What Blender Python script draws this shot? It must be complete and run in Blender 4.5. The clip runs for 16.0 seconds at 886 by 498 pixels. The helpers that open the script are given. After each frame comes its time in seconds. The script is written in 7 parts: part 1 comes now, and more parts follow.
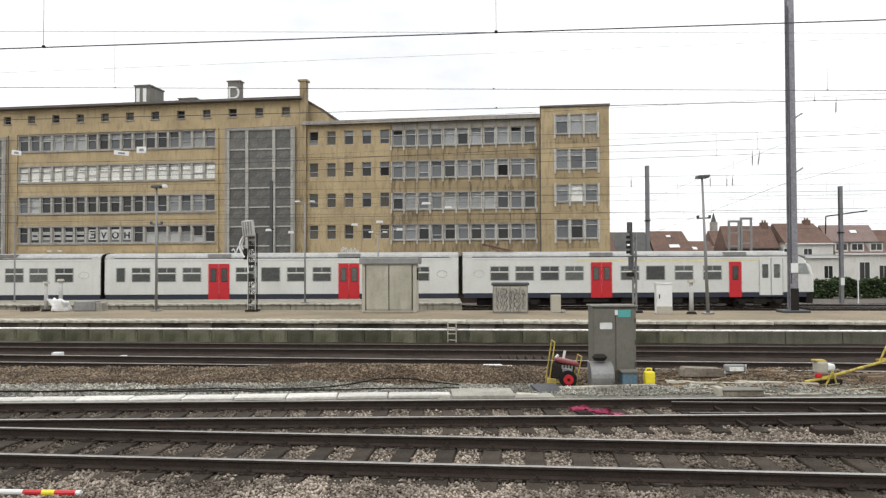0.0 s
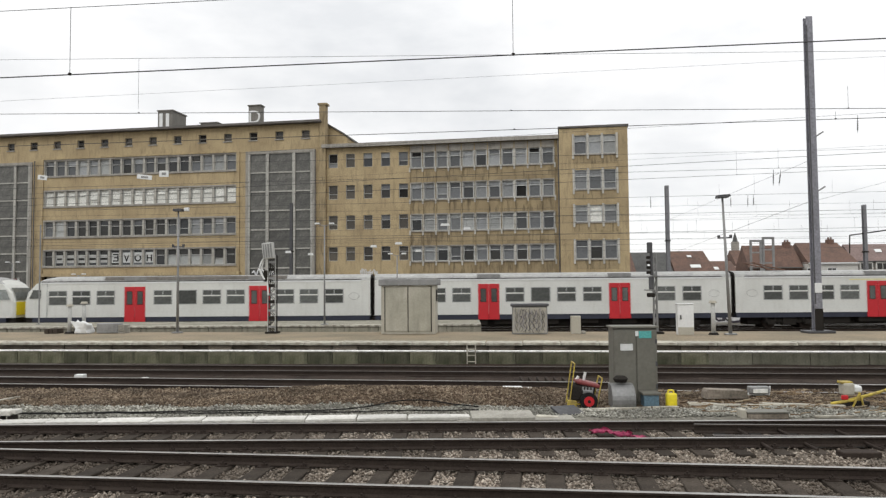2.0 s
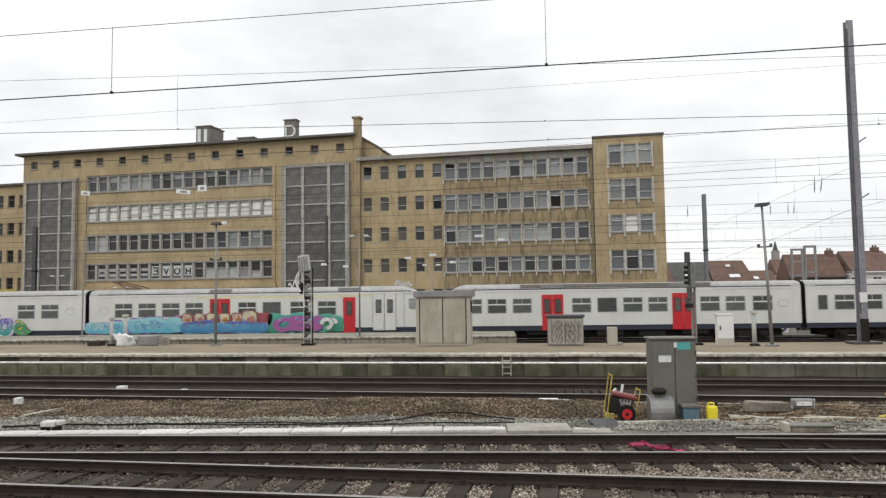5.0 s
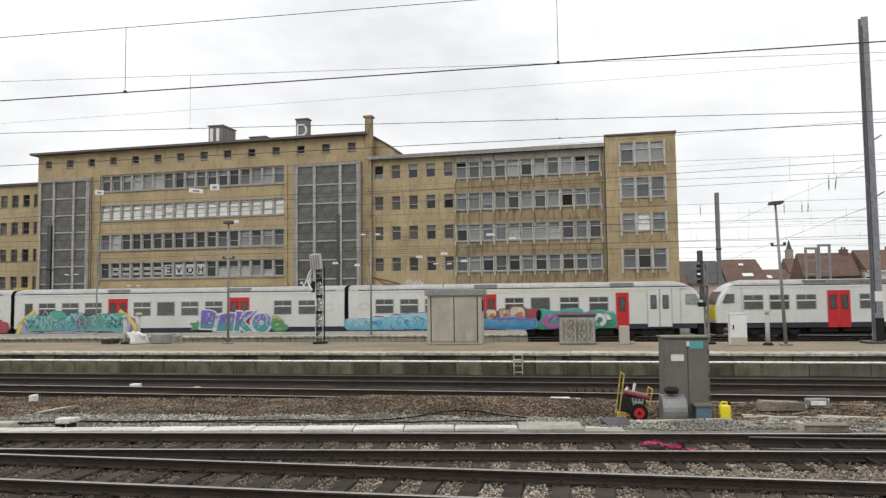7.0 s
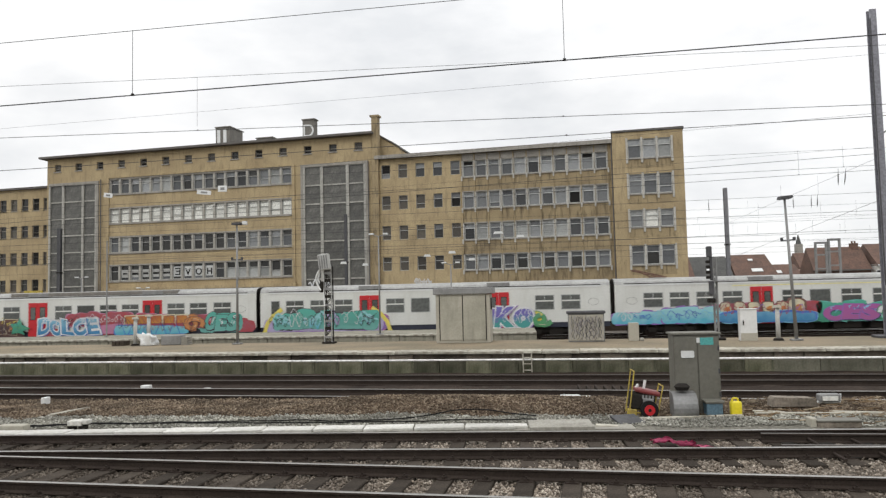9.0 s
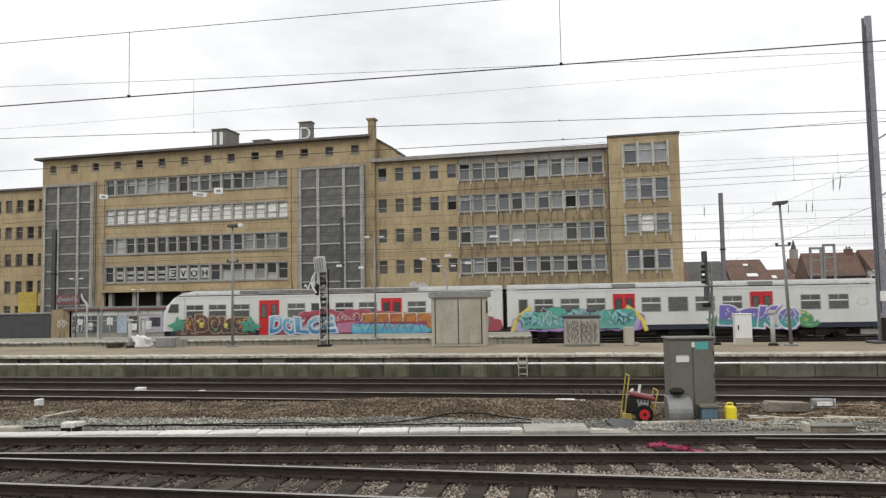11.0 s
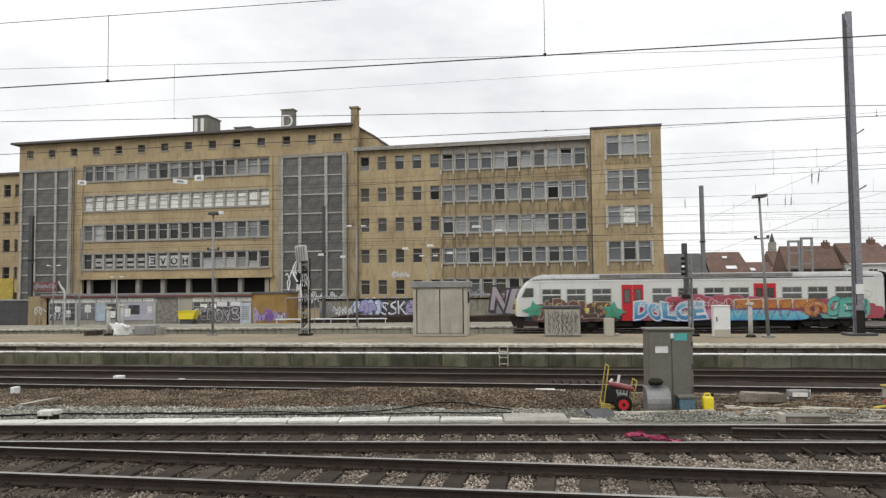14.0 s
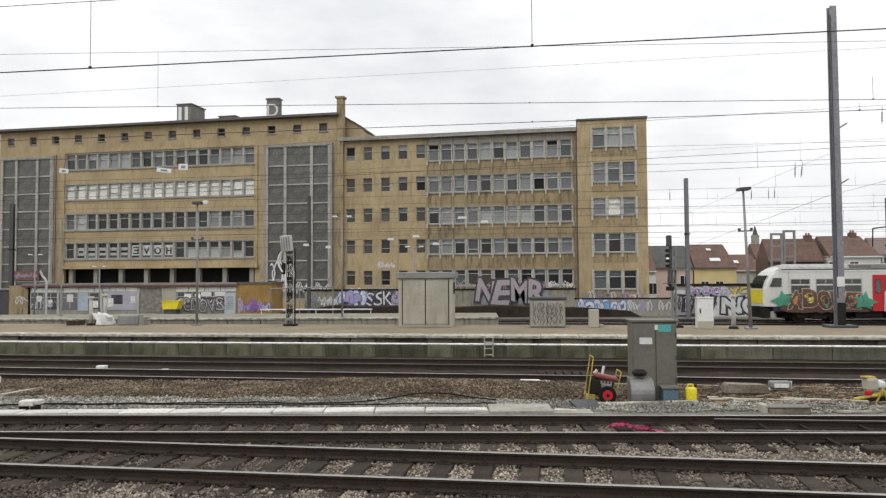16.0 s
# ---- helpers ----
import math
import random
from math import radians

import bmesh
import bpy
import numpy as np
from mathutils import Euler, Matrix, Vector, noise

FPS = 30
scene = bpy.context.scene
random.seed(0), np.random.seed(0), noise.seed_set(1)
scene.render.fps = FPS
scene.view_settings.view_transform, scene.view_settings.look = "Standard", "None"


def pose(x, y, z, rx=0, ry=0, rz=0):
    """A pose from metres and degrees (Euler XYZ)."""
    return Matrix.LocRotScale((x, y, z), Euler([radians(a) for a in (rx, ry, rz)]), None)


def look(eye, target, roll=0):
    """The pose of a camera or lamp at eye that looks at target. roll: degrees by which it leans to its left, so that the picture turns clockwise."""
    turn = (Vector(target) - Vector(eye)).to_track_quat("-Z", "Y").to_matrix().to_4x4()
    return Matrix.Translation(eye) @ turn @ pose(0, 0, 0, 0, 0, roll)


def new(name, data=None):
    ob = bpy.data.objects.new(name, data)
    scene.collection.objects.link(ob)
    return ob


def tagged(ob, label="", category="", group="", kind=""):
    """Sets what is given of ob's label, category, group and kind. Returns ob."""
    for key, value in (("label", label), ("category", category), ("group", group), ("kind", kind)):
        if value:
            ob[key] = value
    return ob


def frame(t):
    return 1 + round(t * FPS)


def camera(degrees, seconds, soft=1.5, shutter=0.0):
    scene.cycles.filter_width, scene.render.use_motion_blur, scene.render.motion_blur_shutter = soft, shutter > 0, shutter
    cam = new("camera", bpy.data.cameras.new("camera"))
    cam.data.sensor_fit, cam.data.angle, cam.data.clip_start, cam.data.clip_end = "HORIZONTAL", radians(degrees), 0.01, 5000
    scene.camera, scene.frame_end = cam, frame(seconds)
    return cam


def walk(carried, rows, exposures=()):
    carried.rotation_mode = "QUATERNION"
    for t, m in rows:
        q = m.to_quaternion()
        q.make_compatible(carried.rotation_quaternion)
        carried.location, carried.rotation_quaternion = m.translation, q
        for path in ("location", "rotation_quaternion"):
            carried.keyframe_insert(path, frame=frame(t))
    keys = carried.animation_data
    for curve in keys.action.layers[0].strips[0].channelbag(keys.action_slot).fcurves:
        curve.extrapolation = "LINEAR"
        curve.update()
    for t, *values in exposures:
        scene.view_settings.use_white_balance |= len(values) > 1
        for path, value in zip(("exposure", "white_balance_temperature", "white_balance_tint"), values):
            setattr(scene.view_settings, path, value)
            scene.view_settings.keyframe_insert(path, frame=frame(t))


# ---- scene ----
cam = camera(62.07, 16.0, soft=1.3, shutter=0.3)
PATH = [
    (0.0, pose(0.002, -0.003, 2.547, 91.15, 0.24, 0.00)),
    (0.5, pose(-0.001, -0.017, 2.549, 91.53, 0.20, 0.20)),
    (1.0, pose(0.011, -0.015, 2.556, 91.98, 0.26, 0.73)),
    (1.5, pose(0.008, -0.018, 2.553, 92.47, 0.42, 1.17)),
    (2.0, pose(0.011, -0.017, 2.548, 92.81, 0.47, 1.49)),
    (2.5, pose(0.009, -0.006, 2.552, 93.04, 0.51, 1.83)),
    (3.0, pose(0.005, -0.007, 2.555, 93.01, 0.54, 2.02)),
    (3.5, pose(0.011, -0.007, 2.553, 93.19, 0.56, 2.29)),
    (4.0, pose(0.006, -0.005, 2.557, 93.42, 0.62, 3.02)),
    (6.5, pose(0.005, -0.001, 2.557, 93.83, 0.73, 4.90)),
    (7.0, pose(0.001, -0.002, 2.545, 93.64, 0.70, 5.04)),
    (7.5, pose(-0.002, -0.005, 2.553, 93.49, 0.85, 5.19)),
    (8.0, pose(-0.001, 0.007, 2.551, 93.45, 0.96, 5.35)),
    (8.5, pose(-0.000, 0.008, 2.541, 93.52, 1.22, 5.55)),
    (9.0, pose(-0.007, 0.006, 2.551, 93.54, 1.31, 5.68)),
    (11.5, pose(-0.005, 0.004, 2.549, 93.82, 0.85, 5.13)),
    (12.0, pose(-0.003, 0.004, 2.554, 93.70, 0.74, 4.83)),
    (12.5, pose(-0.004, -0.004, 2.550, 93.54, 0.71, 4.65)),
    (13.0, pose(-0.000, 0.001, 2.552, 93.38, 0.58, 4.52)),
    (13.5, pose(-0.000, 0.005, 2.547, 93.29, 0.56, 4.12)),
    (14.0, pose(-0.001, 0.009, 2.549, 92.99, 0.59, 3.94)),
    (14.5, pose(-0.010, 0.010, 2.547, 92.83, 0.41, 3.74)),
    (15.0, pose(-0.014, 0.011, 2.543, 92.55, 0.26, 3.49)),
    (15.5, pose(-0.013, 0.019, 2.548, 92.38, 0.37, 3.05)),
    (16.0, pose(-0.009, 0.024, 2.545, 92.28, 0.35, 2.81)),
]
walk(cam, PATH, exposures=[(0.0, 0.18), (0.5, 0.15), (1.2, -0.04), (16.0, -0.04)])

# world: bright overcast sky, heavier cloud high up on one side
world = bpy.data.worlds.new("sky")
scene.world = world
world.use_nodes = True
wn, wl = world.node_tree.nodes, world.node_tree.links
bg = wn["Background"]
geo_n = wn.new("ShaderNodeTexCoord")
sky = wn.new("ShaderNodeTexSky")
sky.sky_type, sky.sun_disc = "NISHITA", False
sky.sun_elevation, sky.sun_rotation = radians(48), radians(200)
sep = wn.new("ShaderNodeSeparateXYZ")
wl.new(geo_n.outputs["Generated"], sep.inputs[0])
cmap = wn.new("ShaderNodeMapping")
cmap.inputs["Scale"].default_value = (1.6, 1.6, 4.0)
cmap.inputs["Location"].default_value = (0.35, 0.1, 0.2)
wl.new(geo_n.outputs["Generated"], cmap.inputs[0])
cn = wn.new("ShaderNodeTexNoise")
cn.inputs["Scale"].default_value, cn.inputs["Detail"].default_value, cn.inputs["Roughness"].default_value = 1.7, 6, 0.55
wl.new(cmap.outputs[0], cn.inputs["Vector"])
cr = wn.new("ShaderNodeValToRGB")
cr.color_ramp.elements[0].position, cr.color_ramp.elements[0].color = 0.32, (0.84, 0.855, 0.875, 1)
cr.color_ramp.elements[1].position, cr.color_ramp.elements[1].color = 0.53, (1.08, 1.08, 1.08, 1)
wl.new(cn.outputs["Fac"], cr.inputs[0])
# an overcast sky is about twice as bright overhead as at the horizon
grad = wn.new("ShaderNodeMapRange")
grad.inputs[1].default_value, grad.inputs[2].default_value = 0.25, 0.9
grad.inputs[3].default_value, grad.inputs[4].default_value = 0.98, 1.45
wl.new(sep.outputs["Z"], grad.inputs[0])
mul = wn.new("ShaderNodeVectorMath")
mul.operation = "SCALE"
wl.new(cr.outputs[0], mul.inputs[0])
wl.new(grad.outputs[0], mul.inputs["Scale"])
skys = wn.new("ShaderNodeVectorMath")
skys.operation = "SCALE"
skys.inputs["Scale"].default_value = 0.06
wl.new(sky.outputs[0], skys.inputs[0])
mixw = wn.new("ShaderNodeMixRGB")
mixw.inputs[0].default_value = 0.08
wl.new(mul.outputs[0], mixw.inputs[1])
wl.new(skys.outputs[0], mixw.inputs[2])
wl.new(mixw.outputs[0], bg.inputs[0])
bg.inputs[1].default_value = 1.05
sun_data = bpy.data.lights.new("sun", "SUN")
sun_data.energy, sun_data.angle, sun_data.color = 0.6, radians(25), (1.0, 0.97, 0.92)
sun = new("sun", sun_data)
sun.matrix_world = look((-30, -60, 70), (0, 20, 0))


# ---- materials ----
def mat(name, color, rough=0.7, metal=0.0, dark=None, scale=2.0, amount=0.5, fine=40.0, fine_amount=0.25,
        bump=0.15, streak=0.0, stain=None, per=0.0, spec=0.5):
    """A painted, cast or worn surface: broad patches towards `dark`, fine grain, vertical streaks, per-piece shade."""
    m = bpy.data.materials.new(name)
    m.use_nodes = True
    n, l = m.node_tree.nodes, m.node_tree.links
    b = n["Principled BSDF"]
    b.inputs["Roughness"].default_value, b.inputs["Metallic"].default_value = rough, metal
    b.inputs["Specular IOR Level"].default_value = spec
    dark = dark or tuple(c * 0.6 for c in color)
    tc = n.new("ShaderNodeTexCoord")
    big = n.new("ShaderNodeTexNoise")
    big.inputs["Scale"].default_value, big.inputs["Detail"].default_value = scale, 5
    l.new(tc.outputs["Object"], big.inputs["Vector"])
    r1 = n.new("ShaderNodeMapRange")
    r1.inputs[1].default_value, r1.inputs[2].default_value = 0.38, 0.68
    r1.inputs[3].default_value, r1.inputs[4].default_value = 0.0, amount
    l.new(big.outputs["Fac"], r1.inputs[0])
    mix = n.new("ShaderNodeMixRGB")
    mix.inputs[1].default_value, mix.inputs[2].default_value = (*color, 1), (*dark, 1)
    l.new(r1.outputs[0], mix.inputs[0])
    out = mix.outputs[0]
    if streak:
        mp = n.new("ShaderNodeMapping")
        mp.inputs["Scale"].default_value = (2.2, 2.2, 0.45)
        l.new(tc.outputs["Object"], mp.inputs[0])
        sn = n.new("ShaderNodeTexNoise")
        sn.inputs["Scale"].default_value, sn.inputs["Detail"].default_value = 1.6, 6
        l.new(mp.outputs[0], sn.inputs["Vector"])
        r2 = n.new("ShaderNodeMapRange")
        r2.inputs[1].default_value, r2.inputs[2].default_value = 0.5, 0.75
        r2.inputs[3].default_value, r2.inputs[4].default_value = 0.0, streak
        l.new(sn.outputs["Fac"], r2.inputs[0])
        m2 = n.new("ShaderNodeMixRGB")
        m2.inputs[2].default_value = (*(stain or tuple(c * 0.35 for c in color)), 1)
        l.new(r2.outputs[0], m2.inputs[0])
        l.new(out, m2.inputs[1])
        out = m2.outputs[0]
    fn = n.new("ShaderNodeTexNoise")
    fn.inputs["Scale"].default_value, fn.inputs["Detail"].default_value = fine, 4
    l.new(tc.outputs["Object"], fn.inputs["Vector"])
    r3 = n.new("ShaderNodeMapRange")
    r3.inputs[1].default_value, r3.inputs[2].default_value = 0.3, 0.7
    r3.inputs[3].default_value, r3.inputs[4].default_value = 1 - fine_amount, 1 + fine_amount
    l.new(fn.outputs["Fac"], r3.inputs[0])
    val = r3.outputs[0]
    if per:
        oi = n.new("ShaderNodeObjectInfo")
        r4 = n.new("ShaderNodeMapRange")
        r4.inputs[3].default_value, r4.inputs[4].default_value = 1 - per, 1 + per
        l.new(oi.outputs["Random"], r4.inputs[0])
        mm = n.new("ShaderNodeMath")
        mm.operation = "MULTIPLY"
        l.new(val, mm.inputs[0])
        l.new(r4.outputs[0], mm.inputs[1])
        val = mm.outputs[0]
    sc = n.new("ShaderNodeVectorMath")
    sc.operation = "SCALE"
    l.new(out, sc.inputs[0])
    l.new(val, sc.inputs["Scale"])
    l.new(sc.outputs[0], b.inputs["Base Color"])
    if bump:
        bp = n.new("ShaderNodeBump")
        bp.inputs["Strength"].default_value, bp.inputs["Distance"].default_value = bump, 0.02
        l.new(fn.outputs["Fac"], bp.inputs["Height"])
        l.new(bp.outputs[0], b.inputs["Normal"])
    return m


def island_mat(name, c1, c2, c3, rough=0.9, oily=False):
    """Stones: each one takes its own shade."""
    m = bpy.data.materials.new(name)
    m.use_nodes = True
    n, l = m.node_tree.nodes, m.node_tree.links
    b = n["Principled BSDF"]
    b.inputs["Roughness"].default_value = rough
    g = n.new("ShaderNodeNewGeometry")
    r = n.new("ShaderNodeValToRGB")
    e = r.color_ramp.elements
    e[0].color, e[1].color = (*c1, 1), (*c3, 1)
    k = e.new(0.5)
    k.color = (*c2, 1)
    l.new(g.outputs["Random Per Island"], r.inputs[0])
    tc = n.new("ShaderNodeTexCoord")
    nz = n.new("ShaderNodeTexNoise")
    nz.inputs["Scale"].default_value = 0.9
    l.new(tc.outputs["Object"], nz.inputs["Vector"])
    mr = n.new("ShaderNodeMapRange")
    mr.inputs[1].default_value, mr.inputs[2].default_value = 0.35, 0.65
    mr.inputs[3].default_value, mr.inputs[4].default_value = 0.55, 1.1
    l.new(nz.outputs["Fac"], mr.inputs[0])
    sc = n.new("ShaderNodeVectorMath")
    sc.operation = "SCALE"
    l.new(r.outputs[0], sc.inputs[0])
    l.new(mr.outputs[0], sc.inputs["Scale"])
    out = sc.outputs[0]
    if oily:
        # old oil stains spread over three stretches of the tracks
        squash = n.new("ShaderNodeVectorMath")
        squash.operation = "MULTIPLY"
        squash.inputs[1].default_value = (1.0, 2.2, 1.0)
        l.new(tc.outputs["Object"], squash.inputs[0])
        for cx, cy, r0, r1 in ((-9.0, 11.7, 7.0, 12.0), (5.2, 9.3, 4.4, 7.2), (8.6, 13.1, 4.0, 6.4)):
            dist = n.new("ShaderNodeVectorMath")
            dist.operation = "DISTANCE"
            dist.inputs[1].default_value = (cx, cy * 2.2, 0)
            l.new(squash.outputs[0], dist.inputs[0])
            dn = n.new("ShaderNodeMath")
            dn.operation = "MULTIPLY_ADD"
            dn.inputs[1].default_value = 5.0
            l.new(nz.outputs["Fac"], dn.inputs[0])
            l.new(dist.outputs["Value"], dn.inputs[2])
            dr = n.new("ShaderNodeMapRange")
            dr.inputs[1].default_value, dr.inputs[2].default_value = r0, r1
            dr.inputs[3].default_value, dr.inputs[4].default_value = 0.75, 0.0
            l.new(dn.outputs[0], dr.inputs[0])
            mx = n.new("ShaderNodeMixRGB")
            mx.inputs[2].default_value = (0.05, 0.039, 0.03, 1)
            l.new(dr.outputs[0], mx.inputs[0])
            l.new(out, mx.inputs[1])
            out = mx.outputs[0]
    l.new(out, b.inputs["Base Color"])
    b.inputs["Specular IOR Level"].default_value = 0.25
    return m


def glass_mat(name, color, rough=0.08, per=0.5):
    """Dark, dusty window glass seen from outside by day; paler colours paint in reflected sky."""
    m = mat(name, color, rough, 0, scale=0.8, amount=0.5, fine=6, fine_amount=0.15, bump=0.02, per=per, spec=0.35)
    return m


M_BRICK = mat("yellow_brick", (0.44, 0.345, 0.20), 0.85, dark=(0.32, 0.245, 0.14), scale=0.33, amount=0.85, fine=9, fine_amount=0.17, streak=0.5, stain=(0.13, 0.10, 0.06))
M_BRICK_DIRTY = mat("stained_brick", (0.35, 0.275, 0.16), 0.9, dark=(0.24, 0.185, 0.11), scale=0.5, amount=0.8, fine=18, fine_amount=0.2, streak=0.95, stain=(0.10, 0.075, 0.045))
M_STONE = mat("grey_stone_trim", (0.33, 0.31, 0.275), 0.8, scale=0.7, amount=0.5, fine=14, streak=0.5)
M_FRAME = mat("grey_window_frame", (0.46, 0.46, 0.44), 0.6, scale=1.2, fine=20, fine_amount=0.15, bump=0.05)
M_GLASS = glass_mat("window_glass", (0.105, 0.11, 0.115), 0.12, 0.75)
# Reflected sky is put into this pane's base colour.
M_GLASS_SKY = glass_mat("painted_sky_glass", (0.26, 0.27, 0.275), 0.12, 0.45)
# Palest pane: sky reflection and drawn blinds, both as flat colour.
M_GLASS_PALE = glass_mat("pale_pane", (0.36, 0.37, 0.36), 0.2, 0.3)
M_GLASS_BROWN = glass_mat("brown_dusty_glass", (0.085, 0.075, 0.06), 0.2, 0.5)
M_GLASS_SHED = glass_mat("grimy_shed_glass", (0.12, 0.125, 0.13), 0.2, 0.45)
M_FRAME_PALE = mat("pale_window_frame", (0.56, 0.57, 0.56), 0.6, scale=1.2, fine=20, fine_amount=0.15, bump=0.05)
M_OLDFRAME = mat("weathered_window_frame", (0.27, 0.25, 0.215), 0.75, scale=1.2, fine=20, fine_amount=0.2, bump=0.05)
M_GLASS_DARK = glass_mat("dark_glass", (0.035, 0.034, 0.031), 0.15, 0.5)
M_TOWER_GLASS = mat("dusty_wired_glass", (0.115, 0.112, 0.10), 0.3, dark=(0.055, 0.054, 0.048), scale=1.1, amount=0.9, fine=7, fine_amount=0.3, bump=0.05, per=0.2)
M_TOWER_GRID = mat("tower_concrete_grid", (0.41, 0.40, 0.36), 0.8, scale=0.8, amount=0.6, fine=12, streak=0.5)
M_MULLION_PALE = mat("whitened_mullion", (0.50, 0.485, 0.44), 0.8, dark=(0.36, 0.34, 0.30), scale=1.2, amount=0.7, fine=14, fine_amount=0.15, streak=0.3)
M_MULLION = mat("pale_mullion", (0.40, 0.385, 0.345), 0.8, dark=(0.27, 0.255, 0.22), scale=1.2, amount=0.7, fine=14, fine_amount=0.15, streak=0.3)
M_BLIND = mat("white_blind", (0.76, 0.76, 0.71), 0.7, scale=1, amount=0.3, fine=8, bump=0, per=0.12)
# Shade inside openings as a near-black colour; black lettering uses it too.
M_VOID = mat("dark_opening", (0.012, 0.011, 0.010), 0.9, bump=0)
M_ROOF = mat("roof_edge", (0.13, 0.12, 0.11), 0.8, scale=1)
M_TRAIN = mat("train_white_paint", (0.66, 0.665, 0.63), 0.35, dark=(0.55, 0.55, 0.51), scale=0.5, amount=0.55, fine=9, fine_amount=0.05, bump=0.01, streak=0.22, stain=(0.40, 0.38, 0.33))
M_TRAIN_ROOF = mat("train_roof", (0.40, 0.40, 0.385), 0.6, scale=0.8, fine=10, bump=0.05, streak=0.3)
M_TRAIN_POD = mat("grimy_roof_pod", (0.20, 0.185, 0.165), 0.7, scale=0.8, fine=10, bump=0.05, streak=0.3)
M_TRAIN_BLUE = mat("train_dark_blue", (0.022, 0.026, 0.045), 0.5, scale=1.5, fine=12, bump=0.03)
M_RED = mat("red_door_paint", (0.53, 0.02, 0.028), 0.35, scale=1.0, amount=0.3, fine=10, fine_amount=0.06, bump=0.01)
M_YELLOW = mat("yellow_paint", (0.80, 0.66, 0.03), 0.4, scale=1.5, amount=0.25, fine=15, fine_amount=0.08, bump=0.02)
M_BLACK = mat("grimy_black", (0.026, 0.023, 0.020), 0.8, scale=2, fine=25, spec=0.12)
M_TRAIN_GLASS = mat("train_glass", (0.10, 0.105, 0.10), 0.12, scale=0.8, amount=0.4, fine=5, bump=0, per=0.35, spec=0.7)
# Cab glass made pale: the sky's reflection sits in its colour.
M_CAB_GLASS = mat("painted_sky_cab_glass", (0.30, 0.32, 0.31), 0.12, scale=0.8, amount=0.5, fine=5, bump=0, spec=0.7)
M_TRAIN_FRAME = mat("train_window_frame", (0.34, 0.35, 0.34), 0.4, fine=10, bump=0)
M_LINE = mat("yellow_stripe", (0.75, 0.70, 0.35), 0.4, bump=0)
M_RAIL_TOP = mat("polished_rail", (0.40, 0.39, 0.37), 0.34, 0.9, scale=3, fine=30, fine_amount=0.1, bump=0.02)
M_RAIL_DULL = mat("dull_rail_top", (0.11, 0.098, 0.088), 0.55, 0.4, scale=3, fine=30, bump=0.05)
M_RAIL = mat("rusty_rail", (0.044, 0.034, 0.028), 0.85, dark=(0.024, 0.018, 0.016), scale=3, fine=40, bump=0.2, spec=0.12)
M_SLEEPER = mat("oily_wood_sleeper", (0.062, 0.051, 0.041), 0.9, dark=(0.031, 0.025, 0.020), scale=4, fine=30, fine_amount=0.35, bump=0.5, per=0.3, spec=0.12)
M_BALLAST = mat("ballast_bed", (0.17, 0.145, 0.118), 0.95, dark=(0.06, 0.05, 0.041), scale=0.7, amount=0.8, fine=16, fine_amount=0.5, bump=1.0, spec=0.12)
M_BALLAST_BROWN = mat("rusty_ballast", (0.12, 0.085, 0.057), 0.95, dark=(0.065, 0.043, 0.030), scale=0.8, amount=0.8, fine=14, fine_amount=0.5, bump=1.0, spec=0.12)
M_RUSTY = mat("rusty_brown_steel", (0.14, 0.075, 0.05), 0.8, scale=3, fine=20, bump=0.1)
M_STONES = island_mat("grey_stones", (0.13, 0.104, 0.083), (0.32, 0.267, 0.213), (0.55, 0.485, 0.41), oily=True)
M_STONES_BROWN = island_mat("brown_stones", (0.075, 0.053, 0.038), (0.175, 0.129, 0.088), (0.32, 0.26, 0.19))
M_CONC = mat("weathered_concrete", (0.36, 0.345, 0.30), 0.9, dark=(0.21, 0.195, 0.165), scale=1.0, amount=0.6, fine=20, fine_amount=0.2, bump=0.2, streak=0.4, per=0.1)
M_PLATFORM = mat("platform_surface", (0.255, 0.203, 0.134), 0.95, dark=(0.155, 0.135, 0.088), scale=0.45, amount=0.85, fine=25, fine_amount=0.25, bump=0.3)
M_COPING = mat("pale_coping", (0.50, 0.475, 0.40), 0.9, dark=(0.17, 0.15, 0.115), scale=3.4, amount=0.95, fine=14, fine_amount=0.25, bump=0.2, per=0.15)
M_LID = mat("pale_trough_lid", (0.60, 0.59, 0.55), 0.9, dark=(0.36, 0.345, 0.30), scale=1.6, amount=0.6, fine=16, fine_amount=0.18, bump=0.15, per=0.12)
M_MOSSY = mat("mossy_concrete_panel", (0.185, 0.175, 0.125), 0.95, dark=(0.068, 0.072, 0.038), scale=1.1, amount=0.95, fine=18, fine_amount=0.25, bump=0.2, streak=0.95, stain=(0.030, 0.034, 0.018), per=0.40)
M_MOSSY_PALE = mat("grey_concrete_panel", (0.19, 0.182, 0.14), 0.95, dark=(0.10, 0.10, 0.07), scale=0.9, amount=0.8, fine=18, fine_amount=0.2, bump=0.2, streak=0.6, stain=(0.06, 0.065, 0.04), per=0.15)
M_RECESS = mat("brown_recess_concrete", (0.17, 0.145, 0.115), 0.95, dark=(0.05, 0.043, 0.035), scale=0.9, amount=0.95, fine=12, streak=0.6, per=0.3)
M_FARCONC = mat("dull_stained_concrete", (0.285, 0.268, 0.215), 0.92, dark=(0.15, 0.145, 0.105), scale=0.9, amount=0.8, fine=14, fine_amount=0.2, streak=0.7, stain=(0.07, 0.07, 0.045), per=0.2)
M_PEBBLE = mat("pebbled_render", (0.27, 0.25, 0.225), 0.95, dark=(0.14, 0.125, 0.11), scale=3.0, amount=0.8, fine=16, fine_amount=0.4, bump=0.4)
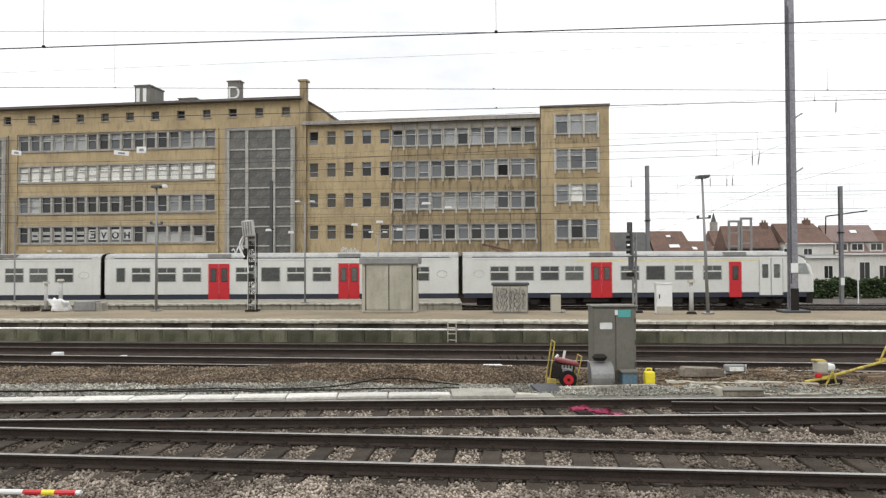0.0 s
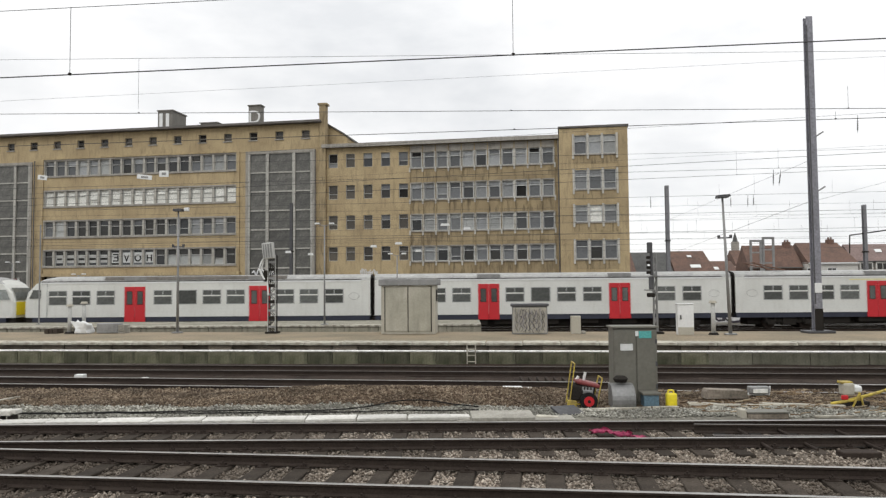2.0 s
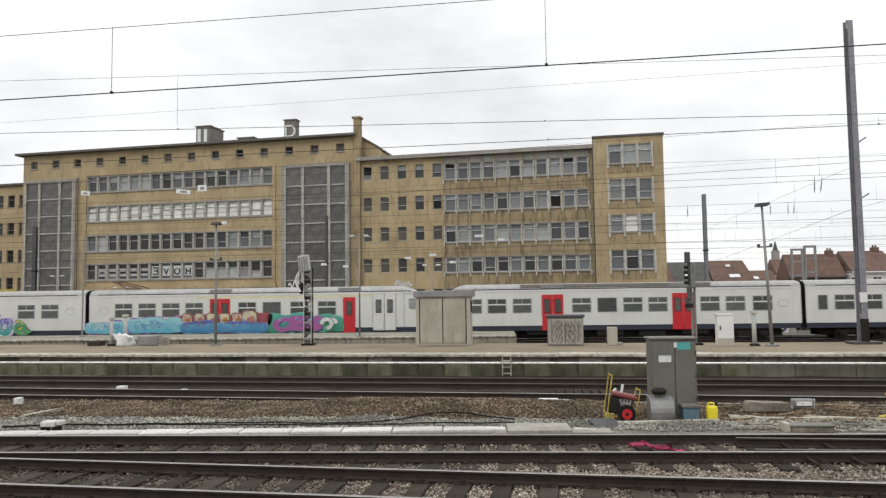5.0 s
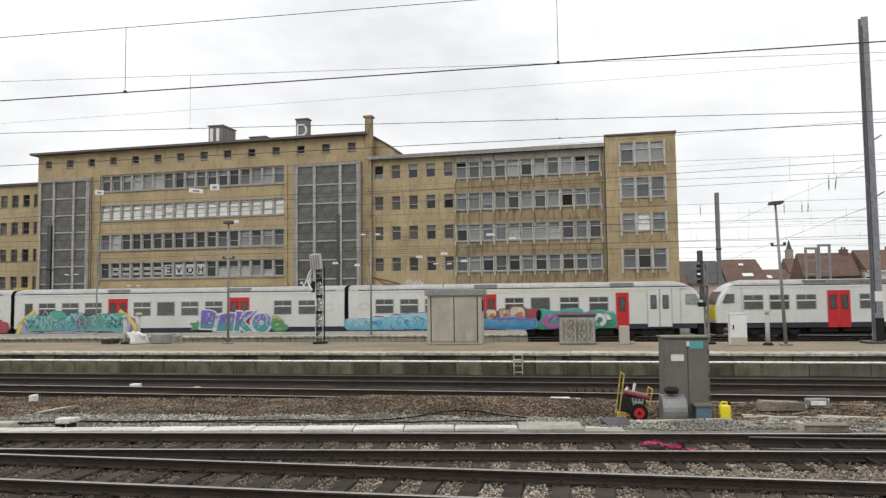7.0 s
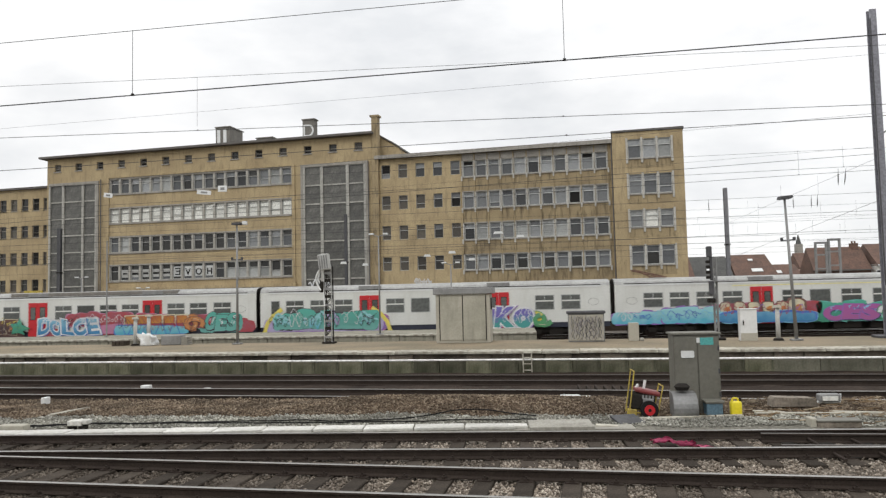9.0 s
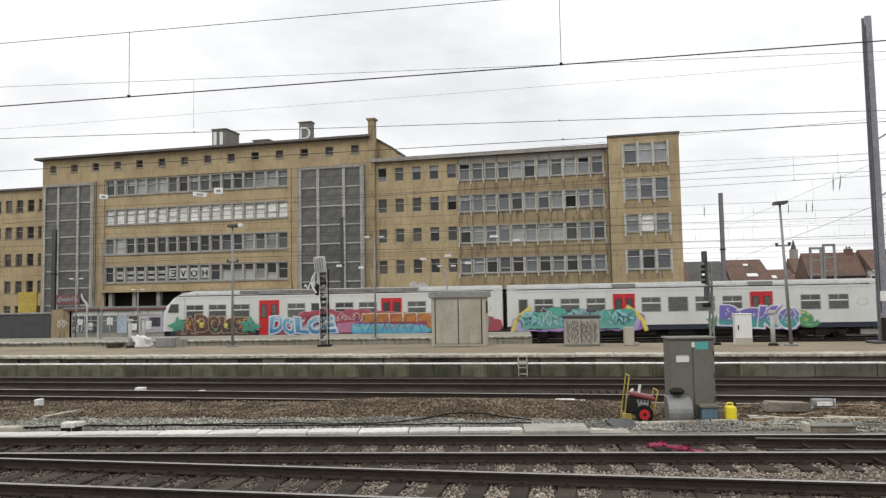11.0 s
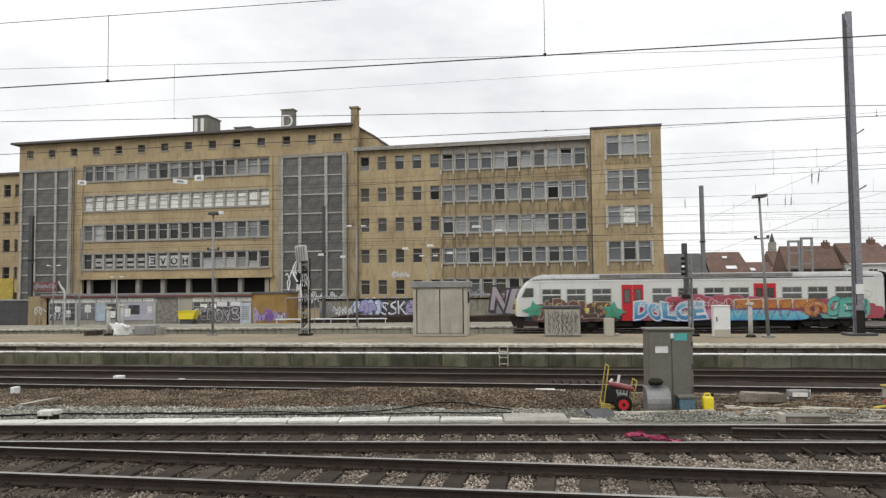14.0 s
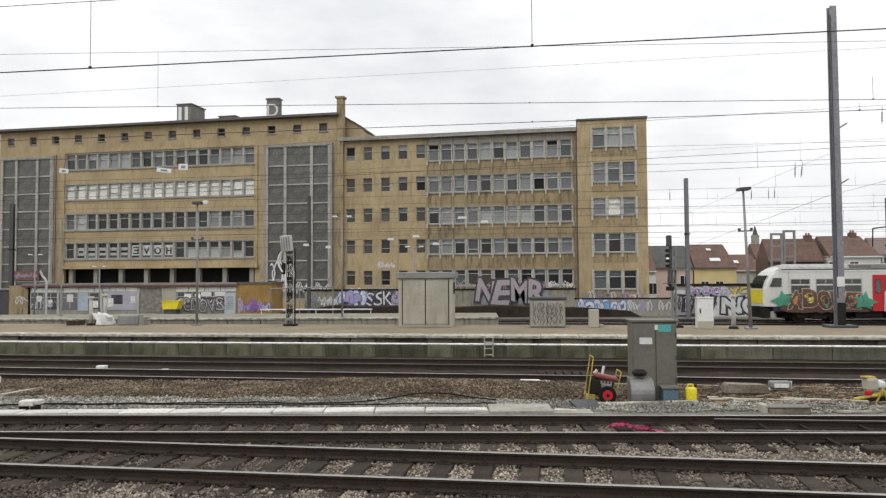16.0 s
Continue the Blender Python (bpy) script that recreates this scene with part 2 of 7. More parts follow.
M_STONES_PALE = island_mat("pale_grey_stones", (0.17, 0.165, 0.14), (0.35, 0.34, 0.29), (0.54, 0.53, 0.47))
M_BALLAST_PALE = mat("pale_ballast_bed", (0.21, 0.20, 0.17), 0.95, dark=(0.10, 0.095, 0.075), scale=0.7, amount=0.8, fine=16, fine_amount=0.5, bump=1.0, spec=0.12)
M_PIPE = mat("white_pipe", (0.90, 0.89, 0.86), 0.5, scale=2, amount=0.2, fine=10, bump=0)
M_CABINET = mat("grey_green_steel", (0.155, 0.15, 0.125), 0.6, dark=(0.115, 0.11, 0.09), scale=1.6, fine=14, fine_amount=0.1, bump=0.04, streak=0.25)
M_HUT = mat("hut_beige_panel", (0.42, 0.395, 0.33), 0.85, dark=(0.33, 0.31, 0.255), scale=0.9, fine=15, fine_amount=0.08, bump=0.05, streak=0.18, stain=(0.2, 0.2, 0.15))
M_HUTDOOR = mat("mossy_beige_panel", (0.42, 0.395, 0.33), 0.85, dark=(0.25, 0.25, 0.19), scale=0.8, amount=0.75, fine=15, fine_amount=0.08, bump=0.05, streak=0.4, stain=(0.16, 0.165, 0.12))
M_GREY = mat("grey_metal", (0.27, 0.27, 0.265), 0.55, 0.3, scale=2, fine=18, fine_amount=0.12, bump=0.05, streak=0.3)
M_MAST = mat("painted_steel_mast", (0.24, 0.24, 0.27), 0.5, 0.1, scale=0.8, fine=12, bump=0.04, streak=0.35, stain=(0.12, 0.115, 0.12))
M_FARMAST = mat("weathered_mast_grey", (0.19, 0.19, 0.20), 0.6, 0.1, scale=0.8, fine=12, bump=0.04, streak=0.35)
M_DARKGREY = mat("dark_steel_mast", (0.085, 0.085, 0.09), 0.6, 0.3, scale=1.5, fine=15, bump=0.06, streak=0.3)
M_WHITE = mat("white_enamel", (0.72, 0.73, 0.72), 0.45, scale=1.5, amount=0.2, fine=10, fine_amount=0.05, bump=0.02)
M_WIRE = mat("overhead_wire", (0.06, 0.06, 0.062), 0.6, 0.5, bump=0)
M_OLDCONC = mat("old_brown_concrete", (0.25, 0.215, 0.175), 0.95, dark=(0.10, 0.085, 0.065), scale=3, amount=0.8, fine=18, fine_amount=0.3, bump=0.3)
M_DIRTYYEL = mat("dirty_machine_yellow", (0.52, 0.40, 0.06), 0.6, dark=(0.22, 0.16, 0.05), scale=6, amount=0.8, fine=25, bump=0.05)
M_BOXGREY = mat("dull_plant_housing", (0.19, 0.18, 0.16), 0.85, scale=1.2, fine=12, streak=0.4)
M_TEAL = mat("teal_label", (0.10, 0.42, 0.40), 0.5, bump=0)
M_RUBBER = mat("black_rubber", (0.016, 0.016, 0.016), 0.8, bump=0.1, spec=0.12)
M_BLUEBOX = mat("faded_blue_bin", (0.10, 0.17, 0.22), 0.6, scale=4, fine=20, bump=0.05)
M_PINK = mat("pink_sheet", (0.52, 0.06, 0.16), 0.6, scale=6, fine=20, bump=0.1)
M_TILE = mat("red_roof_tiles", (0.148, 0.088, 0.066), 0.9, dark=(0.085, 0.058, 0.047), scale=0.8, amount=0.7, fine=5, fine_amount=0.25, bump=0.4)
M_SLATE = mat("dark_slate_roof", (0.085, 0.085, 0.08), 0.85, scale=0.8, fine=5, bump=0.2)
M_PLASTER = mat("white_house_wall", (0.62, 0.61, 0.57), 0.9, scale=0.5, amount=0.35, fine=6, fine_amount=0.07, bump=0.03, streak=0.2)
M_PLASTER_YEL = mat("yellow_house_wall", (0.66, 0.53, 0.26), 0.9, scale=0.5, amount=0.3, fine=6, fine_amount=0.07, bump=0.03)
M_PLASTER_PINK = mat("pink_house_wall", (0.58, 0.43, 0.37), 0.9, scale=0.5, amount=0.3, fine=6, fine_amount=0.07, bump=0.03)
M_HEDGE = island_mat("hedge_leaves", (0.018, 0.03, 0.012), (0.04, 0.065, 0.025), (0.075, 0.11, 0.04))
M_OILY = mat("oily_ballast", (0.050, 0.037, 0.029), 0.95, dark=(0.024, 0.018, 0.015), scale=1.2, amount=0.8, fine=16, fine_amount=0.5, bump=1.0, spec=0.12)
M_GROUND = mat("yard_ground", (0.13, 0.115, 0.095), 0.95, dark=(0.065, 0.055, 0.045), scale=0.35, amount=0.8, fine=7, fine_amount=0.4, bump=0.8)
M_OCHRE = mat("ochre_wall", (0.36, 0.22, 0.07), 0.9, dark=(0.20, 0.13, 0.05), scale=1, amount=0.7, fine=10)
PAINT = {k: mat("spray_paint_" + k, c, 0.5, dark=(c[0] * 0.55 + 0.08, c[1] * 0.6 + 0.06, c[2] * 0.6 + 0.09), scale=2.4, amount=0.75, fine=12, fine_amount=0.06, bump=0.02) for k, c in dict(
    white=(0.70, 0.70, 0.70), black=(0.03, 0.03, 0.035), blue=(0.06, 0.16, 0.50), sky=(0.20, 0.50, 0.68), teal=(0.13, 0.46, 0.40),
    green=(0.08, 0.30, 0.12), purple=(0.26, 0.12, 0.42), pink=(0.48, 0.19, 0.30), orange=(0.54, 0.21, 0.05), yellow=(0.72, 0.60, 0.10),
    red=(0.37, 0.055, 0.065), brown=(0.17, 0.08, 0.05), grey=(0.30, 0.30, 0.31), lilac=(0.42, 0.36, 0.55), cream=(0.62, 0.56, 0.38)).items()}


def fade(name, low, high, z0, z1):
    """Spray paint that goes over from one colour to another with height."""
    m = mat(name, low, 0.5, fine=12, fine_amount=0.08, bump=0.02)
    n, l = m.node_tree.nodes, m.node_tree.links
    tc, sp = n.new("ShaderNodeTexCoord"), n.new("ShaderNodeSeparateXYZ")
    l.new(tc.outputs["Object"], sp.inputs[0])
    nz = n.new("ShaderNodeTexNoise")
    nz.inputs["Scale"].default_value = 2.2
    l.new(tc.outputs["Object"], nz.inputs["Vector"])
    ad = n.new("ShaderNodeMath")
    ad.operation = "MULTIPLY_ADD"
    ad.inputs[1].default_value = 0.9
    l.new(nz.outputs["Fac"], ad.inputs[0])
    l.new(sp.outputs["Z"], ad.inputs[2])
    mr = n.new("ShaderNodeMapRange")
    mr.inputs[1].default_value, mr.inputs[2].default_value = z0 + 0.45, z1 + 0.45
    l.new(ad.outputs[0], mr.inputs[0])
    mx = n.new("ShaderNodeMixRGB")
    mx.inputs[1].default_value, mx.inputs[2].default_value = (*low, 1), (*high, 1)
    l.new(mr.outputs[0], mx.inputs[0])
    l.new(mx.outputs[0], n["Principled BSDF"].inputs["Base Color"])
    return m


PAINT["faded_red"] = mat("faded_red_cloth", (0.20, 0.085, 0.08), 0.8, scale=1.5, amount=0.6, fine=14)
PAINT["leafgreen"] = fade("spray_paint_leaf_green", (0.04, 0.22, 0.14), (0.07, 0.36, 0.26), 1.0, 2.1)
PAINT["violet_teal"] = fade("spray_paint_violet_to_teal", (0.065, 0.31, 0.29), (0.16, 0.135, 0.42), 1.15, 1.75)
PAINT["ice_blue"] = fade("spray_paint_ice_to_blue", (0.045, 0.20, 0.38), (0.20, 0.42, 0.55), 1.0, 2.1)
PAINT["amber"] = fade("spray_paint_amber", (0.55, 0.27, 0.05), (0.42, 0.13, 0.04), 1.5, 2.2)
PAINT["cyan"] = fade("spray_paint_cyan", (0.09, 0.38, 0.50), (0.28, 0.55, 0.58), 0.9, 1.6)
PAINT["silver"] = fade("spray_paint_silver", (0.31, 0.30, 0.31), (0.38, 0.335, 0.35), 0.6, 2.6)
PAINT["rose"] = fade("spray_paint_rose", (0.34, 0.10, 0.26), (0.36, 0.09, 0.30), 0.9, 2.0)
PAINT["umber"] = fade("spray_paint_umber", (0.085, 0.042, 0.036), (0.14, 0.066, 0.045), 0.8, 2.2)
PAINT["sea"] = fade("spray_paint_sea", (0.15, 0.38, 0.34), (0.085, 0.37, 0.30), 0.9, 2.3)


# ---- mesh helpers ----
def box(bm, x0, x1, y0, y1, z0, z1, mi=0):
    v = [bm.verts.new(p) for p in ((x0, y0, z0), (x1, y0, z0), (x1, y1, z0), (x0, y1, z0), (x0, y0, z1), (x1, y0, z1), (x1, y1, z1), (x0, y1, z1))]
    for f in ((3, 2, 1, 0), (4, 5, 6, 7), (0, 1, 5, 4), (1, 2, 6, 5), (2, 3, 7, 6), (3, 0, 4, 7)):
        bm.faces.new([v[i] for i in f]).material_index = mi
    return v


def bbox(x0, x1, y0, y1, z0, z1, bevel=0.02, seg=2):
    bm = bmesh.new()
    box(bm, x0, x1, y0, y1, z0, z1)
    bmesh.ops.bevel(bm, geom=bm.edges[:], offset=bevel, segments=seg, affect="EDGES", profile=0.5)
    return bm


def boxes(*specs):
    bm = bmesh.new()
    for s in specs:
        box(bm, *s)
    return bm


def tube(bm, a, b, r, r2=None, n=8, mi=0):
    a, b = Vector(a), Vector(b)
    r2 = r if r2 is None else r2
    q = (b - a).to_track_quat("Z", "Y")
    ring = [[bm.verts.new(p + q @ Vector((rr * math.cos(i * 2 * math.pi / n), rr * math.sin(i * 2 * math.pi / n), 0))) for i in range(n)] for p, rr in ((a, r), (b, r2))]
    for i in range(n):
        bm.faces.new((ring[0][i], ring[0][(i + 1) % n], ring[1][(i + 1) % n], ring[1][i])).material_index = mi
    bm.faces.new(ring[0][::-1]).material_index = mi
    bm.faces.new(ring[1]).material_index = mi


def tubes(pairs, r, n=8):
    bm = bmesh.new()
    for a, b in pairs:
        tube(bm, a, b, r, None, n)
    return bm


def prism(bm, outline, y0, y1, mi=0):
    """An outline in x and z, drawn out from y0 to y1."""
    f = [bm.verts.new((x, y0, z)) for x, z in outline]
    k = [bm.verts.new((x, y1, z)) for x, z in outline]
    n = len(outline)
    bm.faces.new(f).material_index = mi
    bm.faces.new(k[::-1]).material_index = mi
    for i in range(n):
        bm.faces.new((f[(i + 1) % n], f[i], k[i], k[(i + 1) % n])).material_index = mi


def mesh(name, bm, mats, smooth=False):
    bmesh.ops.recalc_face_normals(bm, faces=bm.faces[:])
    me = bpy.data.meshes.new(name)
    bm.to_mesh(me)
    bm.free()
    for m in (mats if isinstance(mats, (list, tuple)) else [mats]):
        me.materials.append(m)
    if smooth:
        for p in me.polygons:
            p.use_smooth = True
    return me


def part(name, bm, material, parent, label="", m=None, smooth=False):
    ob = new(name, mesh(name, bm, material, smooth))
    ob.parent = parent
    if m is not None:
        ob.matrix_basis = m
    if label:
        ob["label"] = label
    return ob


def piece(name, me, parent, m):
    ob = new(name, me)
    ob.parent = parent
    ob.matrix_basis = m
    return ob


def cord(bm, pts, r, n=6):
    """One tube along points, with shared rings."""
    rings = []
    for i, p in enumerate(pts):
        d = (Vector(pts[min(i + 1, len(pts) - 1)]) - Vector(pts[max(i - 1, 0)])).to_track_quat("Z", "Y")
        rings.append([bm.verts.new(Vector(p) + d @ Vector((r * math.cos(k * 2 * math.pi / n), r * math.sin(k * 2 * math.pi / n), 0))) for k in range(n)])
    for a, b in zip(rings, rings[1:]):
        for k in range(n):
            bm.faces.new((a[k], a[(k + 1) % n], b[(k + 1) % n], b[k]))
    bm.faces.new(rings[0][::-1])
    bm.faces.new(rings[-1])
    return bm


def thing(name, m, label, category, group="", kind=""):
    ob = new(name)
    ob.matrix_basis = m
    ob.empty_display_size = 0.2
    return tagged(ob, label, category, group, kind)


def solid(name, bm, material, m, label, category, group="", kind="", smooth=False):
    ob = new(name, mesh(name, bm, material, smooth))
    ob.matrix_basis = m
    return tagged(ob, label, category, group, kind)


def blob(bm, cx, cz, w, h, y, rng, mi, n=14, rag=0.25):
    """A sprayed patch of paint, a hair proud of the wall that faces -y."""
    top = []
    p = rng.random() * 6
    for i in range(n):
        a = i * 2 * math.pi / n
        k = 1 + rag * math.sin(3 * a + p) * 0.6 + rag * (rng.random() - 0.5)
        sx, sz = math.cos(a), math.sin(a)
        e = 0.6
        sx, sz = math.copysign(abs(sx) ** e, sx), math.copysign(abs(sz) ** e, sz)
        top.append(bm.verts.new((cx + sx * w / 2 * k, y, cz + sz * h / 2 * k)))
    f = bm.faces.new(top)
    f.material_index = mi


def stroke(bm, pts, w, y, mi):
    """A band of paint along points in x and z."""
    for k, ((x0, z0), (x1, z1)) in enumerate(zip(pts, pts[1:])):
        y -= 0.0007 if k else 0
        d = Vector((x1 - x0, z1 - z0))
        if d.length < 1e-4:
            continue
        d.normalize()
        nx, nz = -d.y * w / 2, d.x * w / 2
        ex, ez = d.x * w / 3, d.y * w / 3
        v = [bm.verts.new(p) for p in ((x0 - ex + nx, y, z0 - ez + nz), (x0 - ex - nx, y, z0 - ez - nz), (x1 + ex - nx, y, z1 + ez - nz), (x1 + ex + nx, y, z1 + ez + nz))]
        bm.faces.new(v).material_index = mi


def lettering(parent, word, x0, x1, z0, z1, y, fill, line, seed, shade=None, shine="white", fat=0.045, edge=0.05, tilt=7, label="fat overlapping spray-painted letters with outlines"):
    """Bold crowded letters: a cast shade, an outline, the fill and a few glints, each a hair before the last."""
    rng = random.Random(seed)
    fills = fill if isinstance(fill, (list, tuple)) else [fill]
    names = [line, shade or line, shine] + list(fills)
    bm = bmesh.new()
    w, h = (x1 - x0) / len(word), z1 - z0

    def glyph(ch, off):
        cu = bpy.data.curves.new("glyph", "FONT")
        cu.body, cu.size, cu.offset, cu.resolution_u, cu.fill_mode = ch, 1.0, off, 3, "FRONT"
        tmp = bpy.data.objects.new("glyph", cu)
        me = bpy.data.meshes.new_from_object(tmp)
        out = [tuple(v.co) for v in me.vertices], [tuple(p.vertices) for p in me.polygons]
        bpy.data.objects.remove(tmp)
        bpy.data.meshes.remove(me)
        bpy.data.curves.remove(cu)
        return out

    for i, ch in enumerate(word):
        base, _ = glyph(ch, fat)
        bx, bz = [p[0] for p in base], [p[1] for p in base]
        cx, cz = (min(bx) + max(bx)) / 2, (min(bz) + max(bz)) / 2
        sx, sz = w * 1.06 / max(0.25, max(bx) - min(bx)), h * rng.uniform(0.86, 1.02) / (max(bz) - min(bz))
        ang, shear = radians(rng.uniform(-tilt, tilt)), rng.uniform(-0.12, 0.18)
        px, pz = x0 + (i + 0.5) * w, (z0 + z1) / 2 + rng.uniform(-0.06, 0.06) * h
        wave = rng.uniform(0, 6)
        yy = y - 0.020 * (i % 4)
        for off, mi, dx, dz, dy in ((fat + edge, 1, 0.05, -0.04, 0.0), (fat + edge, 0, 0.0, 0.0, -0.005), (fat, 3 + rng.randrange(len(fills)), 0.0, 0.0, -0.010)):
            vs, fs = glyph(ch, off)
            made = []
            for a, b, _ in vs:
                u, v = (a - cx) * sx, (b - cz) * sz
                u += shear * v + 0.05 * w * math.sin(3.1 * v / h + wave)
                v += 0.05 * h * math.sin(2.6 * u / w + wave)
                made.append(bm.verts.new((px + dx + u * math.cos(ang) - v * math.sin(ang), yy + dy, pz + dz + u * math.sin(ang) + v * math.cos(ang))))
            for f in fs:
                bm.faces.new([made[k] for k in f]).material_index = mi
        for k in range(3):
            gx, gz = px + rng.uniform(-0.32, 0.32) * w, pz + rng.uniform(-0.1, 0.36) * h
            stroke(bm, [(gx, gz), (gx + rng.uniform(-0.1, 0.1) * w, gz + 0.10 * h), (gx + rng.uniform(0.0, 0.2) * w, gz + 0.16 * h)], 0.03 + 0.015 * k, yy - 0.013 - 0.001 * k, 2)
    ob = new("graffiti", mesh("graffiti", bm, [PAINT[c] for c in names]))
    ob.parent = parent
    ob["label"] = label
    return ob


def swirls(parent, x0, x1, z0, z1, y, fill, line, seed, count=4, glow=None, label="interlocked rounded spray-painted forms with dark lines"):
    """Interlocked bulging forms: thick looping bands with an outline, too wild to read."""
    rng = random.Random(seed)
    fills = fill if isinstance(fill, (list, tuple)) else [fill]
    names = [line, glow or "white"] + list(fills)
    bm = bmesh.new()
    w, h = (x1 - x0) / count, z1 - z0
    for i in range(count):
        cx, cz = x0 + (i + 0.5) * w, (z0 + z1) / 2
        for k in range(3):
            a0, turn = rng.uniform(0, 6.28), rng.choice((-1, 1)) * rng.uniform(2.6, 4.6)
            rx, rz = w * rng.uniform(0.22, 0.42), h * rng.uniform(0.20, 0.36)
            ox, oz = cx + rng.uniform(-0.2, 0.2) * w, cz + rng.uniform(-0.16, 0.16) * h
            pts = [(ox + rx * math.cos(a0 + turn * j / 10), oz + rz * math.sin(a0 + turn * j / 10)) for j in range(11)]
            band = h * rng.uniform(0.17, 0.27)
            yy = y - 0.045 * k - 0.018 * (i % 2)
            stroke(bm, pts, band + 0.10, yy, 0)
            stroke(bm, pts, band, yy - 0.010, 2 + rng.randrange(len(fills)))
            q = rng.randrange(2, 7)
            stroke(bm, pts[q:q + 3], 0.035, yy - 0.021, 1)
    ob = new("graffiti", mesh("graffiti", bm, [PAINT[c] for c in names]))
    ob.parent = parent
    ob["label"] = label
    return ob


def leaf(parent, x, z, w, h, y, paint, label="pointed painted leaf", flip=1):
    bm = bmesh.new()
    rim = [(0.0, 0.38), (0.42, 0.62), (0.52, 1.0), (0.68, 0.70), (1.0, 0.66), (0.86, 0.40), (0.94, 0.06), (0.6, 0.14), (0.28, 0.0), (0.36, 0.24)]
    bm.faces.new([bm.verts.new((x + flip * u * w, y, z + v * h)) for u, v in rim]).material_index = 0
    for k, (a, b) in enumerate((((0.1, 0.38), (0.85, 0.5)), ((0.5, 0.42), (0.52, 0.85)), ((0.55, 0.4), (0.8, 0.16)))):
        stroke(bm, [(x + flip * a[0] * w, z + a[1] * h), (x + flip * b[0] * w, z + b[1] * h)], 0.05, y - 0.004 - 0.001 * k, 1)
    ob = new("graffiti", mesh("graffiti", bm, [PAINT[paint], PAINT["green"]]))
    ob.parent = parent
    ob["label"] = label


def wash(name, parent, x0, x1, z0, z1, y, colour, edge, seed, step=0.55, label="flat spray-painted field with a dark edge"):
    """One broad field of a single colour with a lumpy upper edge."""
    rng = random.Random(seed)
    bm = bmesh.new()
    n = max(2, int((x1 - x0) / step))
    lumps = [(x0 + (i + 0.5) * (x1 - x0) / n, (x1 - x0) / n * rng.uniform(1.5, 2.1), (z1 - z0) * rng.uniform(0.78, 1.08)) for i in range(n)]
    for k, (x, w, h) in enumerate(lumps):
        blob(bm, x, z0 + h / 2, w + 0.07, h + 0.07, y - 0.0012 * k, rng, 1, rag=0.12)
    for k, (x, w, h) in enumerate(lumps):
        blob(bm, x, z0 + h / 2, w, h, y - 0.0012 * (k + n), rng, 0, rag=0.12)
    ob = new(name, mesh(name, bm, [PAINT[colour], PAINT[edge]]))
    ob.parent = parent
    ob["label"] = label
    return ob


def tags(name, parent, x0, x1, z0, z1, y, colours, seed, count=7, label="quick spray-painted tags", width=None):
    """Hollow, hasty tags: strokes only."""
    rng = random.Random(seed)
    bm = bmesh.new()
    w, h = (x1 - x0) / count, z1 - z0
    for i in range(count):
        cx, cz = x0 + (i + 0.5) * w, (z0 + z1) / 2
        mi = rng.randrange(len(colours))
        turns, ph, rz = rng.uniform(1.4, 2.8), rng.uniform(0, 6.28), h * rng.uniform(0.26, 0.44)
        pts = []
        for k in range(30):
            u = k / 29
            g = ph + 6.283 * turns * u
            pts.append((cx + w * (u - 0.5) * 0.9 + 0.24 * w * math.sin(g), cz + rz * math.cos(g) * (0.55 + 0.45 * math.sin(2.2 * g + ph)) + 0.08 * h * math.sin(3 * u + ph)))
        stroke(bm, pts, width or min(0.09, h * 0.06), y - 0.008 * (i % 3), mi)
    ob = new(name, mesh(name, bm, [PAINT[c] for c in colours]))
    ob.parent = parent
    ob["label"] = label
    return ob


# ---- ground: one sheet to the horizon, a step lower behind the middle platform ----
FAR_RAIL, DECK = -0.69, 0.46
PLAT_ANG = math.degrees(math.atan(-0.085))


def build_ground():
    bm = bmesh.new()
    prof = [(-900, -0.2), (-20, -0.2), (3, -0.2), (6, -0.4), (19, -0.42), (24.6, -0.34), (27.5, -0.34), (30, -0.88), (60, -0.88), (120, -0.88), (700, -0.88), (4000, -1.0)]
    xs = [-3000, -300, -80, -30, -10, 0, 10, 30, 80, 300, 3000]
    g = [[bm.verts.new((x, y - (0.085 * x if 20 < y < 40 and abs(x) < 100 else 0), z)) for x in xs] for y, z in prof]
    for i in range(len(prof) - 1):
        for j in range(len(xs) - 1):
            bm.faces.new((g[i][j], g[i][j + 1], g[i + 1][j + 1], g[i + 1][j]))
    ob = new("ground", mesh("ground", bm, M_GROUND))
    tagged(ob, "dark trodden railway yard ground with gravel and soot", "ground", kind="structure")


build_ground()


# ---- tracks ----
def rail_bm(length):
    """A flat-bottomed rail: foot, web and a head whose top is worn bright."""
    bm = bmesh.new()
    prof = [(-0.07, -0.16), (0.07, -0.16), (0.07, -0.145), (0.012, -0.12), (0.012, -0.045), (0.036, -0.035), (0.036, -0.006), (0.026, 0.0), (-0.026, 0.0), (-0.036, -0.006), (-0.036, -0.035), (-0.012, -0.045), (-0.012, -0.12), (-0.07, -0.145)]
    a = [bm.verts.new((-length / 2, y, z)) for y, z in prof]
    b = [bm.verts.new((length / 2, y, z)) for y, z in prof]
    n = len(prof)
    for i in range(n):
        bm.faces.new((a[i], a[(i + 1) % n], b[(i + 1) % n], b[i])).material_index = 1 if i in (6, 7, 8) else 0
    bm.faces.new(a)
    bm.faces.new(b)
    return bm


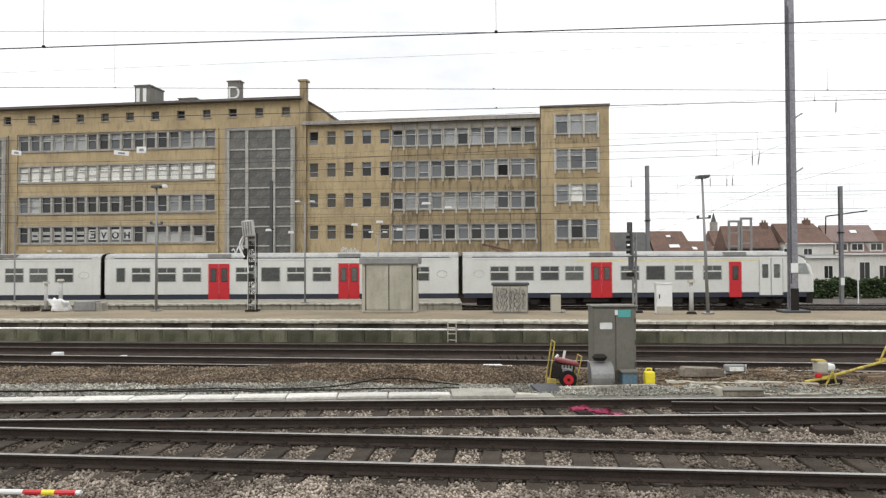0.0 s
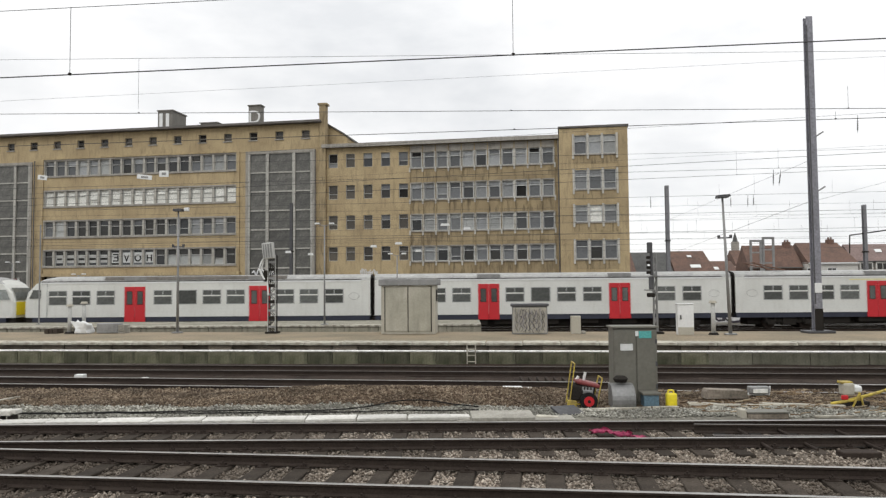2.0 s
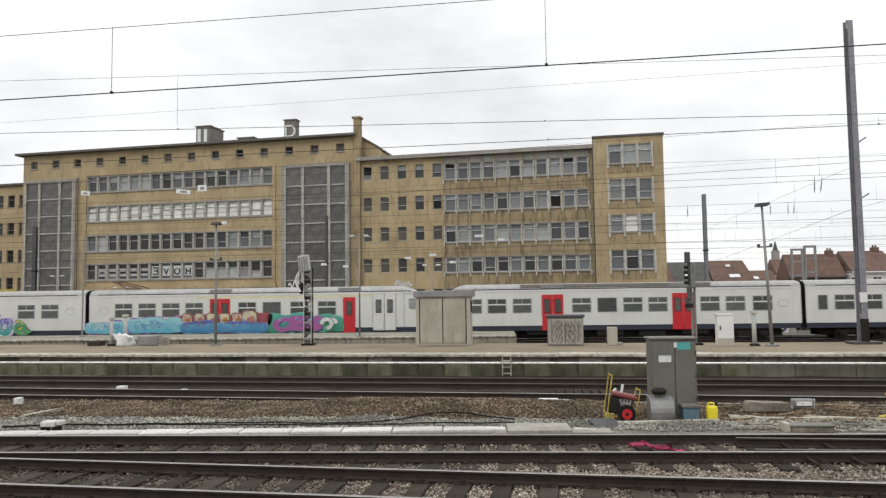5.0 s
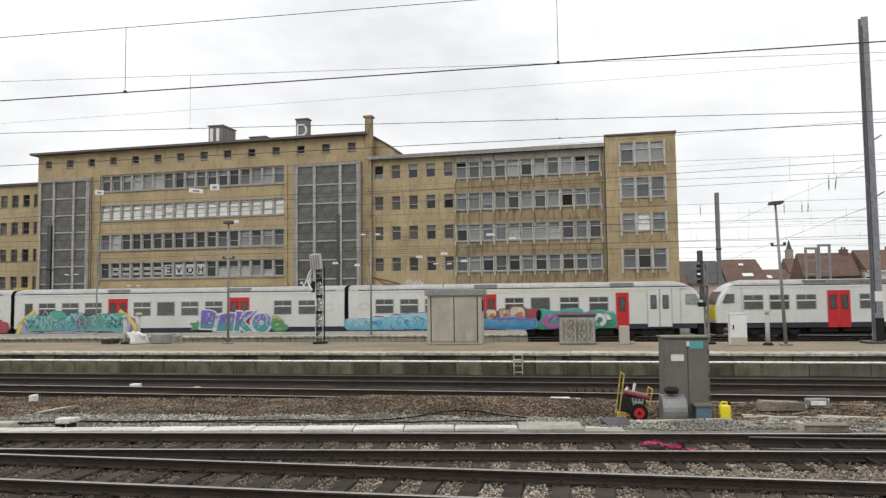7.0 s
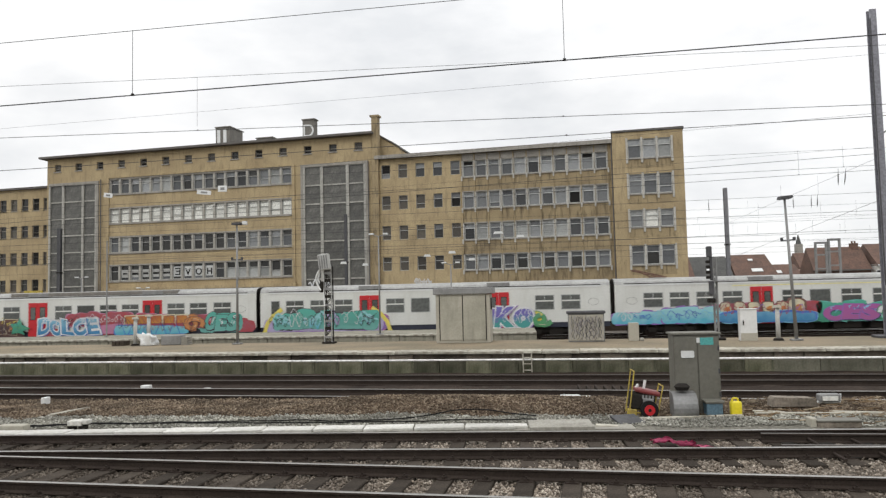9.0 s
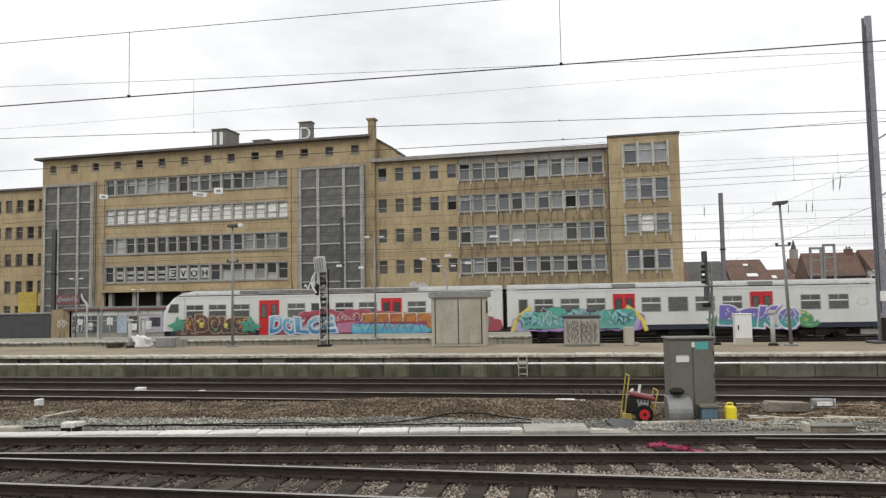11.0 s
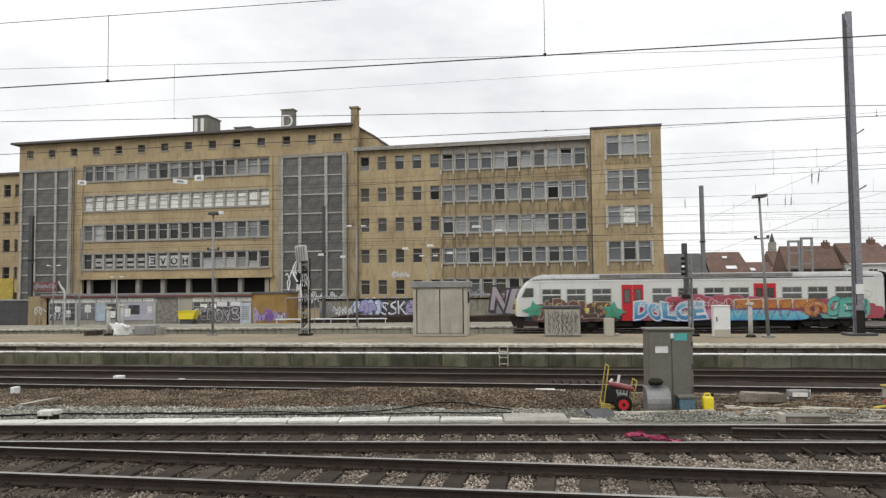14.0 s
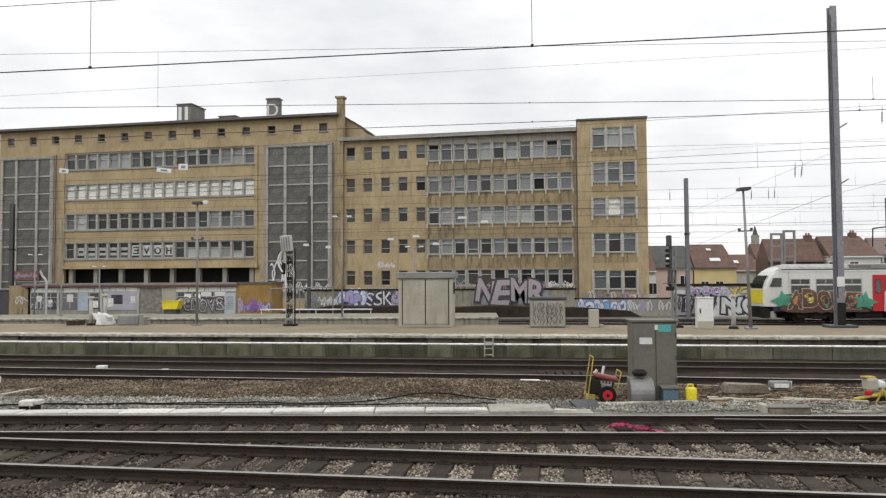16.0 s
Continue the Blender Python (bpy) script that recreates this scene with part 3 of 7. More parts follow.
def sleeper_bm(rng, wide=0.26, length=2.6):
    bm = bmesh.new()
    v = box(bm, -wide / 2, wide / 2, -length / 2, length / 2, -0.34, -0.165)
    for p in v:
        p.co += Vector(((rng.random() - 0.5) * 0.02, (rng.random() - 0.5) * 0.05, (rng.random() - 0.5) * 0.012))
    bmesh.ops.bevel(bm, geom=bm.edges[:], offset=0.012, segments=1, affect="EDGES")
    return bm


def clip_bm():
    """A chair plate with two clips and bolts."""
    bm = boxes((-0.10, 0.10, -0.16, 0.16, -0.166, -0.15))
    for s in (-1, 1):
        box(bm, -0.035, 0.035, s * 0.105 - 0.035, s * 0.105 + 0.035, -0.15, -0.115)
        tube(bm, (0, s * 0.115, -0.15), (0, s * 0.115, -0.085), 0.016, None, 6)
    return bm


SRNG = random.Random(5)
NEAR_SLEEPERS = []
SLEEPERS = [mesh("sleeper", sleeper_bm(SRNG), M_SLEEPER) for _ in range(5)]
CLIP = mesh("rail_clip", clip_bm(), M_RAIL)


def track(m, length, label, x0=None, x1=None, clips=False, pitch=0.62, bright=(True, True)):
    t = thing("railway_track", m, label, "railway track", "tracks of the station", "structure")
    for s in (-1, 1):
        part("rail", rail_bm(length), [M_RAIL, M_RAIL_TOP if bright[s > 0] else M_RAIL_DULL], t, "rust-brown steel rail", pose(0, s * 0.7535, 0))
    if x0 is not None:
        n = int((x1 - x0) / pitch)
        spots = []
        if clips:
            NEAR_SLEEPERS.append((m.inverted(), spots))
        for i in range(n):
            x = x0 + i * pitch + SRNG.uniform(-0.03, 0.03)
            spots.append(x)
            piece("sleeper", SRNG.choice(SLEEPERS), t, pose(x, SRNG.uniform(-0.04, 0.04), 0, 0, 0, SRNG.uniform(-1.2, 1.2)))
            if clips:
                for s in (-1, 1):
                    piece("rail_clip", CLIP, t, pose(x, s * 0.7535, 0, 0, 0, SRNG.uniform(-3, 3)))
    return t


A1 = math.degrees(math.atan(-0.102))
track(pose(0, 10.19, 0, 0, 0, A1), 160, "near railway track on dark wooden sleepers in grey ballast", -13, 11, True)
track(pose(0, 13.10, 0, 0, 0, 0.75), 160, "railway track on dark sleepers beside a cable trough", -16, 13, True)
A3 = math.degrees(math.atan(-0.108))
track(pose(0, 20.15, -0.15, 0, 0, A3), 160, "railway track with one bright worn rail", -22, 16, bright=(True, True))
track(pose(0, 23.9, -0.15, 0, 0, -5.15), 160, "railway track below the platform wall", -22, 16, bright=(False, False))
for yy in (37.4, 40.4):
    track(pose(0, yy, -0.69, 0, 0, -2.0), 200, "railway track behind the platform", 0, 24)
track(pose(0, 52.6, FAR_RAIL), 240, "railway track on which the passing train runs", -10, 34)
track(pose(0, 57.5, FAR_RAIL, 0, 0, -1.0), 240, "railway track beyond the passing train", -10, 34)


def turnout():
    """Closure rails and rods of a turnout in the second track, past the pink sheet."""
    t = thing("turnout", pose(0, 0, 0), "dark turnout rails with rods and grease", "turnout", "", "structure")
    for a, b in (((4.2, 13.62), (16, 12.9)), ((4.2, 12.62), (16, 12.2))):
        d = Vector((b[0] - a[0], b[1] - a[1], 0))
        part("switch_blade", rail_bm(d.length), [M_RAIL, M_RAIL_DULL], t, "dull dark switch blade", pose((a[0] + b[0]) / 2, (a[1] + b[1]) / 2, -0.006, 0, 0, math.degrees(math.atan2(d.y, d.x))))
    for i, x in enumerate((4.9, 5.6, 6.6, 7.5)):
        part("rod", tubes([((x, 11.9, -0.1), (x + 0.1, 14.2, -0.1))], 0.025), M_RAIL, t)
    part("point_machine", bbox(5.9, 6.5, 11.7, 11.95, -0.2, -0.1, 0.02), M_RAIL, t, "low black point machine")
    for i in range(9):
        x = 4.6 + 0.62 * i
        part("slide_plate", boxes((x - 0.1, x + 0.1, 12.3, 14.0, -0.162, -0.148)), M_BLACK, t)


turnout()


# ---- loose stones ----
def stone_field(name, material, spots, label, seed):
    rng = np.random.RandomState(seed)
    base = np.array([(1, 0, 0), (-1, 0, 0), (0, 1, 0), (0, -1, 0), (0, 0, 1), (0, 0, -1)], float)
    tri = np.array([(0, 2, 4), (2, 1, 4), (1, 3, 4), (3, 0, 4), (2, 0, 5), (1, 2, 5), (3, 1, 5), (0, 3, 5)])
    n = len(spots)
    sp = np.asarray(spots)
    v = base[None] * (1 + (rng.rand(n, 6, 1) - 0.5) * 0.7) + (rng.rand(n, 6, 3) - 0.5) * 0.5
    v *= (sp[:, 3] * (0.6 + 0.9 * rng.rand(n)))[:, None, None] * np.array([1.0, 1.0, 0.8])
    a = rng.rand(n) * 6.283
    c, s = np.cos(a), np.sin(a)
    v = np.stack([v[..., 0] * c[:, None] - v[..., 1] * s[:, None], v[..., 0] * s[:, None] + v[..., 1] * c[:, None], v[..., 2]], -1) + sp[:, None, :3]
    f = (tri[None] + 6 * np.arange(n)[:, None, None]).reshape(-1, 3)
    me = bpy.data.meshes.new(name)
    me.vertices.add(n * 6)
    me.vertices.foreach_set("co", v.reshape(-1))
    me.loops.add(len(f) * 3)
    me.loops.foreach_set("vertex_index", f.reshape(-1))
    me.polygons.add(len(f))
    me.polygons.foreach_set("loop_start", np.arange(0, len(f) * 3, 3))
    me.update(calc_edges=True)
    me.materials.append(material)
    return tagged(new(name, me), label, "gravel", kind="stuff")


def swell(x, y):
    """Height of the ballast over the yard ground: low between the near tracks, a long heap behind the trough."""
    z = 0.0
    z += 0.24 * math.exp(-((x + 1.8 - (y - 17) * 0.2) / 3.6) ** 4) * math.exp(-((y - 17.9) / 1.25) ** 2)
    z += 0.07 * math.exp(-((x + 12) / 8.0) ** 2) * math.exp(-((y - 17.0) / 1.2) ** 2)
    z += 0.035 * noise.noise((x * 0.7, y * 0.9, 0)) + 0.02 * noise.noise((x * 2.1, y * 2.3, 4))
    return z


def on_sleeper(x, y):
    """Whether a place lies on a sleeper of the two near tracks."""
    for m, xs in NEAR_SLEEPERS:
        q = m @ Vector((x, y, 0))
        if -1.02 < q.y < 1.28:
            return min(abs(q.x - k) for k in xs) < 0.15
    return False


def build_ballast():
    bm = bmesh.new()
    xs, ys = [-24 + 0.4 * i for i in range(111)], [4 + 0.25 * i for i in range(92)]
    g = [[bm.verts.new((x, y - 0.05 * x * max(0, min(1, (y - 15) / 5)), (-0.215 if y < 14.2 else -0.185) - (0.12 if y > 19 else 0) + swell(x, y))) for x in xs] for y in ys]
    for i in range(len(ys) - 1):
        for j in range(len(xs) - 1):
            bm.faces.new((g[i][j], g[i][j + 1], g[i + 1][j + 1], g[i + 1][j])).material_index = 2 if ys[i] > 19.0 else (1 if ys[i] > 16.4 else (3 if ys[i] > 14.2 else 0))
    ob = new("ballast_bed", mesh("ballast_bed", bm, [M_BALLAST, M_BALLAST_BROWN, M_OILY, M_BALLAST_PALE], True))
    tagged(ob, "grey and rust-brown ballast bed between the tracks", "ballast", kind="stuff")
    rng = random.Random(11)
    grey, brown, pale = [], [], []
    while len(grey) < 115000:
        y = 7.2 + 7.0 * rng.random() ** 1.4
        x = rng.uniform(-11.5 - (y - 8) * 0.2, 8.8)
        patch = noise.noise((x * 0.55, y * 0.7, 9))
        if y > 9.0 and rng.random() < 0.35 - patch:
            continue
        if on_sleeper(x, y) and rng.random() < 0.88:
            continue
        lift = 0.025 if y < 9.0 - 0.1 * x else 0.0
        grey.append((x, y, -0.205 + lift + swell(x, y) + rng.uniform(-0.012, 0.022), rng.uniform(0.012, 0.026)))
    while len(brown) < 34000:
        y = rng.uniform(15.2, 19.3)
        x = rng.uniform(-15, 10)
        zz = -0.17 + swell(x, y)
        p = (x, y - 0.05 * x * max(0, min(1, (y - 15) / 5)), zz + rng.uniform(-0.01, 0.015), rng.uniform(0.014, 0.03))
        (brown if y > 16.4 + 0.5 * noise.noise((x, y, 3)) else pale).append(p)
    stone_field("gravel", M_STONES, grey, "loose grey crushed stone between the rails", 3)
    stone_field("gravel", M_STONES_PALE, pale, "pale grey crushed stone behind the cable trough", 6)
    stone_field("gravel", M_STONES_BROWN, brown, "loose rust-brown crushed stone heaped beside the track", 4)


build_ballast()


# ---- middle platform ----
def build_platform():
    p = thing("platform", pose(0, 26.8, 0, 0, 0, PLAT_ANG), "station platform with mossy concrete wall and pale worn coping", "platform", kind="structure")
    bm = boxes((-70, 60, 0.30, 6.3, -1.2, DECK - 0.004))
    part("platform_deck", bm, M_PLATFORM, p, "brown gritty platform surface")
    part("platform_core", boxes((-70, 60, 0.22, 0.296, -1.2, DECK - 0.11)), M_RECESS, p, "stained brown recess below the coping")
    rng = random.Random(3)
    panel = mesh("wall_panel", bbox(-0.475, 0.475, 0, 0.1, -0.6, 0.13, 0.01, 1), M_MOSSY)
    broad = mesh("wall_panel", bbox(-0.955, 0.955, 0, 0.1, -0.6, 0.13, 0.01, 1), M_MOSSY_PALE)
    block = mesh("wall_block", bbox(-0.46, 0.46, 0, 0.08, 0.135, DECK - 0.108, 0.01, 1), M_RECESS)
    cope = mesh("coping_stone", bbox(-0.668, 0.668, -0.02, 0.95, -0.10, 0.0, 0.015, 1), M_COPING)
    for i in range(60):
        x = -42 + i * 1.35
        piece("coping_stone", cope, p, pose(x + 0.3, rng.uniform(-0.015, 0.015), DECK + rng.uniform(-0.006, 0.006) + 0.003))
    for i in range(84):
        x = -42 + i * 0.965
        if x < 9.0:
            piece("wall_panel", panel, p, pose(x, 0.10 + rng.uniform(-0.012, 0.012), 0, 0, 0, rng.uniform(-0.3, 0.3)))
        elif i % 2:
            piece("wall_panel", broad, p, pose(x, 0.10 + rng.uniform(-0.012, 0.012), 0))
        if rng.random() < 0.55:
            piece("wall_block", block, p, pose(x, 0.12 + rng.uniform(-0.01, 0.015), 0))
    part("cable_pipe", tubes([((-70, -0.14, 0.165), (60, -0.14, 0.165))], 0.036, 10), M_PIPE, p, "long white cable pipe along the platform wall")
    clampm = mesh("pipe_clamp", boxes((-0.02, 0.02, -0.13, 0.12, 0.095, 0.126)), M_GREY)
    for i in range(20):
        piece("pipe_clamp", clampm, p, pose(-40 + i * 4.05, 0, 0))
    # iron ladder down to the track
    bm = tubes([((-0.15, -0.06, -0.28), (-0.15, -0.06, 0.45)), ((0.15, -0.06, -0.28), (0.15, -0.06, 0.45))] + [((-0.15, -0.06, z), (0.15, -0.06, z)) for z in (-0.2, 0.02, 0.24, 0.42)], 0.022, 6)
    solid("ladder", bm, M_COPING, pose(0.32, 26.62, 0, 0, 0, PLAT_ANG), "short white-painted steel ladder against the platform wall", "ladder")
    return p


build_platform()


def build_far_platform():
    p = thing("platform", pose(0, 43.0, 0, 0, 0, 0), "low concrete platform with a pale edge, ending in a ramp", "platform", "", "structure")
    part("platform_deck", boxes((-90, 1.1, 0.1, 5.9, -1.2, 0.25)), M_FARCONC, p)
    rng = random.Random(8)
    panel = mesh("wall_panel", bbox(-0.98, 0.98, 0, 0.12, -1.0, 0.16, 0.012, 1), M_FARCONC)
    cope = mesh("coping_stone", bbox(-0.99, 0.99, -0.08, 0.6, -0.1, 0.0, 0.012, 1), M_COPING)
    for i in range(32):
        x = 0.1 - i * 2.0
        piece("wall_panel", panel, p, pose(x, 0, 0, 0, 0, rng.uniform(-0.2, 0.2)))
        piece("coping_stone", cope, p, pose(x, 0, 0.27 + rng.uniform(-0.005, 0.005)))


build_far_platform()
p0 = thing("platform", pose(0, 0, 0), "plain platform on which one stands", "platform", "", "structure")
part("platform_deck", boxes((-80, 80, -9, 2.5, -0.5, 0.93)), M_CONC, p0)
part("rear_wall", boxes((-80, 80, -9.4, -9.1, -0.5, 5.5)), M_CONC, p0)


# ---- the office building ----
BUILD = pose(0, 76, -0.88, 0, 0, math.degrees(math.atan(-0.145)))
Z0 = 0.88


def pierced_slab(xs, zs, is_open, y0, y1):
    """One connected slab on a grid of lines, pierced where is_open(column, row)."""
    bm = bmesh.new()
    nx, nz = len(xs) - 1, len(zs) - 1
    vert = {}

    def v(i, j, y):
        if (i, j, y) not in vert:
            vert[i, j, y] = bm.verts.new((xs[i], y, zs[j]))
        return vert[i, j, y]
    full = lambda i, j: 0 <= i < nx and 0 <= j < nz and not is_open(i, j)
    for i in range(nx):
        for j in range(nz):
            if not full(i, j):
                continue
            bm.faces.new((v(i, j, y0), v(i + 1, j, y0), v(i + 1, j + 1, y0), v(i, j + 1, y0)))
            bm.faces.new((v(i, j, y1), v(i, j + 1, y1), v(i + 1, j + 1, y1), v(i + 1, j, y1)))
            for (di, dj), (p, q) in (((-1, 0), ((i, j + 1), (i, j))), ((1, 0), ((i + 1, j), (i + 1, j + 1))), ((0, -1), ((i, j), (i + 1, j))), ((0, 1), ((i + 1, j + 1), (i, j + 1)))):
                if not full(i + di, j + dj):
                    bm.faces.new((v(*p, y0), v(*p, y1), v(*q, y1), v(*q, y0)))
    return bm


def window_bm(w, h, transom, mullion=None, t=0.07):
    """Frame of a window seen from outside, with its bars."""
    xs, zs = [-w / 2, -w / 2 + t, w / 2 - t, w / 2], [0, t, h - t, h]
    if transom:
        zs[2:2] = [h * transom - t / 2, h * transom + t / 2]
    if mullion:
        xs[2:2] = [w * mullion - t / 2, w * mullion + t / 2]
    return pierced_slab(xs, zs, lambda i, j: i % 2 and j % 2, -0.05, 0.09)


def pane_mesh(w, h, m):
    return mesh("pane", boxes((-w / 2, w / 2, 0.05, 0.07, 0, h)), m)


WRNG = random.Random(21)


def windows(b, xs, z0, h, w, transom=0.32, choose=None, sill=False, y=0.0, frame_mat=M_FRAME, t=0.07):
    """One row of windows; each letter of choose names what fills the upper and the lower pane."""
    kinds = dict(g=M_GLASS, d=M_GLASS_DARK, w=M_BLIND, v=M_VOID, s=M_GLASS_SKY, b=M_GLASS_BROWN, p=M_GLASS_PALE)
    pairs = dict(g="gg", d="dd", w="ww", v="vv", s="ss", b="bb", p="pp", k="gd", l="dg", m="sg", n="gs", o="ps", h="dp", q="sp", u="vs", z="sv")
    sm = mesh("window_sill", boxes((-w / 2 - 0.12, w / 2 + 0.12, -0.14, 0.1, -0.14, -0.004)), M_STONE) if sill else None
    frames, panes = {}, {}
    for i, x in enumerate(xs):
        top, low = pairs[choose[i % len(choose)] if choose else "g"]
        tr = transom
        if transom and WRNG.random() < 0.25:
            tr = 1 - transom if WRNG.random() < 0.5 else transom + 0.06
        if tr not in frames:
            frames[tr] = mesh("window", window_bm(w, h, tr, None, t), frame_mat)
        o = piece("window", frames[tr], b, pose(x, y, z0))
        for part_of, a, c in ((low, 0.0, tr or 1.0), (top, tr, 1.0)) if tr else ((low, 0.0, 1.0),):
            key = part_of, round(a, 3), round(c, 3)
            if key not in panes:
                panes[key] = mesh("pane", boxes((-w / 2 + 0.04, w / 2 - 0.04, 0.05, 0.07, a * h + 0.03, c * h - (0.03 if c == 1.0 else -0.028))), kinds[part_of])
            piece("pane", panes[key], o, pose(0, 0.02 + 0.022 * (a > 0), 0, 0, 0, WRNG.uniform(-0.6, 0.6)))
        if sm:
            piece("window_sill", sm, o, pose(0, 0, 0))


def wall_with_holes(x0, x1, z0, z1, holes, y0, y1, mats, mi=None):
    """A wall slab cut through by rectangular holes on a shared grid of lines."""
    bm = bmesh.new()
    xs = sorted({x0, x1, *[h[0] for h in holes], *[h[1] for h in holes]})
    zs = sorted({z0, z1, *[h[2] for h in holes], *[h[3] for h in holes]})
    open_ = lambda a, c: any(h[0] - 1e-6 <= a <= h[1] + 1e-6 and h[2] - 1e-6 <= c <= h[3] + 1e-6 for h in holes)
    for za, zb in zip(zs, zs[1:]):
        run = None
        for xa, xb in zip(xs, xs[1:]):
            if open_((xa + xb) / 2, (za + zb) / 2):
                if run:
                    box(bm, run[0], run[1], y0, y1, za, zb, mi(za) if mi else 0)
                run = None
            else:
                run = (run[0], xb) if run else (xa, xb)
        if run:
            box(bm, run[0], run[1], y0, y1, za, zb, mi(za) if mi else 0)
    return bm


def glass_tower(b, x0, x1, z0, z1):
    """The stair tower: a grid of pale concrete posts and rails round dark panes."""
    w = x1 - x0
    cols = [0, 0.035, 0.28, 0.325, 0.69, 0.735, 0.965, 1.0]
    bm = bmesh.new()
    rows = 8
    dh = (z1 - z0) / rows
    for a, c in ((0, 1), (2, 3), (4, 5), (6, 7)):
        box(bm, x0 + cols[a] * w, x0 + cols[c] * w, -0.1, 0.15, z0, z1)
    for i in range(rows + 1):
        for a, c in ((1, 2), (3, 4), (5, 6)):
            z = z0 + i * dh
            box(bm, x0 + cols[a] * w, x0 + cols[c] * w, -0.04, 0.14, max(z0, z - 0.075), min(z1, z + 0.075))
    t = part("window_grid", bm, M_TOWER_GRID, b, "tall stair window with a grey concrete grid")
    for a, c in ((1, 2), (3, 4), (5, 6)):
        pw = (cols[c] - cols[a]) * w
        me = pane_mesh(pw, dh - 0.15, M_TOWER_GLASS)
        for i in range(rows):
            piece("pane", me, t, pose(x0 + (cols[a] + cols[c]) / 2 * w, 0.02, z0 + i * dh + 0.075, 0, 0, WRNG.uniform(-0.4, 0.4)))


def build_office():
    b = thing("office_building", BUILD, "long derelict yellow-brick office building with rows of grey windows", "building")
    Z = lambda z: z + Z0
    # left wing with two stair towers
    lx0, lx1 = -57.3, -15.4
    bays = [-48.45 + 1.391 * (i + 0.5) for i in range(17)]
    rows = [(15.4, 1.7), (11.9, 1.7), (8.4, 1.75), (5.05, 1.75)]
    holes = [(-48.45, -24.8, Z(z), Z(z + h)) for z, h in rows]
    holes += [(-57.0, -50.2, Z(0.4), Z(16.8)), (-23.5, -16.1, Z(0.4), Z(17.0))]
    holes += [(-48.45, -24.8, Z(0.3), Z(3.85))]
    att = [-55.8 + 2.99 * i for i in range(14)]
    holes += [(x - 0.46, x + 0.46, Z(18.55), Z(19.4)) for x in att]
    part("wall", wall_with_holes(lx0, lx1, 0, Z(20.1), holes, 0, 0.35, M_BRICK), M_BRICK, b, "weathered yellow brick wall")
    # Solid near-black block: the rooms' shade is painted, no interior is built.
    part("room_shade_block", boxes((lx0, lx1, 1.6, 14, 0, Z(20.1))), M_VOID, b, "near-black block standing in for unlit rooms")
    part("side_wall", boxes((lx1 - 0.35, lx1 - 0.004, 0.354, 14.0, 0, Z(20.1)), (lx0 + 0.004, lx0 + 0.35, 0.354, 14, 0, Z(20.1))), M_BRICK, b)
    part("roof", boxes((lx0 - 0.6, lx1 + 0.35, -0.75, 14.5, Z(20.1) + 0.003, Z(20.1) + 0.22)), M_ROOF, b, "flat roof with a thin overhanging edge")
    part("roof_edge", boxes((lx0 - 0.6, lx1 + 0.35, -0.80, -0.753, Z(20.1) + 0.01, Z(20.1) + 0.25)), M_ROOF, b)
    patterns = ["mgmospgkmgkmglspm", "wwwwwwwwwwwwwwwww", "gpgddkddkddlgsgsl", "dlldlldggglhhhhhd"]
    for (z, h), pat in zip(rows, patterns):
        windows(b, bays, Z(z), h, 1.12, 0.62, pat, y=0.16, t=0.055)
        for i in range(18):
            x = -48.45 + 1.391 * i
            part("mullion", boxes((max(-48.449, x - 0.13), min(-24.801, x + 0.13), -0.03, 0.26, Z(z) + 0.002, Z(z + h) - 0.002)), M_MULLION, b)
        part("sill_band", boxes((-48.6, -24.65, -0.13, 0.09, Z(z) - 0.2, Z(z) - 0.003)), M_STONE, b, "grey stone sill band")
        part("lintel_band", boxes((-48.6, -24.65, -0.06, 0.09, Z(z + h) + 0.003, Z(z + h) + 0.16)), M_STONE, b)
    part("surround", boxes((-48.8, -48.45, -0.16, 0.0, Z(3.9), Z(17.4)), (-24.8, -24.45, -0.16, 0, Z(3.9), Z(17.4)), (-48.45, -24.8, -0.16, 0, Z(17.28), Z(17.45)), (-49.0, -24.3, -0.5, 0, Z(3.86), Z(4.2))), M_BRICK, b, "raised brick surround of the window field")
    # letters stuck behind the lowest row of panes
    for i, ch in enumerate(("Э", "V", "O", "H")):
        if ch.isascii():
            cu = bpy.data.curves.new("letter", "FONT")
            cu.body, cu.size, cu.align_x, cu.extrude, cu.offset = ch, 1.05, "CENTER", 0.01, 0.025
            tmp = bpy.data.objects.new("letter", cu)
            me = bpy.data.meshes.new_from_object(tmp)
            bpy.data.objects.remove(tmp)
        else:
            bm = boxes((-0.3, 0.25, -0.01, 0.01, 0, 0.14), (-0.3, 0.25, -0.01, 0.01, 0.72, 0.86), (0.25, 0.4, -0.01, 0.01, 0.0, 0.86), (-0.15, 0.25, -0.01, 0.01, 0.36, 0.5))
            me = mesh("letter", bm, M_VOID)
        if not me.materials:
            me.materials.append(M_VOID)
        o = piece("letter", me, b, pose(-39.41 + 1.391 * i, 0.145, Z(5.5), 90 if ch.isascii() else 0))
        card = piece("letter_card", mesh("letter_card", boxes((-0.45, 0.45, 0.160, 0.168, 0.3, 1.45)), M_FRAME_PALE), b, pose(-39.41 + 1.391 * i, 0, Z(5.05)))
    for i, w in enumerate((0.3, 0.42, 0.36, 0.4, 0.44)):
        x = -46.4 + 1.391 * i
        part("letter_card", boxes((x - 0.42, x + 0.42, 0.160, 0.168, Z(5.4), Z(6.3))), M_FRAME, b)
        part("print_bar", boxes((x - w, x + w, 0.150, 0.157, Z(5.7), Z(5.95))), M_VOID, b)
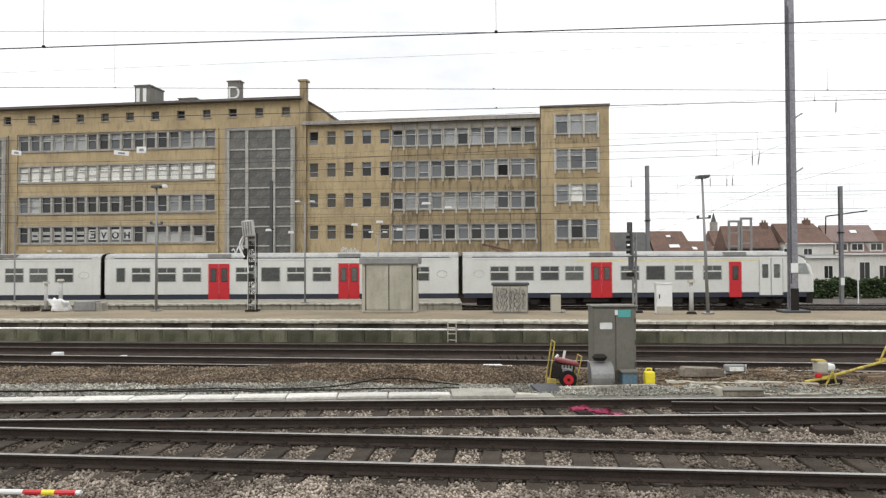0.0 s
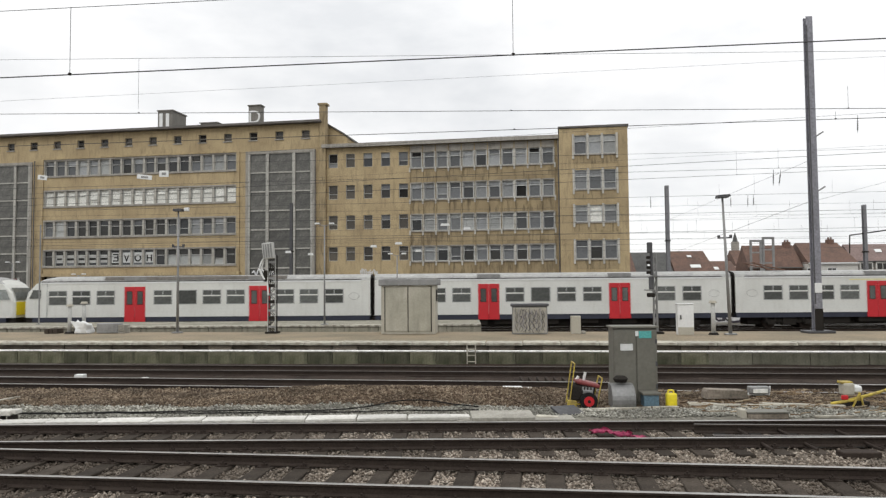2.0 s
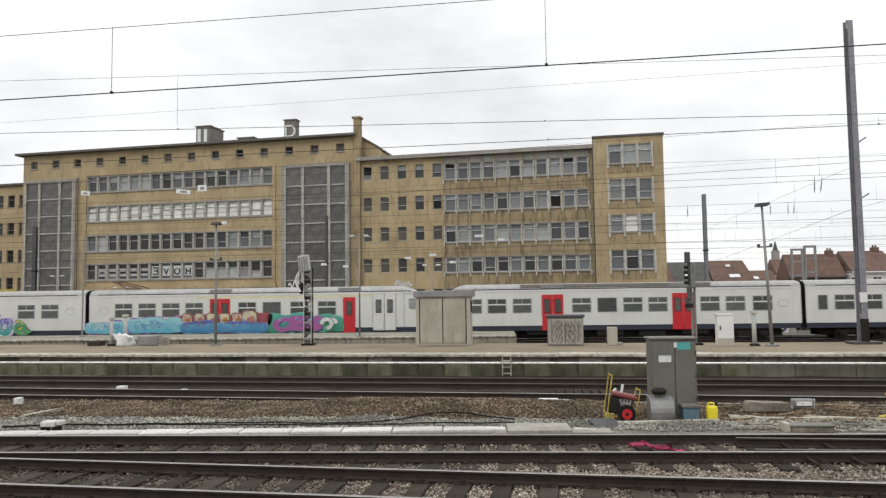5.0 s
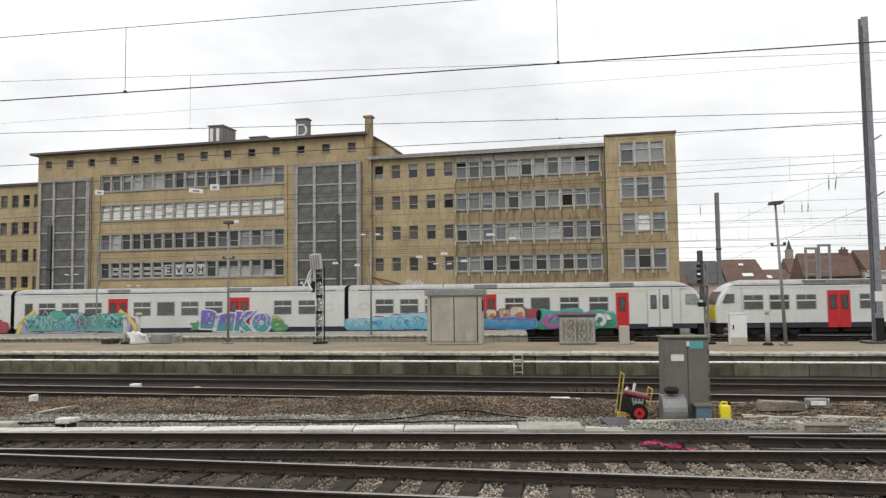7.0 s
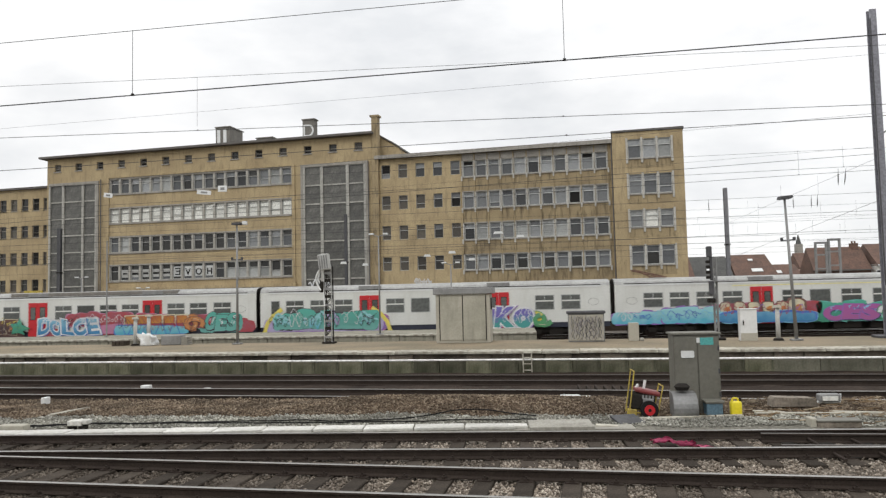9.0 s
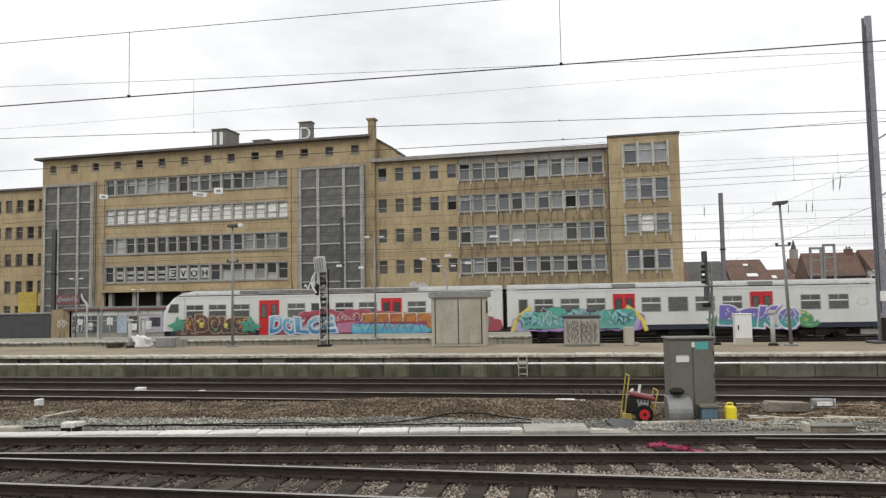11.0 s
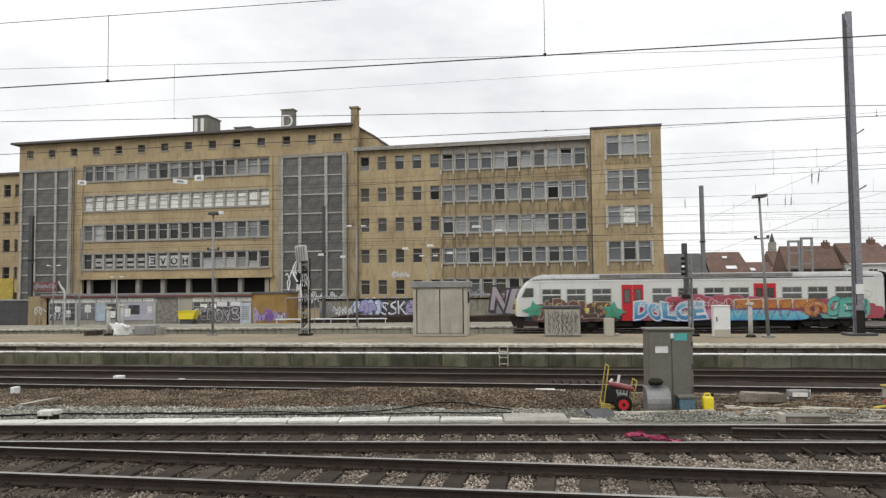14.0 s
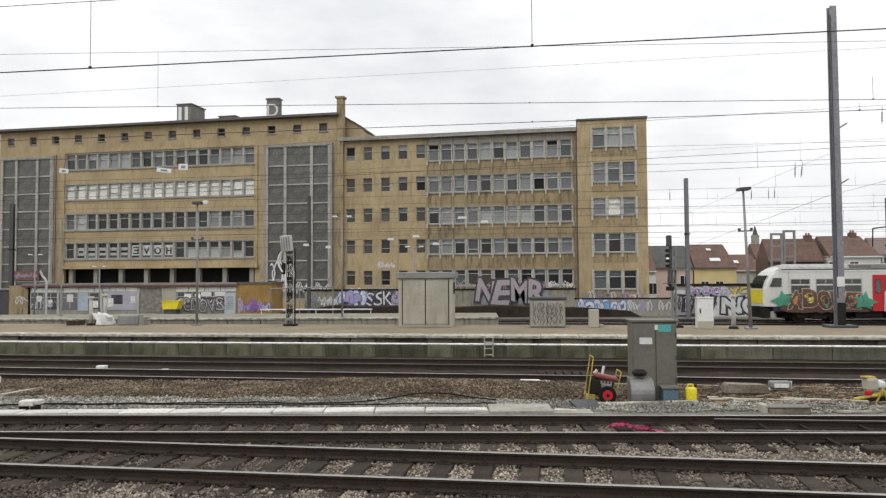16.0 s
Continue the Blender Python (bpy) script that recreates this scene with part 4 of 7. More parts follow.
    # attic windows
    windows(b, att, Z(18.55), 0.85, 0.92, 0.42, "bdvbvdb", y=0.22, frame_mat=M_OLDFRAME, t=0.05)
    for x in att:
        part("sill", boxes((x - 0.55, x + 0.55, -0.1, 0.05, Z(18.42), Z(18.545))), M_STONE, b)
    glass_tower(b, -57.0, -50.2, Z(0.4), Z(16.8))
    glass_tower(b, -23.5, -16.1, Z(0.4), Z(17.0))
    part("tower_surround", boxes((-23.75, -23.5, -0.14, 0, Z(0), Z(17.3)), (-16.1, -15.85, -0.14, 0, Z(0), Z(17.3)), (-23.5, -16.1, -0.14, 0, Z(17.0), Z(17.3))), M_STONE, b, "grey stone surround")
    part("tower_surround", boxes((-50.2, -49.9, -0.14, 0, Z(0), Z(17.1)), (-57.0, -50.2, -0.14, 0, Z(16.8), Z(17.1))), M_STONE, b, "grey stone surround")
    # open ground floor with square piers
    for i in range(8):
        x = -47.6 + i * 3.2
        part("pier", boxes((x - 0.25, x + 0.25, 0.05, 0.55, 0, Z(3.85))), M_STONE, b, "square grey pier")
    # chimney and roof house at the step
    part("chimney", boxes((-15.30, -14.60, -0.25, 0.55, 0, Z(22.0)), (-15.45, -14.45, -0.35, 0.65, Z(22.0), Z(22.2))), M_BRICK_DIRTY, b, "square soot-stained brick chimney")
    bm = bmesh.new()
    prism(bm, [(-15.35, Z(17.6)), (-12.6, Z(17.6)), (-12.6, Z(18.6)), (-13.0, Z(19.0)), (-15.35, Z(20.4))], 1.2, 6.0)
    part("roof_house", bm, M_BRICK, b)
    bm = bmesh.new()
    prism(bm, [(-15.35, Z(20.42)), (-13.0, Z(19.02)), (-12.5, Z(18.62)), (-12.5, Z(18.75)), (-13.0, Z(19.18)), (-15.35, Z(20.6))], 1.0, 6.2)
    part("roof_house_top", bm, M_ROOF, b)
    for x0, x1, z1, y, deep in ((-34.9, -33.1, 22.55, 1.0, 3.0), (-23.75, -22.35, 22.5, 0.6, 0.9), (-30.2, -28.2, 21.15, 2.0, 3.0)):
        part("roof_box", boxes((x0, x1, y, y + deep, Z(20.1) + 0.23, Z(z1)), (x0 - 0.1, x1 + 0.1, y - 0.1, y + deep + 0.1, Z(z1) + 0.003, Z(z1) + 0.12)), M_BOXGREY, b, "small grey plant housing on the roof")
    cu = bpy.data.curves.new("roof_letter", "FONT")
    cu.body, cu.size, cu.align_x, cu.extrude = "D", 2.0, "CENTER", 0.02
    tmp = bpy.data.objects.new("roof_letter", cu)
    me = bpy.data.meshes.new_from_object(tmp)
    bpy.data.objects.remove(tmp)
    me.materials.append(M_WHITE)
    piece("roof_letter", me, b, pose(-23.05, 0.57, Z(20.6), 90))
    part("roof_letter_bars", boxes((-34.7, -34.3, 0.95, 0.99, Z(20.7), Z(22.3)), (-33.9, -33.5, 0.95, 0.99, Z(20.7), Z(22.3))), M_WHITE, b)
    # middle part with single windows
    mx = [-13.9 + 1.93 * i for i in range(5)]
    mrows = [(15.2, 1.48), (11.8, 1.5), (8.55, 1.5), (5.2, 1.48), (1.85, 1.55)]
    rrows = [(14.9, 1.66), (11.55, 1.68), (8.25, 1.68), (5.08, 1.52), (1.8, 1.6)]
    rb = [-5.45 + 1.372 * (i + 0.5) for i in range(11)]
    holes = [(x - 0.5, x + 0.5, Z(z), Z(z + h)) for x in mx for z, h in mrows] + [(-5.45, 9.65, Z(z), Z(z + h)) for z, h in rrows]
    part("wall", wall_with_holes(-15.0, 10.1, 0, Z(17.35), holes, 0.2, 0.5, M_BRICK, lambda z: 0), M_BRICK, b, "weathered yellow brick wall")
    part("room_shade_block", boxes((-15.0, 10.1, 1.8, 13, 0, Z(17.3))), M_VOID, b, "near-black block standing in for unlit rooms")
    part("roof", boxes((-15.0, 10.05, -0.35, 13.5, Z(17.35) + 0.003, Z(17.35) + 0.25)), M_ROOF, b)
    part("roof_edge", boxes((-15.0, 10.05, -0.4, -0.353, Z(17.3), Z(17.7))), M_STONE, b, "grey stone cornice")
    for (z, h), pat in zip(mrows, ("ubmmm", "bbbkz", "bbbkb", "bbbdb", "bbdbd")):
        windows(b, mx, Z(z), h, 1.0, 0.64, pat, True, y=0.36, frame_mat=M_FRAME, t=0.05)
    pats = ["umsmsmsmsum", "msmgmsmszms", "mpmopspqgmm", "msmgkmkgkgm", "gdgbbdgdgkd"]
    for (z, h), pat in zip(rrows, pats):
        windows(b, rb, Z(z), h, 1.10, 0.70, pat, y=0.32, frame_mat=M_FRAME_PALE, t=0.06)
        for i in range(12):
            x = -5.45 + 1.372 * i
            part("mullion", boxes((max(-5.449, x - 0.12), min(9.649, x + 0.12), 0.03, 0.44, Z(z) + 0.002, Z(z + h) - 0.002)), M_MULLION_PALE, b)
        for i in range(12):
            x = -5.45 + 1.372 * i
            part("bracket", boxes((x - 0.085, x + 0.085, 0.0, 0.026, Z(z) - 0.48, Z(z) + 0.02)), M_MULLION_PALE, b, "pale concrete bracket under the sill")
        part("sill_band", boxes((-5.5, 9.7, 0.05, 0.26, Z(z) - 0.14, Z(z) - 0.003)), M_STONE, b)
        part("lintel_band", boxes((-5.5, 9.7, 0.1, 0.28, Z(z + h) + 0.003, Z(z + h) + 0.12)), M_STONE, b)
        part("stained_spandrel", boxes((-5.45, 9.65, 0.17, 0.197, Z(z) - 1.5, Z(z) - 0.145)), M_BRICK_DIRTY, b, "rain-streaked brick spandrel")
    for i in range(12):
        x = -5.45 + 1.372 * i
        part("rib", boxes((x - 0.05, x + 0.05, 0.03, 0.165, Z(0), Z(17.25))), M_BRICK_DIRTY, b, "slim brick rib")
    # projecting end block
    ex = [11.5 + 1.43 * (i + 0.5) for i in range(3)]
    erows = [(15.6, 1.9), (12.05, 1.95), (8.75, 1.7), (5.05, 1.87), (1.4, 1.82)]
    holes = [(11.5, 15.79, Z(z), Z(z + h)) for z, h in erows]
    part("wall", wall_with_holes(10.1, 16.85, 0, Z(18.25), holes, -0.45, -0.1, M_BRICK), M_BRICK, b, "yellow brick end block")
    part("room_shade_block", boxes((10.12, 16.8, 1.0, 13, 0, Z(18.2))), M_VOID, b)
    part("side_wall", boxes((16.5, 16.846, -0.097, 13, 0, Z(18.25)), (10.104, 10.4, -0.097, 13, 0, Z(18.25))), M_BRICK, b)
    part("roof", boxes((10.0, 16.95, -0.6, 13.2, Z(18.25) + 0.003, Z(18.25) + 0.2)), M_ROOF, b)
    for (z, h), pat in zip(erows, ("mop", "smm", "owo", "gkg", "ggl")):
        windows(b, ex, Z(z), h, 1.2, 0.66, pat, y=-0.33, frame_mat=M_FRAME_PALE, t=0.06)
        part("sill_band", boxes((11.4, 15.9, -0.58, -0.35, Z(z) - 0.14, Z(z) - 0.003)), M_STONE, b)
        part("stained_spandrel", boxes((11.5, 15.79, -0.48, -0.453, Z(z) - 1.0, Z(z) - 0.145)), M_BRICK_DIRTY, b)
    for z, h in erows:
        for x in (11.5, 12.93, 14.36, 15.79):
            part("mullion", boxes((x - 0.10, x + 0.10, -0.6, -0.482, Z(z) - 0.5, Z(z + h) + 0.12)), M_MULLION_PALE, b)
    part("top_band", boxes((-5.45, 9.65, 0.14, 0.197, Z(16.7), Z(17.28))), M_STONE, b, "grey rendered band above the top windows")
    # set-back wing past the left tower
    hx = [-74.0 + 1.65 * i for i in range(10)]
    hrows = [(14.3, 1.5), (10.9, 1.5), (7.5, 1.5), (4.1, 1.5), (1.0, 1.5)]
    part("wall", wall_with_holes(-95, -57.35, 0, Z(17.0), [(x - 0.5, x + 0.5, Z(z), Z(z + h)) for x in hx for z, h in hrows], 2.0, 2.35, M_BRICK), M_BRICK, b)
    part("room_shade_block", boxes((-95, -57.35, 3.4, 13, 0, Z(16.9))), M_VOID, b)
    part("roof", boxes((-95, -57.35, 1.6, 13, Z(17.0) + 0.003, Z(17.25))), M_ROOF, b)
    for z, h in hrows:
        windows(b, hx, Z(z), h, 0.98, 0.62, "dbdvb", True, y=2.14, frame_mat=M_OLDFRAME, t=0.05)
    part("yellow_shutter", boxes((-62.3, -59.6, 1.88, 1.997, 0, Z(4.2))), M_DIRTYYEL, b, "dull yellow shutter in the set-back wing")
    # paint at street level
    tags("graffiti", b, -14.3, -6.0, Z(0.3), Z(1.8), 0.14, ["white", "lilac", "white", "sky"], 31, 9, "pale scrawled tags", 0.1)
    for x in (-15.75, -49.5, 10.0):
        part("drainpipe", tubes([((x, -0.25, 0), (x, -0.25, Z(17.2)))], 0.07), M_ROOF, b, "dark drainpipe")
    banner = part("banner", boxes((-54.9, -51.6, -0.19, -0.15, Z(2.6), Z(3.7))), PAINT["faded_red"], b, "faded red banner on the stair tower")
    tags("banner_print", banner, -54.7, -51.8, Z(2.75), Z(3.6), -0.195, ["grey"], 37, 6, "pale unreadable print", 0.07)
    tags("graffiti", b, -23, -16.3, Z(0.8), Z(2.4), -0.15, ["white"], 33, 9, width=0.07)
    tags("graffiti", b, -23.0, -20.2, Z(1.9), Z(4.6), -0.14, ["white"], 36, 2, "large white looping tags", 0.15)
    tags("graffiti", b, -10.9, -9.0, Z(3.5), Z(4.4), 0.18, ["white"], 34, 5)
    tags("graffiti", b, 10.3, 16.5, Z(0.2), Z(1.3), -0.62, ["white", "lilac", "grey"], 35, 9)
    return b


build_office()


# ---- the passing train: two three-car units coupled together ----
TY = 51.75  # plane of the side that faces the camera
CAR_W = 2.85


def nose_lean(z):
    """How far the cab front leans back at a height: steep to the windscreen, then round to the roof."""
    return max(0.0, (z - 2.2) / 1.88) ** 2


def car_shell(x0, x1, nose):
    """White body with a rounded roof; nose: -1 cab at x0, 1 cab at x1, 0 none. Heights over the rail."""
    prof = [(0.0, 1.16), (0.0, 2.3), (0.0, 2.95), (0.0, 3.62), (0.10, 3.84), (0.35, 3.98), (0.9, 4.06), (CAR_W / 2, 4.08)]
    prof = prof + [(CAR_W - y, z) for y, z in prof[-2::-1]]
    def ring(x, shrink_top=0.0, narrow=0.0, dx_top=0.0):
        out = []
        for y, z in prof:
            k = nose_lean(z)
            yy = CAR_W / 2 + (y - CAR_W / 2) * (1 - narrow)
            out.append((x + dx_top * k, yy, z - shrink_top * max(0, (z - 3.3) / 0.78)))
        return out
    if nose == -1:
        rings = [ring(x0, 0.20, 0.14, 1.35), ring(x0 + 0.16, 0.10, 0.05, 1.32), ring(x0 + 1.95), ring(x1)]
    elif nose == 1:
        rings = [ring(x0), ring(x1 - 1.95), ring(x1 - 0.16, 0.10, 0.05, -1.32), ring(x1, 0.20, 0.14, -1.35)]
    else:
        rings = [ring(x0), ring(x1)]
    bm = bmesh.new()
    vs = [[bm.verts.new(p) for p in r] for r in rings]
    n = len(prof)
    for a, b in zip(vs, vs[1:]):
        for i in range(n):
            f = bm.faces.new((a[i], a[(i + 1) % n], b[(i + 1) % n], b[i]))
            f.material_index = 1 if 3 <= i <= n - 5 else 0
    for k, r in ((0, vs[0]), (1, vs[-1])):
        mi = 2 if (nose == -1 and k == 0) or (nose == 1 and k == 1) else 3
        for i in range(n // 2):
            quad = (r[i], r[i + 1], r[n - 2 - i], r[n - 1 - i]) if i + 1 != n - 2 - i else (r[i], r[i + 1], r[n - 1 - i])
            bm.faces.new(quad).material_index = mi
    return bm


def win_bm(w, h, split):
    bm = boxes((-w / 2 - 0.05, w / 2 + 0.05, -0.012, 0.02, -0.05, h + 0.05, 1)[:6])
    for f in bm.faces:
        f.material_index = 1
    box(bm, -w / 2, w / 2, -0.018, 0.0, 0, h, 0)
    if split:
        box(bm, -w / 2, w / 2, -0.026, -0.003, h * 0.56, h * 0.66, 2)
        box(bm, -0.025, 0.025, -0.026, -0.003, h * 0.66, h, 1)
    return bm


def door_bm(w, leaves):
    bm = bmesh.new()
    lw = w / leaves
    for i in range(leaves):
        x = -w / 2 + i * lw
        box(bm, x + 0.012, x + lw - 0.012, -0.035, 0.02, 0.0, 2.48, 0)
        c = x + lw / 2
        box(bm, c - 0.17, c + 0.17, -0.045, -0.03, 1.25, 2.12, 1)
        box(bm, c - 0.21, c + 0.21, -0.039, -0.028, 1.21, 2.16, 2)
    return bm


WIN = mesh("window", win_bm(1.22, 0.92, True), [M_TRAIN_GLASS, M_TRAIN_FRAME, M_TRAIN])
WIN_PLAIN = mesh("window", win_bm(1.26, 0.92, False), [M_TRAIN_GLASS, M_TRAIN_FRAME, M_TRAIN])
WIN_SMALL = mesh("window", win_bm(0.56, 0.92, False), [M_TRAIN_GLASS, M_TRAIN_FRAME, M_TRAIN])
DOOR2 = mesh("door", door_bm(1.5, 2), [M_RED, M_TRAIN_GLASS, M_BLACK])
DOOR1 = mesh("door", door_bm(0.9, 1), [M_RED, M_TRAIN_GLASS, M_BLACK])
CABDOOR = mesh("cab_door", door_bm(0.80, 1), [M_TRAIN, M_TRAIN_GLASS, M_BLACK])


def bogie_bm():
    bm = boxes((-1.75, 1.75, 0.28, 0.46, 0.45, 0.72), (-0.45, 0.45, 0.20, 0.44, 0.30, 0.86))
    for x in (-1.28, 1.28):
        box(bm, x - 0.24, x + 0.24, 0.14, 0.45, 0.34, 0.66)
        tube(bm, (x - 0.3, 0.24, 0.5), (x - 0.3, 0.24, 0.95), 0.09)
        tube(bm, (x + 0.3, 0.24, 0.5), (x + 0.3, 0.24, 0.95), 0.09)
    return bm


def wheelset_bm():
    bm = bmesh.new()
    for y in (0.66, 2.1):
        tube(bm, (0, y - 0.06, 0.46), (0, y + 0.06, 0.46), 0.46, None, 20)
    tube(bm, (0, 0.4, 0.46), (0, 2.4, 0.46), 0.08)
    return bm


BOGIE, WHEELS = mesh("bogie", bogie_bm(), M_BLACK), mesh("wheelset", wheelset_bm(), M_RAIL)
PACK = mesh("equipment_box", bbox(-0.9, 0.9, 0.12, 1.0, 0.42, 1.0, 0.03, 1), M_BLACK)


def car(train, kind, x0, x1, seed):
    nose = {"front": -1, "rear": 1, "middle": 0}[kind]
    L = x1 - x0
    c = part("car_body", car_shell(x0 + (0.15 if nose != -1 else 0.1), x1 - (0.15 if nose != 1 else 0.1), nose), [M_TRAIN, M_TRAIN_ROOF, M_TRAIN, M_BLACK], train, "dirty white railcar body with grey roof")
    e0, e1 = x0 + 0.2 + (0.5 if nose == -1 else 0), x1 - 0.2 - (0.5 if nose == 1 else 0)
    part("skirt", boxes((e0, e1, 0.03, CAR_W - 0.03, 0.82, 1.157)), M_TRAIN_BLUE, c, "dark blue sole bar")
    part("underframe", boxes((e0 + 1.0, e1 - 1.0, 0.75, 2.1, 0.30, 0.817)), M_BLACK, c, "sooty black underframe")
    part("gutter", boxes((e0 + 0.6, e1 - 0.6, -0.025, 0.03, 3.655, 3.715)), M_BLACK, c, "dark roof gutter line")
    part("cantrail", boxes((e0 + 0.6, e1 - 0.6, -0.03, 0.01, 3.55, 3.652)), M_WHITE, c, "bright white strip below the gutter")
    if kind == "front":
        part("roof_pod", bbox(x0 + 5.9, x0 + 18.9, 0.03, 0.5, 3.76, 4.02, 0.03, 1), M_TRAIN_POD, c, "dark roof equipment")
    if nose == 1:
        part("stripe", boxes((x0 + 8, e1 - 2.6, -0.012, 0.01, 3.36, 3.44)), M_LINE, c, "yellow class stripe")
    if kind == "front":
        wins = [(2.55, "w"), (4.25, "w"), (6.0, "w"), (10.1, "w"), (11.85, "p"), (13.6, "w"), (15.3, "w"), (18.8, "w"), (20.5, "w"), (22.3, "w")]
        doors = [(8.1, 2), (17.0, 2)]
    elif kind == "middle":
        wins = [(1.27, "s"), (2.7, "w"), (4.5, "w"), (6.27, "w"), (10.0, "w"), (11.8, "p"), (13.6, "w"), (15.4, "w"), (20.5, "w"), (22.3, "w")]
        doors = [(8.17, 2), (17.3, 2)]
    else:
        wins = [(2.74, "w"), (4.5, "w"), (6.27, "w"), (8.0, "w"), (11.9, "w"), (13.7, "p"), (15.7, "w"), (17.7, "w")]
        doors = [(9.9, 2), (19.3, 1)]
    for x, k in wins:
        piece("window", {"w": WIN, "p": WIN_PLAIN, "s": WIN_SMALL}[k], c, pose(x0 + x, 0, 2.08))
    for x, k in doors:
        d = piece("door", DOOR2 if k == 2 else DOOR1, c, pose(x0 + x, 0, 0.82))
        d["label"] = "red double sliding door" if k == 2 else "narrow red door"
        piece("door_gear", bpy.data.meshes.get("door_gear") or mesh("door_gear", boxes((-0.8, 0.8, 0.02, 0.3, 3.72, 3.98)), M_GREY), c, pose(x0 + x, 0, 0))
    if nose:
        s = 1 if nose == -1 else -1
        xe = x0 if nose == -1 else x1
        for dx in ((2.78, 3.60) if nose == 1 else ()):
            piece("cab_door", CABDOOR, c, pose(xe + s * dx, 0, 0.95))
            part("door_seam", boxes((xe + s * dx - 0.425, xe + s * dx - 0.395, -0.041, 0.0, 1.1, 3.5), (xe + s * dx + 0.395, xe + s * dx + 0.425, -0.041, 0.0, 1.1, 3.5)), M_TRAIN_FRAME, c)
        # cab side window and windscreen
        bm = bmesh.new()
        prism(bm, ([(xe + 0.50, 2.52), (xe + 1.30, 2.52), (xe + 1.30, 3.12), (xe + 0.76, 3.12)] if nose == -1 else [(xe - 0.46, 2.46), (xe - 0.74, 3.16), (xe - 1.45, 3.16), (xe - 1.45, 2.46)]), -0.014, 0.09)
        # Only the rear cab window gets the painted sky reflection.
        part("cab_window", bm, M_CAB_GLASS if nose == 1 else M_TRAIN_GLASS, c, "slanted cab side window")
        part("cab_seam", boxes((xe + s * 1.78 - 0.02, xe + s * 1.78 + 0.02, -0.008, 0.01, 1.17, 3.54)), M_TRAIN_FRAME, c, "dark seam behind the cab")
        bm = bmesh.new()
        rows = [[bm.verts.new((xe + s * (1.35 * nose_lean(z) + 0.075), yy, z)) for yy in (0.32, 2.53)] for z in (2.4, 2.7, 3.0, 3.3)]
        for p, q in zip(rows, rows[1:]):
            bm.faces.new((p[0], p[1], q[1], q[0]))
        bmesh.ops.solidify(bm, geom=bm.faces[:], thickness=0.04)
        part("windscreen", bm, M_TRAIN_GLASS, c)
        part("nose_panel", boxes(tuple(sorted((xe + s * 0.075, xe + s * 0.13))) + (0.26, 2.59, 1.35, 2.3)), M_YELLOW, c, "yellow warning panel")
        part("coupler", boxes(tuple(sorted((xe - s * 0.35, xe + s * 0.5))) + (1.25, 1.6, 0.85, 1.15)), M_BLACK, c)
        part("snow_plough", boxes(tuple(sorted((xe + s * 0.15, xe + s * 0.6))) + (0.25, 2.6, 0.35, 1.1)), M_BLACK, c)
    bm = bmesh.new()
    ring = [(x0 + 1.3 if nose == 1 else x1 - 1.3) + 0.0, 2.52]
    pts = [(ring[0] + 0.36 * math.cos(a * math.pi / 10), -0.006, ring[1] + 0.24 * math.sin(a * math.pi / 10)) for a in range(21)]
    cord(bm, pts, 0.014, 5)
    part("emblem", bm, M_TRAIN_ROOF, c, "faint grey oval emblem")
    if nose != 1:
        part("gangway", boxes((x1 - 0.14, x1 + 0.16, 0.45, CAR_W - 0.45, 1.0, 3.75)), M_BLACK, c, "black gangway bellows")
    for xb in (x0 + 3.9, x1 - 3.9):
        b = piece("bogie", BOGIE, train, pose(xb, 0, 0))
        for dx in (-1.28, 1.28):
            piece("wheelset", WHEELS, b, pose(dx, 0, 0))
    rng = random.Random(seed)
    x = x0 + 7.2
    while x < x1 - 7.0:
        piece("equipment_box", PACK, train, pose(x, rng.uniform(0, 0.2), rng.uniform(-0.05, 0.1)))
        x += rng.uniform(2.1, 3.0)
    return c


LC, LM = 25.0, 25.14


def unit(label, seed):
    t = thing("train", pose(0, TY, FAR_RAIL), label, "train")
    f = car(t, "front", 0.0, LC, seed)
    m = car(t, "middle", LC, LC + LM, seed + 1)
    r = car(t, "rear", LC + LM, 2 * LC + LM, seed + 2)
    # pantograph folded on the rear car
    px = LC + LM + 1.7
    bm = tubes([((px, 0.6, 4.62), (px + 1.9, 0.6, 4.16)), ((px, 2.2, 4.62), (px + 1.9, 2.2, 4.16)), ((px + 0.1, 0.6, 4.60), (px + 1.0, 0.6, 4.14)), ((px, 0.4, 4.64), (px, 2.4, 4.64)), ((px + 0.9, 0.5, 4.12), (px + 2.1, 0.5, 4.12))], 0.045)
    part("pantograph", bm, M_RUSTY, t, "rust-brown folded pantograph")
    return t, f, m, r


train_a, fa, ma, ra = unit("clean white three-car electric train with red doors", 40)
train_b, fb, mb, rb_ = unit("white three-car electric train covered in bright graffiti", 50)
GY = -0.055
# front car: brown letters between two leaves, blue letters, amber over cyan, sea-green letters
wash("graffiti", fb, 1.4, 6.9, 0.78, 2.0, GY, "umber", "umber", 60, 0.6)
lettering(fb, "ADOLE", 1.7, 6.5, 0.95, 2.25, GY - 0.03, "umber", "cream", 61, "brown", "yellow", 0.05, 0.022)
for x, z, r, c in ((2.1, 1.5, 0.30, "orange"), (3.15, 1.6, 0.34, "yellow"), (4.95, 1.55, 0.3, "yellow"), (6.1, 1.45, 0.24, "orange"), (4.2, 1.2, 0.2, "green")):
    bm = bmesh.new()
    blob(bm, x, z, r, r * 1.2, GY - 0.135, random.Random(int(x * 10)), 0, rag=0.15)
    part("graffiti", bm, PAINT[c], fb, "dab of bright spray paint")
